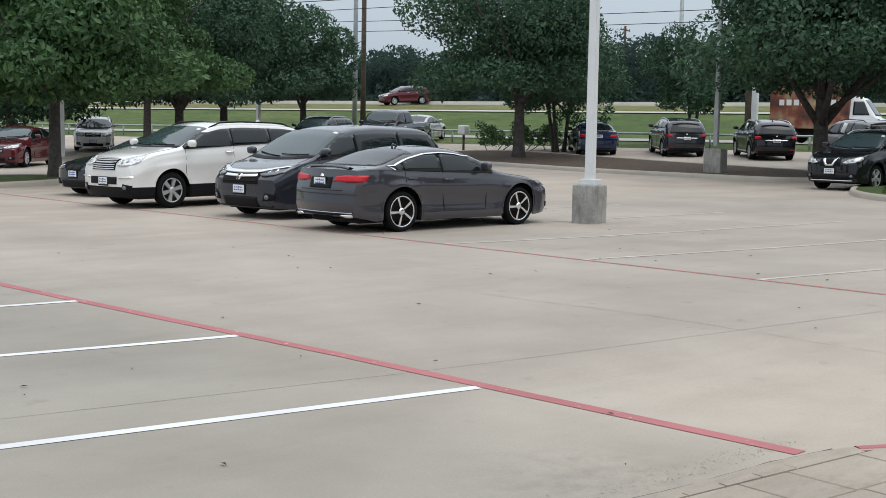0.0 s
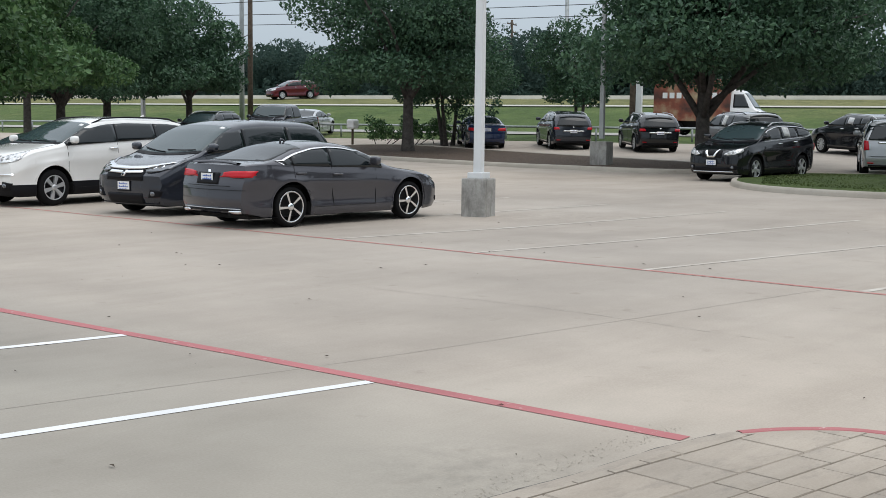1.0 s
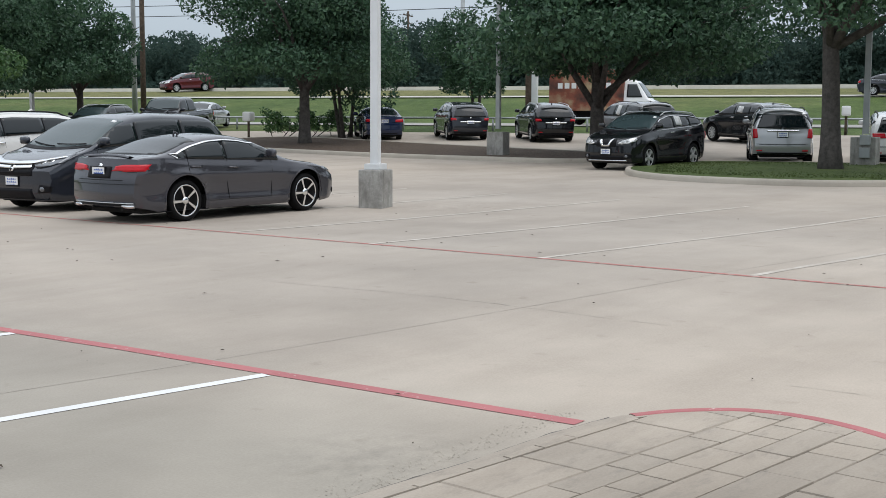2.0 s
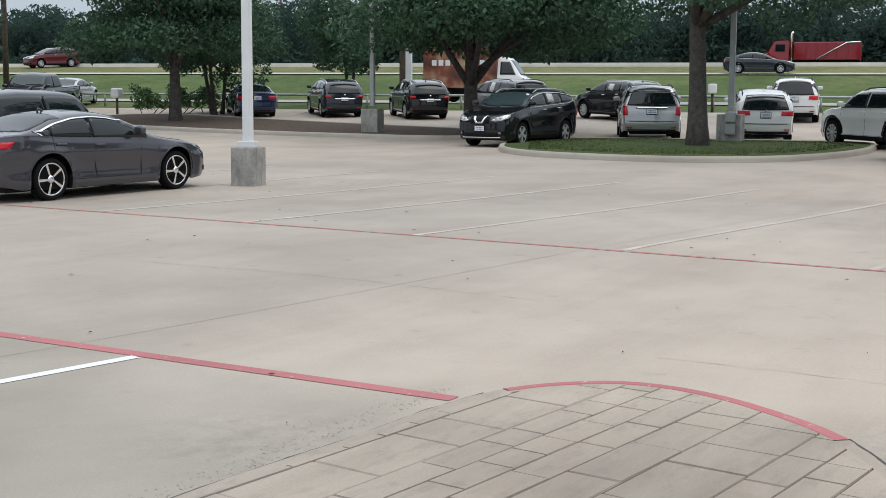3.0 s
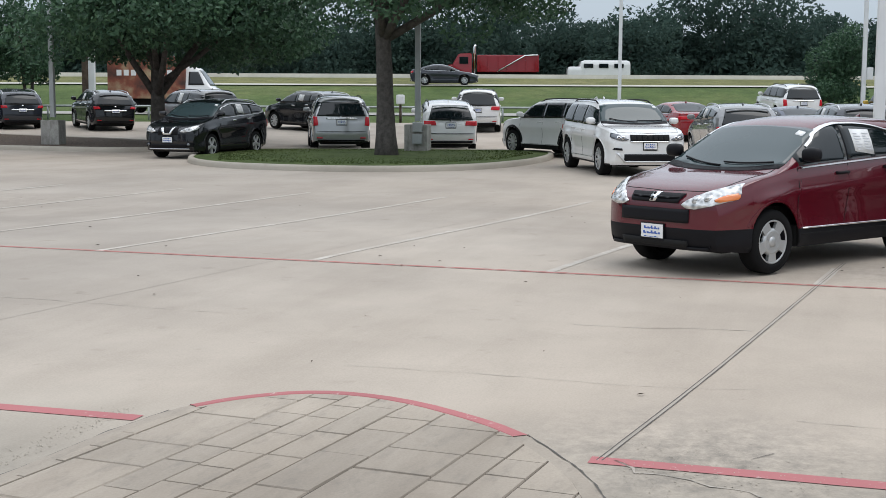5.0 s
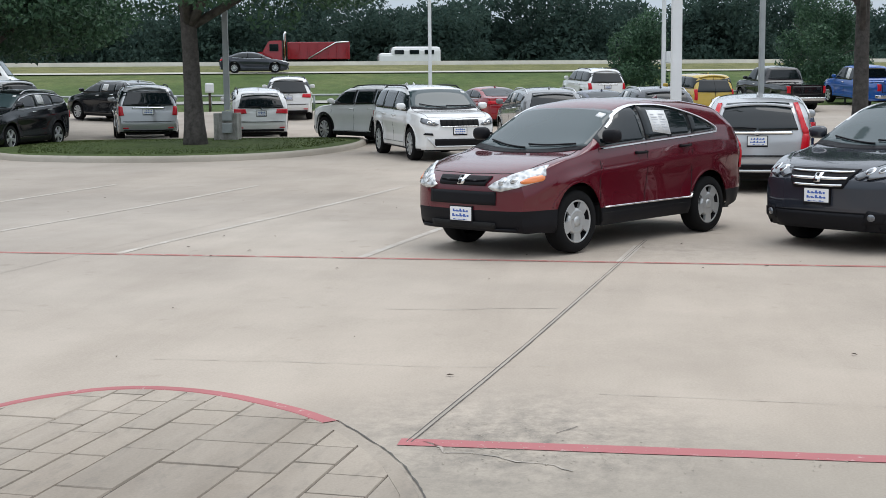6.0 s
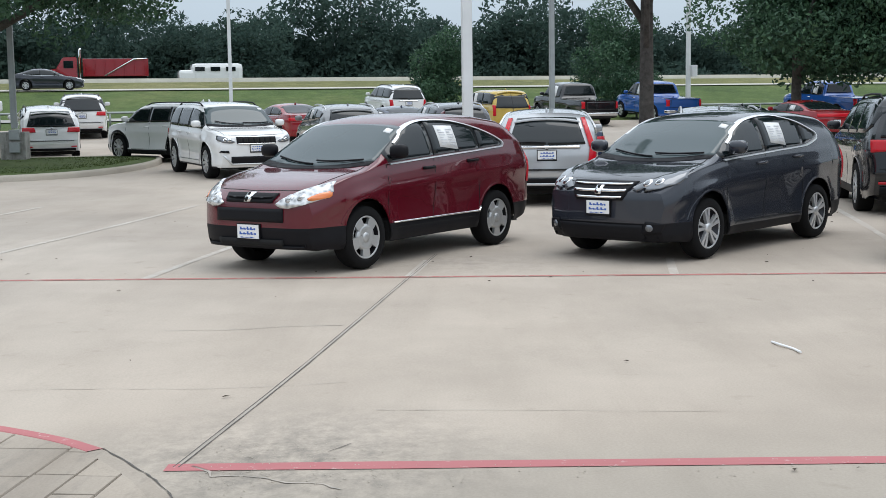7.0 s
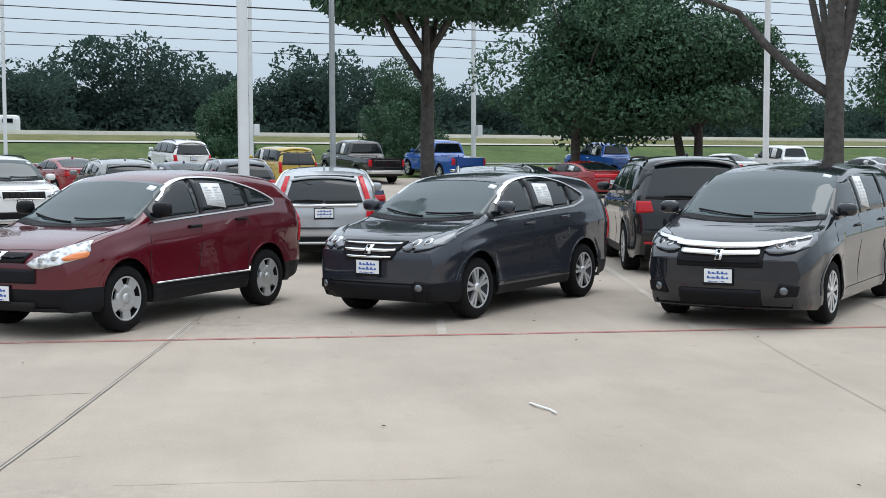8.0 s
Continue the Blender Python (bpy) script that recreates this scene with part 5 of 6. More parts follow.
def box_truck(x, y, hd):
    """A delivery truck with a printed box body."""
    e = tagged(new("box_truck"), "white delivery truck with a printed orange box body", "truck")
    bm = bmesh.new()
    box(bm, -3.0, 1.1, -1.05, 1.05, .75, 2.95, .04)
    cargo = part("cargo_box", bm, paint_in(mat_new("printed_box", (0.30, 0.12, 0.05), 0.6), ramp(bpy.data.materials["printed_box"], noise_tex(bpy.data.materials["printed_box"], 0.9, 5), [(0.35, (0.06, 0.03, 0.025)), (0.5, (0.24, 0.07, 0.04)), (0.68, (0.44, 0.36, 0.22))])), e, "brown and orange printed cargo box")
    bm = bmesh.new()
    for i in range(9):
        if i != 4:
            box(bm, -2.5 + .38 * i, -2.24 + .38 * i, -1.07, 1.07, 1.95, 2.25)
    part("lettering", bm, M_PAPER, cargo)
    cab = Shell(spec("van", 5.9, 2.0, 2.45, 3.9, .95, .37, top=[(0, .38), (.02, .45), (.1, .52), (.14, .56), (.24, .92), (.28, .98), (.36, 1), (.44, 1), (1, .3)], belt=[(0, .36), (.1, .48), (.2, .54), (1, .54)]))
    bm = bmesh.new()
    idx = {}
    for f in cab.bm.faces:
        if cab.x0 - f.calc_center_median().x < 2.55:
            for v in f.verts:
                if v not in idx:
                    idx[v] = bm.verts.new(v.co + Vector((.35, 0, .05)))
            bm.faces.new([idx[v] for v in f.verts]).smooth = True
    part("cab", bm, P_WHITE, e)
    bm = cab.patch("f", [(-.8, 1.40), (.8, 1.40), (.66, 2.2), (-.66, 2.2)], .01, .1)
    bmesh.ops.translate(bm, verts=bm.verts[:], vec=(.35, 0, .05))
    part("windscreen", bm, M_SCREEN, e)
    for way in "lr":
        bm = cab.patch(way, [(1.15, 1.42), (2.0, 1.42), (2.0, 2.12), (1.5, 2.12)], .012, .1)
        bmesh.ops.translate(bm, verts=bm.verts[:], vec=(.35, 0, .05))
        part("side_window", bm, M_GLASS, e)
    bm = bmesh.new()
    box(bm, -3.0, 2.0, -.5, .5, .4, .78, .02)
    part("chassis", bm, M_DARK, e)
    tyre, rim = wheel_meshes(spec("van", 5.9, 2.0, 2.45, 3.9, .95, .37))
    for wx in (-1.75, 2.25):
        for sy in (1, -1):
            w = new("wheel", tyre)
            w.parent = e
            w.matrix_local = pose(wx, sy * .86, .37, 0, 0, 0 if sy > 0 else 180)
            new("rim", rim).parent = w
    cab.bm.free()
    return park(e, x, y, hd)


def camper(x, y, hd):
    e = tagged(new("camper_van"), "white camper van on the highway", "van")
    bm = bmesh.new()
    box(bm, -2.5, 1.5, -1.0, 1.0, .45, 2.05, .34)
    part("body", bm, P_WHITE, e, smooth=False)
    bm = bmesh.new()
    box(bm, 1.1, 2.5, -.95, .95, .45, 1.55, .25)
    hull = part("bonnet", bm, P_WHITE, e)
    for wx in (-1.9, -.7, .5):
        bm = bmesh.new()
        box(bm, wx, wx + .75, -1.062, 1.062, 1.45, 1.78, .03)
        part("side_window", bm, M_GLASS, e)
    tyre, rim = wheel_meshes(spec("van", 5.9, 2.0, 2.45, 3.9, .95, .37))
    for wx in (-1.5, 1.7):
        for sy in (1, -1):
            w = new("wheel", tyre)
            w.parent = e
            w.matrix_local = pose(wx, sy * .86, .37, 0, 0, 0 if sy > 0 else 180)
            new("rim", rim).parent = w
    return park(e, x, y, hd)


def dump_truck(x, y, hd):
    """A red tipper lorry with a bonnet, an upright exhaust stack and a steel tipping body."""
    e = tagged(new("dump_truck"), "dark red dump truck with a chrome tarp arm on the highway", "truck")
    red = P_BRIGHTRED
    bm = bmesh.new()
    vs = [bm.verts.new((px, sy * w, pz)) for sy in (1, -1) for px, pz, w in ((4.1, .75, .8), (4.1, 1.45, .8), (2.6, 1.75, .95), (2.6, .75, .95))]
    for q in ((0, 1, 2, 3), (7, 6, 5, 4), (0, 4, 5, 1), (1, 5, 6, 2), (2, 6, 7, 3), (3, 7, 4, 0)):
        bm.faces.new([vs[k] for k in q])
    bmesh.ops.bevel(bm, geom=bm.edges[:], offset=.12, segments=3, affect="EDGES")
    part("bonnet", bm, red, e)
    bm = bmesh.new()
    vs = [bm.verts.new((px, sy * w, pz)) for sy in (1, -1) for px, pz, w in ((2.75, .75, 1.1), (2.75, 1.7, 1.1), (2.25, 2.55, 1.0), (1.2, 2.6, 1.0), (1.2, .75, 1.1))]
    for q in ((0, 1, 2, 3, 4), (9, 8, 7, 6, 5), (0, 5, 6, 1), (1, 6, 7, 2), (2, 7, 8, 3), (3, 8, 9, 4), (4, 9, 5, 0)):
        bm.faces.new([vs[k] for k in q])
    bmesh.ops.bevel(bm, geom=bm.edges[:], offset=.07, segments=2, affect="EDGES")
    cab = part("cab", bm, red, e)
    for sy in (1, -1):
        bm = bmesh.new()
        box(bm, 1.5, 2.2, sy * 1.09 - .03, sy * 1.09 + .03, 1.75, 2.3, .02)
        part("side_window", bm, M_GLASS, cab)
    bm = bmesh.new()
    tube(bm, [(1.0, .8, .8), (1.0, .8, 3.1), (.9, .8, 3.25)], .09, 10)
    part("exhaust_pipe", bm, M_CHROME, e)
    bm = bmesh.new()
    box(bm, -4.1, .8, -1.2, 1.2, 1.1, 2.45, .05)
    tip = part("tipping_body", bm, red, e, "dark red steel tipping body")
    for k in range(7):
        bm = bmesh.new()
        box(bm, -3.9 + .75 * k, -3.78 + .75 * k, -1.26, 1.26, 1.1, 2.4, .02)
        part("rib", bm, red, tip)
    for sy in (1, -1):
        bm = bmesh.new()
        tube(bm, [(-.8, sy * 1.3, 1.15), (-3.0, sy * 1.3, 2.4), (-4.0, sy * 1.3, 2.45)], .05, 8)
        part("tarp_arm", bm, M_CHROME, tip)
    bm = bmesh.new()
    box(bm, -4.0, 3.6, -.5, .5, .55, 1.1, .03)
    part("chassis", bm, M_DARK, e)
    tyre, rim = wheel_meshes(spec("van", 5.9, 2.0, 2.45, 3.9, .95, .50))
    for wx in (-3.2, -2.0, 3.1):
        for sy in (1, -1):
            w = new("wheel", tyre)
            w.parent = e
            w.matrix_local = pose(wx, sy * .98, .50, 0, 0, 0 if sy > 0 else 180)
            new("rim", rim).parent = w
    return park(e, x, y, hd, 5.0)


box_truck(54.2, 28.0, -73)
camper(94.3, 12.3, 107)
dump_truck(92.1, 20.9, 107)

# ---- lot fixtures ----
M_POLE = mat_new("white_pole_paint", (0.72, 0.73, 0.73), 0.45)
M_GALV = mat_new("galvanised_steel", (0.36, 0.38, 0.38), 0.5, 0.4)
M_WOOD = paint_in(mat_new("utility_pole_wood", (0.09, 0.065, 0.045), 0.9), ramp(bpy.data.materials["utility_pole_wood"], noise_tex(bpy.data.materials["utility_pole_wood"], 6, 6), [(0.3, (0.05, 0.036, 0.026)), (0.7, (0.13, 0.095, 0.068))]))
M_DRY = grass_mat("dry_verge_grass", (0.13, 0.14, 0.06), (0.17, 0.175, 0.08), (0.23, 0.22, 0.12))
M_WIRE = mat_new("black_cable", (0.02, 0.02, 0.022), 0.7)
M_SOIL = paint_in(mat_new("mulch", (0.07, 0.045, 0.03), 0.95), ramp(bpy.data.materials["mulch"], noise_tex(bpy.data.materials["mulch"], 9, 6), [(0.3, (0.04, 0.026, 0.018)), (0.7, (0.11, 0.075, 0.05))]), None, noise_tex(bpy.data.materials["mulch"], 14, 5), 0.8, 0.05)
for m_, lo, hi in ((M_POLE, (0.66, 0.67, 0.67), (0.76, 0.77, 0.77)), (M_GALV, (0.28, 0.30, 0.30), (0.42, 0.44, 0.44))):
    paint_in(m_, ramp(m_, noise_tex(m_, 1.6, 5), [(0.3, lo), (0.7, hi)]))


def light_pole(x, y, side, top, ped=(.54, .78), turn=16, mat=None, label="tall square white lamp pole on a concrete pedestal", box_at=0, head=True, plate=True):
    z = height(x, y)
    e = thing("lamp_pole", pose(x, y, z, 0, 0, turn), label, "lamp pole", "lamp poles")
    mat = mat or M_POLE
    pz = 0
    if ped:
        a, h = ped
        bm = bmesh.new()
        box(bm, -a / 2, a / 2, -a / 2, a / 2, -.1, h, .025)
        part("pedestal", bm, M_PED, e, "stained grey concrete pedestal")
        pz = h
        if plate:
            bm = bmesh.new()
            box(bm, -side, side, -side, side, h, h + .11, .012)
            part("base_cover", bm, mat, e)
    bm = bmesh.new()
    b2 = bmesh.new()
    bmesh.ops.create_cube(b2, size=1)
    for v in b2.verts:
        k = side / 2 if v.co.z < 0 else side * .42
        v.co = Vector((math.copysign(k, v.co.x), math.copysign(k, v.co.y), pz + .1 if v.co.z < 0 else top))
    bmesh.ops.bevel(b2, geom=[q for q in b2.edges if abs(q.verts[0].co.z - q.verts[1].co.z) > 1], offset=side * .08, segments=2, affect="EDGES")
    join(bm, b2)
    part("pole", bm, mat, e)
    if head:
        for sx in (1, -1):
            bm = bmesh.new()
            tube(bm, [(0, 0, top - .15), (sx * .5, 0, top - .05)], .035, 8)
            box(bm, sx * .45 if sx > 0 else -1.1, 1.1 if sx > 0 else -.45, -.2, .2, top - .09, top + .05, .03)
            part("lamp_head", bm, mat, e)
    if box_at:
        bm = bmesh.new()
        box(bm, -.35, .25, -.2 - side, -side / 2, box_at, box_at + .65, .03)
        part("control_box", bm, mat, e)
    return e


light_pole(12.0, 9.02, .165, 9.5, (.50, .72))
light_pole(15.94, -7.06, .18, 9.5, turn=5)
light_pole(21.9, -9.0, .11, 9.5, None, mat=M_GALV, label="thin grey steel lamp pole behind parked cars")
light_pole(30.2, 18.7, .16, 9.5, (.62, .95), 12, M_GALV, "grey steel lamp pole on a round-edged concrete pedestal", plate=False)
ep = light_pole(30.7, 6.0, .17, 9.5, (.72, .95), 8, M_GALV, "grey steel lamp pole on a concrete pedestal with meter boxes", plate=False)
for bx, bz in ((-.5, .35), (-.46, .72)):
    bm = bmesh.new()
    box(bm, bx - .02, bx + .12, -.22, .08, bz, bz + .3, .02)
    part("meter_box", bm, M_GALV, ep)
for x, y, s, top, bx, lab in ((62.7, 5.2, .20, 11.5, 0, "tall thin white pole by the frontage road"), (68.9, -7.5, .24, 10.2, 2.0, "white pole with a control box by the road"),
                              (67.7, -20.5, .24, 10.0, 2.0, "white pole with a control box and camera by the road"), (39.9, -26.8, .19, 9.0, 0, "tall thin white lamp pole"),
                              (33.9, 50.9, .20, 6.2, 0, "white camera pole among trees"), (18.5, 43.5, .42, 5.5, 0, "thick white post under trees")):
    light_pole(x, y, s, top, None, 10, label=lab, box_at=bx, head=False)

# utility poles and cables along the frontage road
def utility_pole(s, u, top, r, mat, label, arms=True):
    p = at_su(s, u)
    e = thing("utility_pole", Matrix.Translation(p) @ pose(0, 0, 0, 0, 0, 17), label, "utility pole", "utility poles")
    bm = bmesh.new()
    tube(bm, [(0, 0, -.2), (0, 0, top * .5), (0, 0, top)], [r, r * .85, r * .7], 12)
    part("pole", bm, mat, e)
    if arms:
        for z in (top - .6, top - 1.6):
            bm = bmesh.new()
            box(bm, -1.6, 1.6, -.06, .06, z, z + .13, .01)
            part("crossarm", bm, mat, e)
            for k in (-1.4, -.5, .5, 1.4):
                bm = bmesh.new()
                lathe(bm, [(.0, 0), (.05, 0), (.07, .05), (.05, .1), (.07, .15), (.04, .2), (0, .2)], 10, pose(k, 0, z + .12, 90))
                part("insulator", bm, M_GALV, e)
    return e


def su_of(x, y):
    v = Vector((x, y)) - ORG
    return v.dot(NRM), v.dot(ALG)


PS, PU = su_of(38.4, 47.4)
utility_pole(62.0, PU * 62.0 / PS, 11.5, .17, M_WOOD, "dark weathered wooden utility pole")
QS, QU = su_of(47.57, 59.27)
utility_pole(63.5, QU * 63.5 / QS, 12.5, .16, M_GALV, "grey steel utility pole", False)
utility_pole(62.0, -75, 11.5, .17, M_WOOD, "dark weathered wooden utility pole")
utility_pole(62.0, 125, 11.5, .17, M_WOOD, "dark weathered wooden utility pole")
for s, u in ((150, -35), (152, 60), (210, 95), (205, 30), (150, 140), su_of(161, 129.7), su_of(167.5, 120.4)):
    utility_pole(s, u, 13 if s < 200 else 24, .2 if s < 200 else .45, M_WOOD if s < 200 else M_GALV, "distant dark utility pole above the trees" if s < 200 else "distant grey steel transmission pole")
for k, (s, z, r) in enumerate(((62, 11.3, .036), (61.4, 10.7, .022), (62.6, 10.2, .024), (62, 9.4, .022), (62.3, 8.9, .036), (62, 8.3, .024), (66, 12.4, .022), (61.8, 7.7, .02), (150, 15.0, .045), (150, 13.6, .045))):
    bm = bmesh.new()
    pts = []
    for i in range(81):
        u = -250 + 6.25 * i
        sag = .55 * (((u + 75) % 100) / 100 - .5) ** 2 * 4 - .55
        pts.append(at_su(s, u) * 1.0 + Vector((0, 0, 0)))
        pts[-1].z = (1.4 if s < 100 else 2.5) + z + sag * .8
    tube(bm, pts, r, 5)
    tagged(finish("overhead_cable", bm, M_WIRE), "thin black overhead power cable above the road", "cable", "overhead cables")

# highway barrier and low pipe rail at the lot's edge
strip("dry_grass", 90.2, 98.6, .0, M_DRY, "pale dry grass strip below the highway barrier", "grass")
bm = sheet([at_su(98.4 + ds, u, dz) for u in range(-300, 401, 10) for ds, dz in ((0, -.1), (.08, .12), (.17, .31), (.33, .31), (.42, .12), (.5, -.1))], 6)
tagged(finish("barrier", bm, concrete_mat("barrier_concrete", (0.48, 0.46, 0.40), (0.55, 0.53, 0.46), (0.62, 0.6, 0.52))), "pale concrete barrier along the highway", "barrier", kind="structure")
rail = thing("pipe_rail", Matrix.Identity(4), "low galvanised pipe rail on posts at the lot's edge", "rail")
post = bpy.data.meshes.new("post")
bm = bmesh.new()
tube(bm, [(0, 0, -.1), (0, 0, .62)], .05, 8)
bm.to_mesh(post)
bm.free()
post.materials.append(M_GALV)
for i in range(64):
    u = -48 + 2.4 * i
    o = new("post", post)
    o.parent = rail
    o.location = at_su(60.2, u)
bm = bmesh.new()
tube(bm, [at_su(60.2, -48 + 2.4 * i, .60) for i in range(64)], .055, 8)
part("top_rail", bm, M_GALV, rail)


# ---- kerbed islands ----
def ring_offset(pts, d):
    out = []
    n = len(pts)
    for i in range(n):
        a, b, c = (Vector(pts[(i + k) % n]) for k in (-1, 0, 1))
        e1, e2 = (b - a).normalized(), (c - b).normalized()
        nn = Vector((-(e1 + e2).y, (e1 + e2).x))
        nn = nn.normalized() if nn.length > 1e-6 else Vector((-e1.y, e1.x))
        out.append(b + nn * d)
    return out


def round_ring(pts, cuts=3):
    for _ in range(cuts):
        out = []
        n = len(pts)
        for i in range(n):
            a, b = Vector(pts[i]), Vector(pts[(i + 1) % n])
            out += [a.lerp(b, .25), a.lerp(b, .75)]
        pts = out
    return pts


def island(outline, fill, fill_name, fill_label, high=.15, mound=.04):
    """A raised bed with a rounded concrete kerb; the outline runs anticlockwise."""
    ring = round_ring([Vector(p) for p in outline])
    inner = ring_offset(ring, .16)
    prof = [(ring_offset(ring, -.01), -.02), (ring, .08), (ring_offset(ring, .02), high - .015), (ring_offset(ring, .05), high), (ring_offset(ring, .14), high), (inner, high - .03)]
    bm = bmesh.new()
    rows = [[bm.verts.new((p.x, p.y, height(p.x, p.y) + z)) for p in r] for r, z in prof]
    n = len(ring)
    for r0, r1 in zip(rows, rows[1:]):
        for i in range(n):
            f = bm.faces.new((r0[i], r0[(i + 1) % n], r1[(i + 1) % n], r1[i]))
            f.smooth = True
    tagged(finish("kerb", bm, M_KERB), "rounded pale concrete kerb of a planted island", "kerb", kind="structure")
    bm = bmesh.new()
    cen = sum(ring, Vector((0, 0))) / n
    rows = []
    for k in (0, .12, .35, .65, .9):
        rows.append([bm.verts.new((*(p.lerp(cen, k)), height(*p.lerp(cen, k)) + high - .02 + mound * (1 - (1 - k) ** 2))) for p in inner])
    for r0, r1 in zip(rows, rows[1:]):
        for i in range(n):
            bm.faces.new((r0[i], r0[(i + 1) % n], r1[(i + 1) % n], r1[i])).smooth = True
    bm.faces.new(rows[-1])
    tagged(finish(fill_name, bm, fill), fill_label, "ground", kind="structure")
    return ring, cen


LAWN3 = [(22.4, 9.5), (21.7, 5.4), (22.9, 2.6), (25.9, 1.4), (30.2, 1.5), (33.0, 2.4), (32.3, 6.5), (30.8, 11.6), (27.6, 12.1)]
island(LAWN3, M_LAWN, "lawn", "short green lawn on the kerbed island")
BED = [(30.0, 34.5), (29.3, 29.5), (28.9, 24.5), (28.9, 19.3), (28.7, 15.2), (30.8, 14.0), (33.4, 15.4), (34.2, 21.0), (35.4, 28.0), (37.0, 34.5), (34.5, 36.5)]
island(BED, M_SOIL, "planting_bed", "brown mulch planting bed in the kerbed island")
LEFT = [(1.0, 24.6), (7.6, 25.3), (9.9, 25.9), (11.2, 27.6), (10.2, 29.6), (1.0, 30.2)]
island(LEFT, M_LAWN, "lawn", "short green lawn on the kerbed island")


def grass_tufts(name, outline, count, seed, hgt, mat, label):
    rnd = random.Random(seed)
    xs, ys = [p[0] for p in outline], [p[1] for p in outline]
    bm = bmesh.new()
    k = 0
    while k < count:
        x, y = rnd.uniform(min(xs), max(xs)), rnd.uniform(min(ys), max(ys))
        n = len(outline)
        inside = False
        for i in range(n):
            (x1, y1), (x2, y2) = outline[i], outline[(i + 1) % n]
            if (y1 > y) != (y2 > y) and x < (x2 - x1) * (y - y1) / (y2 - y1) + x1:
                inside = not inside
        if not inside:
            continue
        k += 1
        z = height(x, y) + .14
        a = rnd.uniform(0, 6.28)
        w = rnd.uniform(.03, .07)
        h = hgt * rnd.uniform(.6, 1.4)
        dx, dy = math.cos(a) * w, math.sin(a) * w
        v = [bm.verts.new(c) for c in ((x - dx, y - dy, z - .03), (x + dx, y + dy, z - .03), (x + dx * .2 + rnd.uniform(-.03, .03), y + rnd.uniform(-.03, .03), z + h))]
        bm.faces.new(v)
    tagged(finish(name, bm, mat), label, "grass", kind="stuff")


grass_tufts("grass_blades", [(23.3, 9.0), (22.7, 5.6), (23.7, 3.3), (26.3, 2.2), (30.2, 2.2), (31.9, 3.2), (31.2, 6.5), (29.8, 10.6), (27.2, 11.0)], 8000, 3, .03, M_LAWN, "short green grass blades")


# ---- stamped concrete apron by the camera ----
M_STAMP = concrete_mat("stamped_concrete", (0.285, 0.248, 0.208), (0.355, 0.312, 0.263), (0.42, 0.372, 0.318), 0.9)
# grey smudges and scuffed patches, and a tone of its own for each slab
st_in = M_STAMP.node_tree.nodes["Principled BSDF"].inputs["Base Color"]
st_map = node(M_STAMP, "ShaderNodeMapping", Scale=(1.0, 2.4, 1.0), Rotation=(0, 0, 0.4))
link(M_STAMP, coords(M_STAMP), st_map.inputs[0])
st_smudge = ramp(M_STAMP, noise_tex(M_STAMP, 2.6, 7, 0.72, st_map.outputs[0]), [(0.52, (0, 0, 0)), (0.74, (0.6, 0.6, 0.6))])
st_col = mix(M_STAMP, st_in.links[0].from_socket, (0.175, 0.158, 0.138), st_smudge)
st_info = M_STAMP.node_tree.nodes.new("ShaderNodeObjectInfo")
st_col = mix(M_STAMP, st_col, ramp(M_STAMP, st_info.outputs["Random"], [(0.0, (0.95, 0.95, 0.95)), (1.0, (1.07, 1.06, 1.05))]), 1.0, "MULTIPLY")
link(M_STAMP, st_col, st_in)
M_STAMPJ = mat_new("stamped_joint", (0.085, 0.073, 0.06), 0.95)


def smooth_line(pts, cuts=2):
    """Rounds the corners of an open line."""
    for _ in range(cuts):
        out = [pts[0]]
        for (ax, ay), (bx, by) in zip(pts, pts[1:]):
            out += [(ax * .75 + bx * .25, ay * .75 + by * .25), (ax * .25 + bx * .75, ay * .25 + by * .75)]
        pts = out + [pts[-1]]
    return pts


APRON_RIM = smooth_line([(.34, -2.72), (.72, -2.92), (1.06, -3.32), (1.02, -3.92), (.62, -4.60), (.36, -4.88)])
APRON = [(-8.5, -2.46), (-5, -2.48), (-1.9, -2.53), (-1.1, -2.60), (-.3, -2.62), (.1, -2.67)] + APRON_RIM + [(.14, -5.04), (-.12, -5.22), (-.42, -5.39), (-.85, -5.56), (-1.6, -5.74), (-4, -6.1), (-8.5, -6.72)]


crack([(.42, -4.87), (.17, -5.06), (-.10, -5.25), (-.41, -5.42), (-.85, -5.59), (-1.6, -5.77)], .014, M_JOINT, "dark open joint along the apron's edge", 12, .004, .05)
crack([(.30, -2.675), (-.3, -2.60), (-1.1, -2.58), (-1.9, -2.51), (-3.4, -2.47)], .012, M_JOINT, "dark open joint along the apron's edge", 13, .006, .06)


def clip_rect(poly, x0, x1, y0, y1):
    for ax, lim, sgn in ((0, x0, 1), (0, x1, -1), (1, y0, 1), (1, y1, -1)):
        out = []
        for i in range(len(poly)):
            a, b = poly[i - 1], poly[i]
            ia, ib = sgn * (a[ax] - lim) >= 0, sgn * (b[ax] - lim) >= 0
            if ia != ib:
                k = (lim - a[ax]) / (b[ax] - a[ax])
                out.append((a[0] + k * (b[0] - a[0]), a[1] + k * (b[1] - a[1])))
            if ib:
                out.append(b)
        poly = out
        if len(poly) < 3:
            return []
    return poly


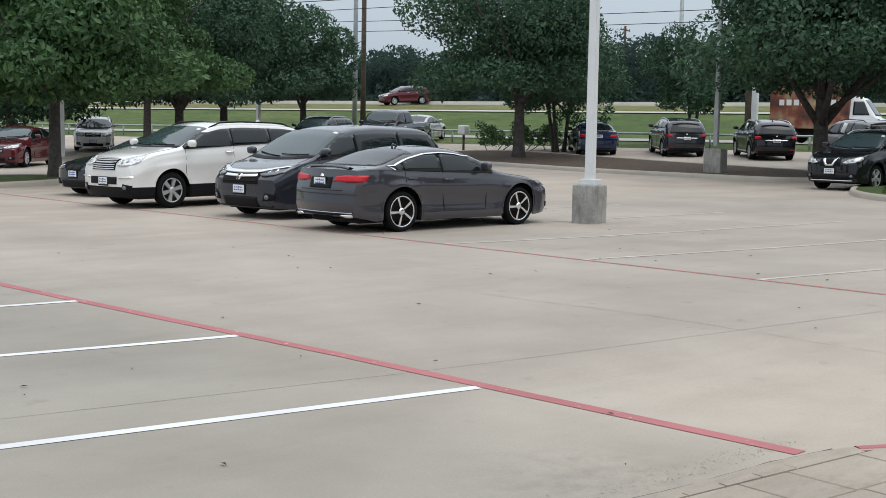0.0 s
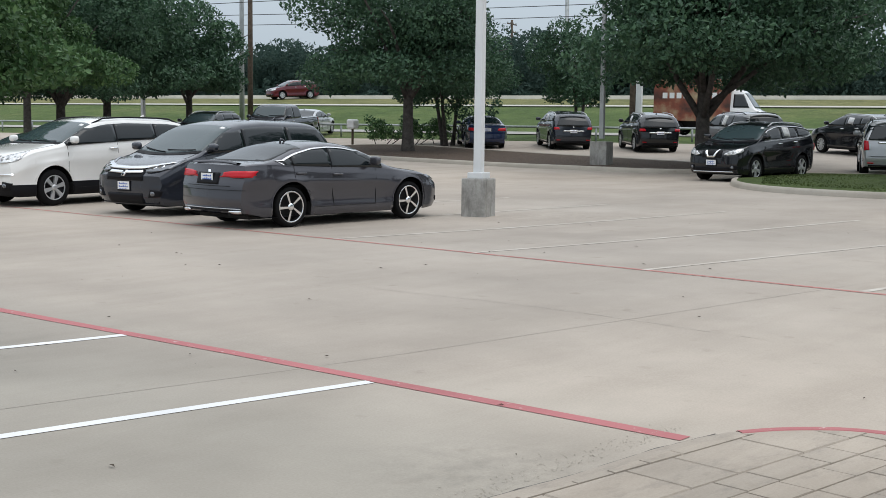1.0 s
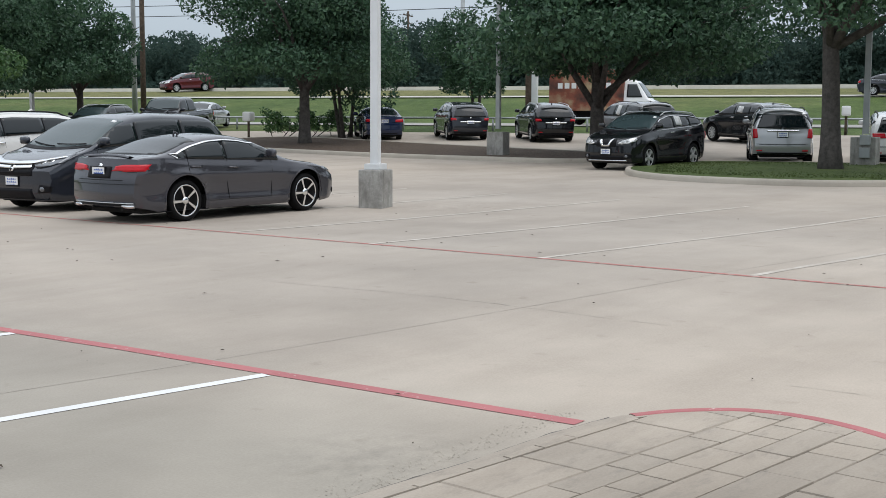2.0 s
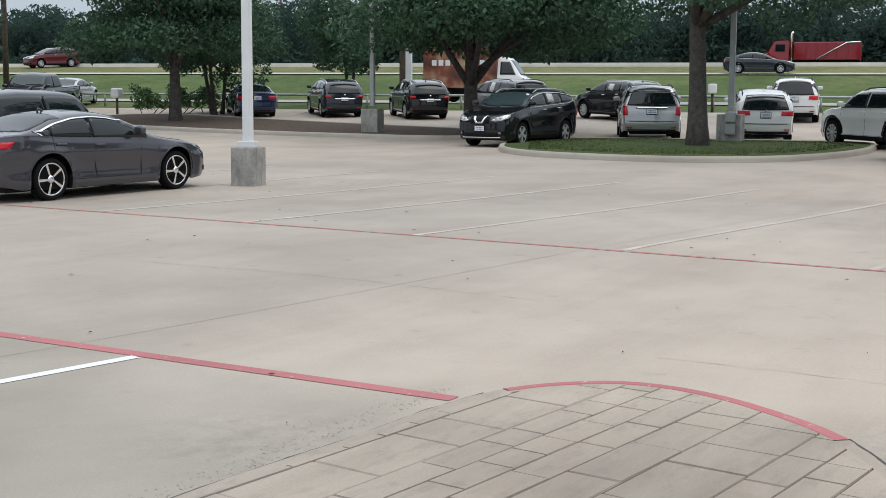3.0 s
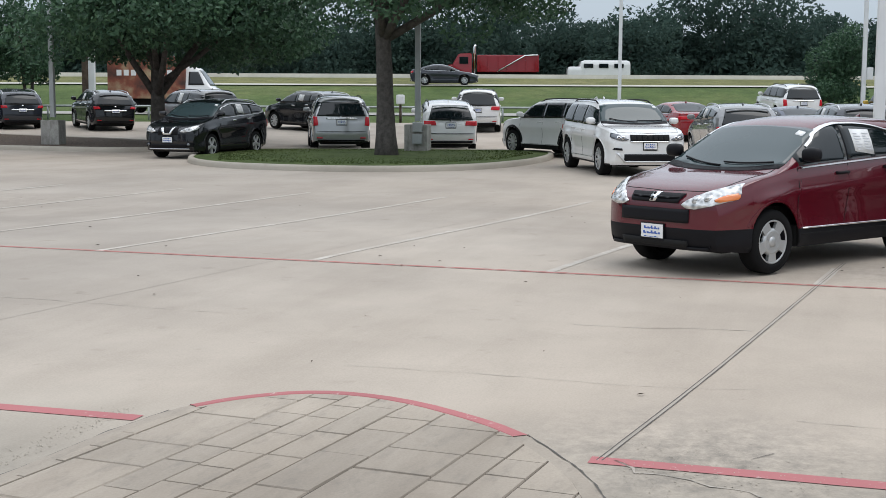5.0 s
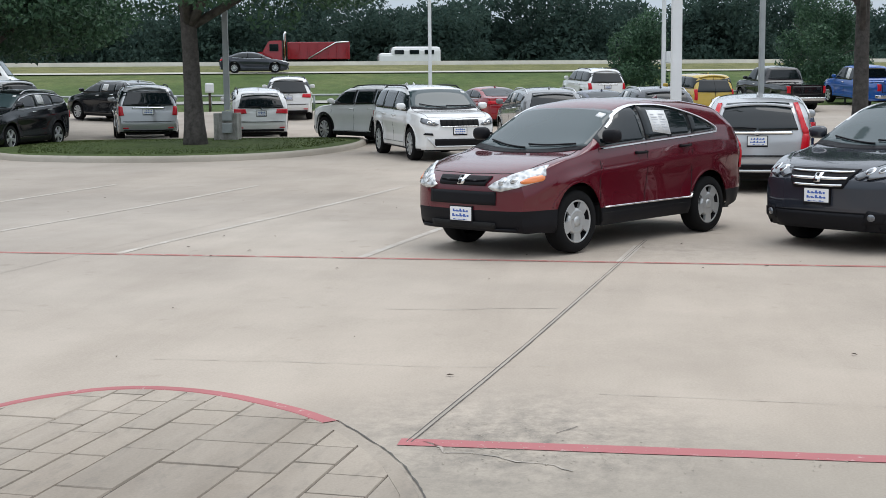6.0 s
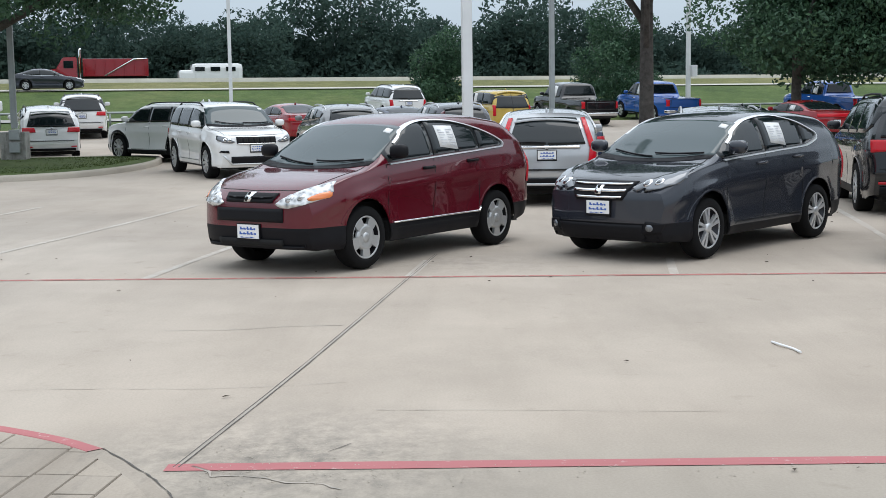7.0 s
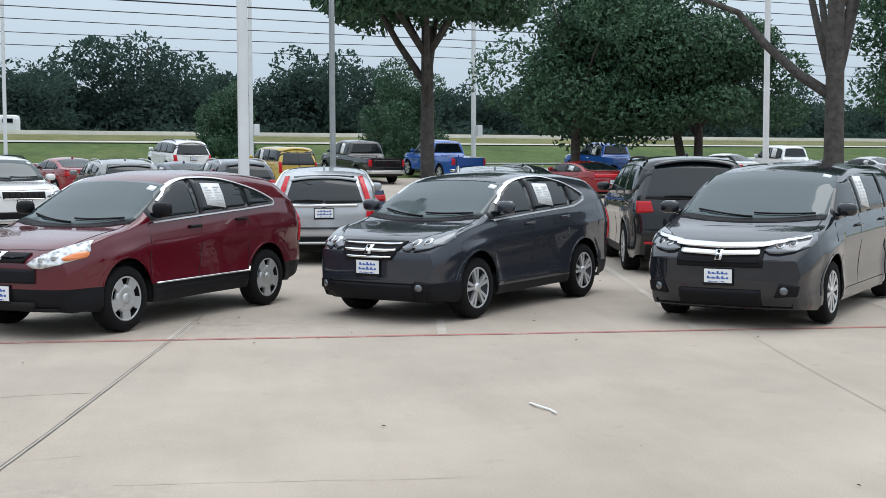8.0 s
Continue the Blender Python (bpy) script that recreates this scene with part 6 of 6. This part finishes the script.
inner_ap = [tuple(p) for p in ring_offset([Vector(p) for p in APRON][::-1], .085)][::-1]
bm = bmesh.new()
bm.faces.new([bm.verts.new((x, y, .006)) for x, y in APRON[::-1]])
apron = tagged(finish("apron", bm, M_STAMPJ), "stamped concrete apron with ashlar slabs and a red-painted rim", "pavement", kind="structure")
bm = bmesh.new()
n_ = len(APRON)
prev = None
for i in range(n_):
    a, b = APRON[i], inner_ap[i]
    cur = [bm.verts.new((a[0], a[1], .002)), bm.verts.new((a[0] * .98 + b[0] * .02, a[1] * .98 + b[1] * .02, .014)), bm.verts.new((b[0], b[1], .014)), bm.verts.new((b[0], b[1], .002))]
    if prev:
        for k in range(3):
            bm.faces.new((prev[k], cur[k], cur[k + 1], prev[k + 1]))
    prev = cur
rim_ = finish("rim_band", bm, M_STAMP, apron)
bm = bmesh.new()
prev = None
for i in range(8, 6 + len(APRON_RIM)):
    a, b = Vector(APRON[i]), Vector(inner_ap[i])
    wide_ = .60 + .45 * (i - 8) / len(APRON_RIM)
    cur = [bm.verts.new((*(a + (a - b) * .22), .006)), bm.verts.new((*(a + (a - b) * .05), .019)), bm.verts.new((*a.lerp(b, wide_), .019)), bm.verts.new((*a.lerp(b, wide_ + .08), .013))]
    if prev:
        for k in range(3):
            bm.faces.new((prev[k], cur[k], cur[k + 1], prev[k + 1]))
    prev = cur
finish("red_rim_paint", bm, M_RED, apron, "chipped red paint on the apron's rim")

# loose bits on the lot
M_BIT = mat_new("dead_leaf", (0.06, 0.045, 0.03), 0.9)
rb = random.Random(11)
bm = bmesh.new()
for i in range(150):
    x, y = rb.uniform(-4, 14), rb.uniform(-16, 12)
    if (x < 1.3 and -7 < y < -2.2):
        continue
    a, l = rb.uniform(0, 6.28), rb.uniform(.012, .034)
    z = height(x, y) + .006
    v = [bm.verts.new((x + math.cos(a + q) * l * s_, y + math.sin(a + q) * l * s_, z + h_)) for q, s_, h_ in ((0, 1, .004), (1.7, .35, .012), (3.14, 1, .006), (4.6, .35, .012))]
    bm.faces.new(v)
tagged(finish("leaf_litter", bm, M_BIT), "small dead leaves scattered on the concrete", "leaves", kind="stuff")
bm = bmesh.new()
tube(bm, [(3.24, -9.19, .012), (3.1, -9.21, .02), (2.95, -9.28, .012), (2.8, -9.29, .016)], .009, 6)
tagged(finish("plastic_strip", bm, M_PAPER), "thin white plastic strip lying on the concrete", "litter")
bm = bmesh.new()
rb = random.Random(5)
for k in range(6):
    cx, cy = 10.55 + rb.uniform(-.16, .16), -7.36 + rb.uniform(-.12, .12)
    tube(bm, [(cx + .16 * math.cos(q + k), cy + .13 * math.sin(q * 1.3 + k), .015 + .05 * abs(math.sin(q * 2 + k))) for q in (0, .6, 1.2, 1.8, 2.4, 3.0)], .006, 5)
tagged(finish("plastic_wrap", bm, mat_new("clear_plastic", (0.5, 0.52, 0.52), 0.2)), "crumpled clear plastic strapping under a tyre", "litter")


def mailbox(x, y, hd, label):
    e = thing("mailbox", pose(x, y, height(x, y), 0, 0, hd), label, "mailbox")
    bm = bmesh.new()
    tube(bm, [(0, 0, -.1), (0, 0, .8)], .06, 8)
    part("post", bm, M_WOOD, e)
    bm = bmesh.new()
    box(bm, -.3, .3, -.2, .2, .8, 1.25, .08)
    part("box", bm, M_POLE, e)


mailbox(36.4, 37.4, 20, "white utility box on a wooden post by the road")
mailbox(49.5, 13.2, 20, "white utility box on a post by the road")
e = thing("sign_post", pose(48.2, 29.0, height(48.2, 29.0), 0, 0, 15), "white and brown square sign post by the road", "sign")
for y0, mt in ((-.16, M_POLE), (.16, M_WOOD)):
    bm = bmesh.new()
    box(bm, -.12, .12, y0 - .15, y0 + .15, -.1, 6.0, .02)
    part("post", bm, mt, e)

# ---- trees ----
def leaf_mat(name, dark, mid, light):
    m = mat_new(name, mid, 0.55, spec=0.35)
    b = m.node_tree.nodes["Principled BSDF"]
    geo = m.node_tree.nodes.new("ShaderNodeNewGeometry")
    c = ramp(m, geo.outputs["Random Per Island"], [(0.0, dark), (0.55, mid), (1.0, light)])
    big = noise_tex(m, 0.55, 3, 0.5)
    c = mix(m, c, ramp(m, big, [(0.35, (0.72, 0.78, 0.70)), (0.7, (1.2, 1.16, 1.0))]), 0.8, "MULTIPLY")
    link(m, c, b.inputs["Base Color"])
    tr = m.node_tree.nodes.new("ShaderNodeBsdfTranslucent")
    link(m, c, tr.inputs[0])
    sh = m.node_tree.nodes.new("ShaderNodeMixShader")
    sh.inputs[0].default_value = 0.22
    out = m.node_tree.nodes["Material Output"]
    link(m, b.outputs[0], sh.inputs[1])
    link(m, tr.outputs[0], sh.inputs[2])
    link(m, sh.outputs[0], out.inputs[0])
    return m


M_LEAF = leaf_mat("oak_leaf", (0.034, 0.078, 0.050), (0.055, 0.118, 0.071), (0.085, 0.166, 0.094))
M_LEAF2 = leaf_mat("ash_leaf", (0.038, 0.088, 0.036), (0.066, 0.145, 0.054), (0.112, 0.20, 0.080))
# the distance haze is put into this leaf colour: paler, bluer, narrow in range
M_LEAFHAZE = leaf_mat("hazy_wood_leaf", (0.052, 0.088, 0.082), (0.060, 0.098, 0.090), (0.068, 0.108, 0.094))
# less gloss and more translucence flatten the contrast, as haze would
M_LEAFHAZE.node_tree.nodes["Principled BSDF"].inputs["Specular IOR Level"].default_value = 0.05
M_LEAFHAZE.node_tree.nodes["Mix Shader"].inputs[0].default_value = 0.45
M_BARK = paint_in(mat_new("bark", (0.09, 0.075, 0.06), 0.95), ramp(bpy.data.materials["bark"], noise_tex(bpy.data.materials["bark"], 7, 7, 0.7), [(0.3, (0.036, 0.032, 0.029)), (0.7, (0.118, 0.106, 0.096))]), None, noise_tex(bpy.data.materials["bark"], 11, 6, 0.7), 0.9, 0.04)


def leaf_cloud(rnd, blobs, count, size):
    """Loose leaves on and inside a set of clumps (centre, radii), as a mesh of many small bent blades."""
    wts = np.array([r[0] * r[1] + r[0] * r[2] for _, r in blobs])
    wts = wts / wts.sum()
    rs = np.random.RandomState(rnd.randrange(10 ** 6))
    pick = rs.choice(len(blobs), count, p=wts)
    cen = np.array([b[0] for b in blobs])[pick]
    rad = np.array([b[1] for b in blobs])[pick]
    d = rs.normal(size=(count, 3))
    d /= np.linalg.norm(d, axis=1)[:, None]
    q = 1 - np.abs(rs.normal(size=(count, 1))) * .16
    p = cen + d * rad * q + rs.normal(size=(count, 3)) * .05
    a = rs.normal(size=(count, 3)) + d * .2
    a /= np.linalg.norm(a, axis=1)[:, None]
    n = d * .9 + rs.normal(size=(count, 3)) * .75 + np.array([0, 0, .35])
    b = np.cross(n, a)
    b /= np.linalg.norm(b, axis=1)[:, None]
    c = np.cross(a, b)
    s = size * rs.uniform(.6, 1.35, (count, 1))
    v = np.stack([p - a * s, p - b * s * .5 + c * s * .12, p + a * s, p + b * s * .5 + c * s * .12], 1).reshape(-1, 3)
    f = np.arange(count * 4).reshape(-1, 4)
    return v, f


def clumps(rnd, rx, ry, rz, n, k=.38, lean=(0, 0)):
    """Uneven clumps that fill a crown's ellipsoid about the origin."""
    out = []
    for i in range(n // 2):  # a skirt of low clumps
        a, q = 2 * math.pi * (i + rnd.random()) / (n // 2), rnd.uniform(.45, .78)
        r = k * rnd.uniform(.6, .95)
        out.append(((math.cos(a) * q * rx, math.sin(a) * q * ry, rz * rnd.uniform(-.62, -.38)), (rx * r, ry * r, rz * r * .62)))
    for i in range(n):
        while True:
            p = Vector((rnd.uniform(-1, 1), rnd.uniform(-1, 1), rnd.uniform(-1, 1)))
            if .15 < p.length < 1:
                break
        p = p * (.45 + .42 * rnd.random())
        r = k * rnd.uniform(.65, 1.2)
        sh = 1 - .25 * max(0, -p.z)
        out.append(((p.x * rx * 1.15 + lean[0] * p.z, p.y * ry * 1.15 + lean[1] * p.z, p.z * rz), (rx * r * sh, ry * r * sh, rz * r * .8)))
    return out


CROWNS = {}


def crown_mesh(key, seed, rx, ry, rz, n, count, size, mat, k=.38):
    if key not in CROWNS:
        rnd = random.Random(seed)
        v, f = leaf_cloud(rnd, clumps(rnd, rx, ry, rz, n, k), count, size)
        me = bpy.data.meshes.new("crown")
        me.from_pydata(v.tolist(), [], f.tolist())
        me.materials.append(mat)
        CROWNS[key] = me
    return CROWNS[key]


def tree(x, y, crown_z, rx, rz, trunk_r, key, seed, label, mat=None, count=34000, size=.090, n=26, spin=0, fork=.55, lean=(0, 0), stems=1, limbs=7, bend=0.0, off=(0, 0)):
    """Trunk with limbs that reach into a crown of loose leaves."""
    z = height(x, y)
    e = thing("tree", Matrix.Translation((x, y, z)), label, "tree", "trees")
    rnd = random.Random(seed)
    for s in range(stems):
        sx, sy = (rnd.uniform(-.35, .35), rnd.uniform(-.35, .35)) if stems > 1 else (0, 0)
        ft = (crown_z - rz) + rz * fork
        tip = Vector((lean[0] + sx * 3, lean[1] + sy * 3, ft))
        pts, rad = [], []
        for i in range(8):
            k = i / 7
            p = Vector((sx, sy, 0)).lerp(tip, k) + Vector((bend * math.sin(k * 5.2), bend * .5 * math.sin(k * 4 + 1), 0))
            p.z = -.15 + (ft + .15) * k
            pts.append(p)
            rad.append(trunk_r * (1.45 if i == 0 else 1.08 if i == 1 else 1 - .32 * k))
        bm = bmesh.new()
        tube(bm, pts, rad, 14)
        part("trunk", bm, M_BARK, e, smooth=False)
        for j in range(limbs if stems == 1 else 3):
            a = 2 * math.pi * (j + rnd.random() * .7) / (limbs if stems == 1 else 3)
            k = rnd.uniform(.62, 1.0)
            st = pts[min(7, int(k * 7))]
            reach = rx * rnd.uniform(.55, .85)
            end = Vector((off[0] + math.cos(a) * reach, off[1] + math.sin(a) * reach, crown_z + rz * rnd.uniform(-.35, .55)))
            mid = st.lerp(end, .5) + Vector((0, 0, rz * .12))
            bm = bmesh.new()
            r0 = trunk_r * rnd.uniform(.38, .55)
            tube(bm, [st, st.lerp(mid, .5) + Vector((0, 0, -.1)), mid, mid.lerp(end, .5) + Vector((0, 0, .15)), end], [r0, r0 * .8, r0 * .6, r0 * .4, r0 * .15], 8)
            part("limb", bm, M_BARK, e)
    c = new("crown", crown_mesh(key, seed, rx, rx * .92, rz, n, count, size, mat or M_LEAF))
    c.parent = e
    c.matrix_local = pose(off[0], off[1], crown_z, 0, 0, spin)
    return e


def big_limb(owner, pts, r):
    bm = bmesh.new()
    tube(bm, pts, [r * (1 - .75 * i / (len(pts) - 1)) for i in range(len(pts))], 10)
    part("limb", bm, M_BARK, owner)


OAK = "broad green oak with a dense dark crown"
tree(32.4, 30.0, 5.7, 4.6, 3.9, .25, "oak_a", 1, OAK + " in a mulch bed", count=44000)
tree(32.2, 15.9, 5.75, 6.0, 3.9, .28, "oak_w", 2, OAK + " behind a black crossover", count=62000, n=44, size=.10, off=(.5, -.9), fork=.3)
tree(38.9, 33.4, 4.6, 3.4, 3.4, .10, "oak_c", 3, "multi-stemmed green tree at the far row", count=20000, stems=3, n=18)
tree(46.4, 31.3, 3.9, 2.3, 3.0, .10, "oak_d", 4, "airy green tree beyond the far row", count=13000, stems=2, n=16)
tree(27.2, 5.7, 6.75, 4.8, 3.8, .27, "oak_e", 5, "tall tree with a bare crooked trunk on the lawn island", count=34000, bend=.10, fork=.80, lean=(.2, .35), off=(.3, -1.7), limbs=6)
tree(24.6, -11.5, 7.4, 3.3, 3.3, .20, "oak_f", 6, "tall tree with a bare forked trunk behind parked cars", count=26000, size=.105, fork=.25, n=24, off=(0, .3))
tree_r = tree(17.3, -18.5, 8.6, 4.2, 3.2, .22, "oak_g", 7, "large tree with a thick forked trunk beside a minivan", count=36000, size=.095, fork=.05, limbs=5, off=(2.2, -2.6))
big_limb(tree_r, [(0, 0, 3.0), (.4, .6, 3.5), (.8, 1.1, 4.1), (1.0, 1.6, 4.75), (1.1, 2.3, 5.0), (1.2, 3.0, 5.2)], .12)
tree(51.9, -22.5, 6.4, 5.1, 5.2, .26, "oak_h", 8, OAK + " above blue pickup trucks", count=58000, n=60, size=.125, off=(0, -1.2))
tree(50.3, -27.9, 5.8, 5.0, 4.0, .24, "oak_b", 2, OAK + " with low forked trunks", stems=2, count=42000, size=.115)
tree(65.4, -16.1, 3.2, 3.6, 3.0, .10, "oak_c", 3, "low round green tree at the grass edge", stems=2)
tree(70.5, -6.0, 2.7, 2.2, 2.9, .12, "ever", 9, "dense dark evergreen bush at the grass edge", count=16000, n=26, size=.09, fork=.1)
tree(10.4, 27.5, 4.7, 4.3, 3.1, .19, "ash_a", 10, "light green ash tree on the lawn island", M_LEAF2, 36000, .11)
tree(25.1, 44.7, 5.3, 4.6, 4.2, .24, "oak_a", 1, OAK + " at the lot's corner", spin=70)
tree(29.0, 46.9, 5.5, 4.6, 4.2, .22, "oak_b", 2, OAK + " at the lot's corner", spin=150)
tree(19.4, 50.0, 5.9, 5.0, 4.2, .24, "oak_h", 8, OAK + " at the lot's corner", spin=60)
tree(34.6, 47.8, 5.0, 4.0, 4.2, .20, "oak_f", 6, OAK + " near a utility pole", spin=200)
tree(20.8, 40.2, 5.4, 4.2, 3.8, .18, "ash_a", 10, "light green ash tree among parked cars", M_LEAF2, spin=120)
tree(29.0, -31.5, 4.9, 3.3, 3.3, .2, "oak_f", 6, OAK + " behind the car rows", spin=30)
tree(40.0, -36.0, 7.5, 5.4, 4.6, .25, "oak_h", 8, OAK + " behind the car rows", spin=220)

bx_, by_ = 37.4, 36.6
for k in range(3):
    tree(bx_ + 1.1 * k, by_ - .9 * k, .85, .95, .75, .025, "brush", 12, "low scraggly brush beside the pipe rail", M_LEAF2, 900, .08, n=10, spin=80 * k, stems=3, fork=.4)

# the wood beyond the highway: near trees one by one, the rest as one mass
rw = random.Random(21)
for k in range(5):
    crown_mesh("far%d" % k, 50 + k, 6.0 + k * .4, 6.0, 5.6 + k * .5, 38, 6000, .29, M_LEAFHAZE, .36)
for i in range(56):
    u = -165 + 5.6 * i + rw.uniform(-2, 2)
    s = 138 + rw.uniform(-6, 9)
    p = at_su(s, u)
    big = rw.uniform(.58, .92) if u > 12 else rw.uniform(.76, 1.0) if u > -28 else rw.uniform(.88, 1.18) if u > -60 else rw.uniform(.68, .90)
    e = thing("far_tree", Matrix.Translation(p), "dark green woodland tree beyond the highway", "tree", "woodland trees")
    bm = bmesh.new()
    tube(bm, [(0, 0, -.2), (.1, 0, 3 * big), (0, .1, 6 * big)], [.3, .24, .15], 8)
    part("trunk", bm, M_BARK, e)
    c = new("crown", CROWNS["far%d" % (i % 5)])
    c.parent = e
    c.matrix_local = pose(0, 0, 5.8 * big, 0, 0, rw.uniform(0, 360)) @ Matrix.Diagonal((big, big, big * rw.uniform(.9, 1.15), 1))
vs, fs, base = [], [], 0
rs_ = random.Random(33)
for row, (s, h0, step) in enumerate(((145, 4.8, 4.6), (154, 5.0, 5.2))):
    u = -185
    while u < 160:
        p = at_su(s + rs_.uniform(-3, 3), u)
        h = h0 * rs_.uniform(.75, 1.25)
        v, f = leaf_cloud(rs_, clumps(rs_, 5.2, 5.2, h * .9, 14, .42), 1500, .52)
        vs.append(v + np.array([p.x, p.y, p.z + h * .85]))
        fs.append(f + base)
        base += len(v)
        u += step * rs_.uniform(.7, 1.2)
me = bpy.data.meshes.new("woodland")
me.from_pydata(np.concatenate(vs).tolist(), [], np.concatenate(fs).tolist())
me.materials.append(M_LEAFHAZE)
tagged(new("woodland", me), "dense dark green wood in the distance", "wood", kind="stuff")
# scrub at the foot of the wood and weeds on the banks
vs, fs, base = [], [], 0
for i in range(260):
    u, s = rs_.uniform(-160, 240), rs_.uniform(128, 136)
    p = at_su(s, u)
    r = rs_.uniform(1.2, 2.6)
    v, f = leaf_cloud(rs_, clumps(rs_, r, r, r * .9, 5, .5), 260, .26)
    vs.append(v + np.array([p.x, p.y, p.z + r * .6]))
    fs.append(f + base)
    base += len(v)
me = bpy.data.meshes.new("scrub")
me.from_pydata(np.concatenate(vs).tolist(), [], np.concatenate(fs).tolist())
me.materials.append(M_LEAFHAZE)
tagged(new("scrub", me), "green scrub below the distant wood", "bushes", kind="stuff")

# ---- stamped slabs of the apron, piece by piece ----
ca, sa = math.cos(radians(-5.0)), math.sin(radians(-5.0))
local = [(x * ca + y * sa, -x * sa + y * ca) for x, y in inner_ap]
rp = random.Random(4)
yy = -10.6
while yy < 0:
    hgt_ = rp.choice((.22, .30, .30, .44))
    xx = -10.5 + rp.random()
    while xx < 4:
        wid = rp.choice((.30, .42, .52, .66))
        poly = clip_rect(local, xx + .004, xx + wid - .004, yy + .0045, yy + hgt_ - .0045)
        xx += wid
        if len(poly) < 3:
            continue
        w = [(px * ca - py * sa, px * sa + py * ca) for px, py in poly]
        area = abs(sum(w[i - 1][0] * w[i][1] - w[i][0] * w[i - 1][1] for i in range(len(w)))) / 2
        cx, cy = sum(p[0] for p in w) / len(w), sum(p[1] for p in w) / len(w)
        if area < .0015 or cx < -9:
            continue
        bm = bmesh.new()
        lo = [bm.verts.new((px, py, .004)) for px, py in w]
        tp = rp.uniform(-.002, .002)
        hi = [bm.verts.new((cx + (px - cx) * rp.uniform(.965, .99), cy + (py - cy) * rp.uniform(.955, .985), .016 + tp)) for px, py in w]
        n = len(w)
        for i in range(n):
            bm.faces.new((lo[i], lo[(i + 1) % n], hi[(i + 1) % n], hi[i]))
        bm.faces.new(hi)
        bmesh.ops.recalc_face_normals(bm, faces=bm.faces[:])
        finish("slab", bm, M_STAMP, apron)
    yy += hgt_
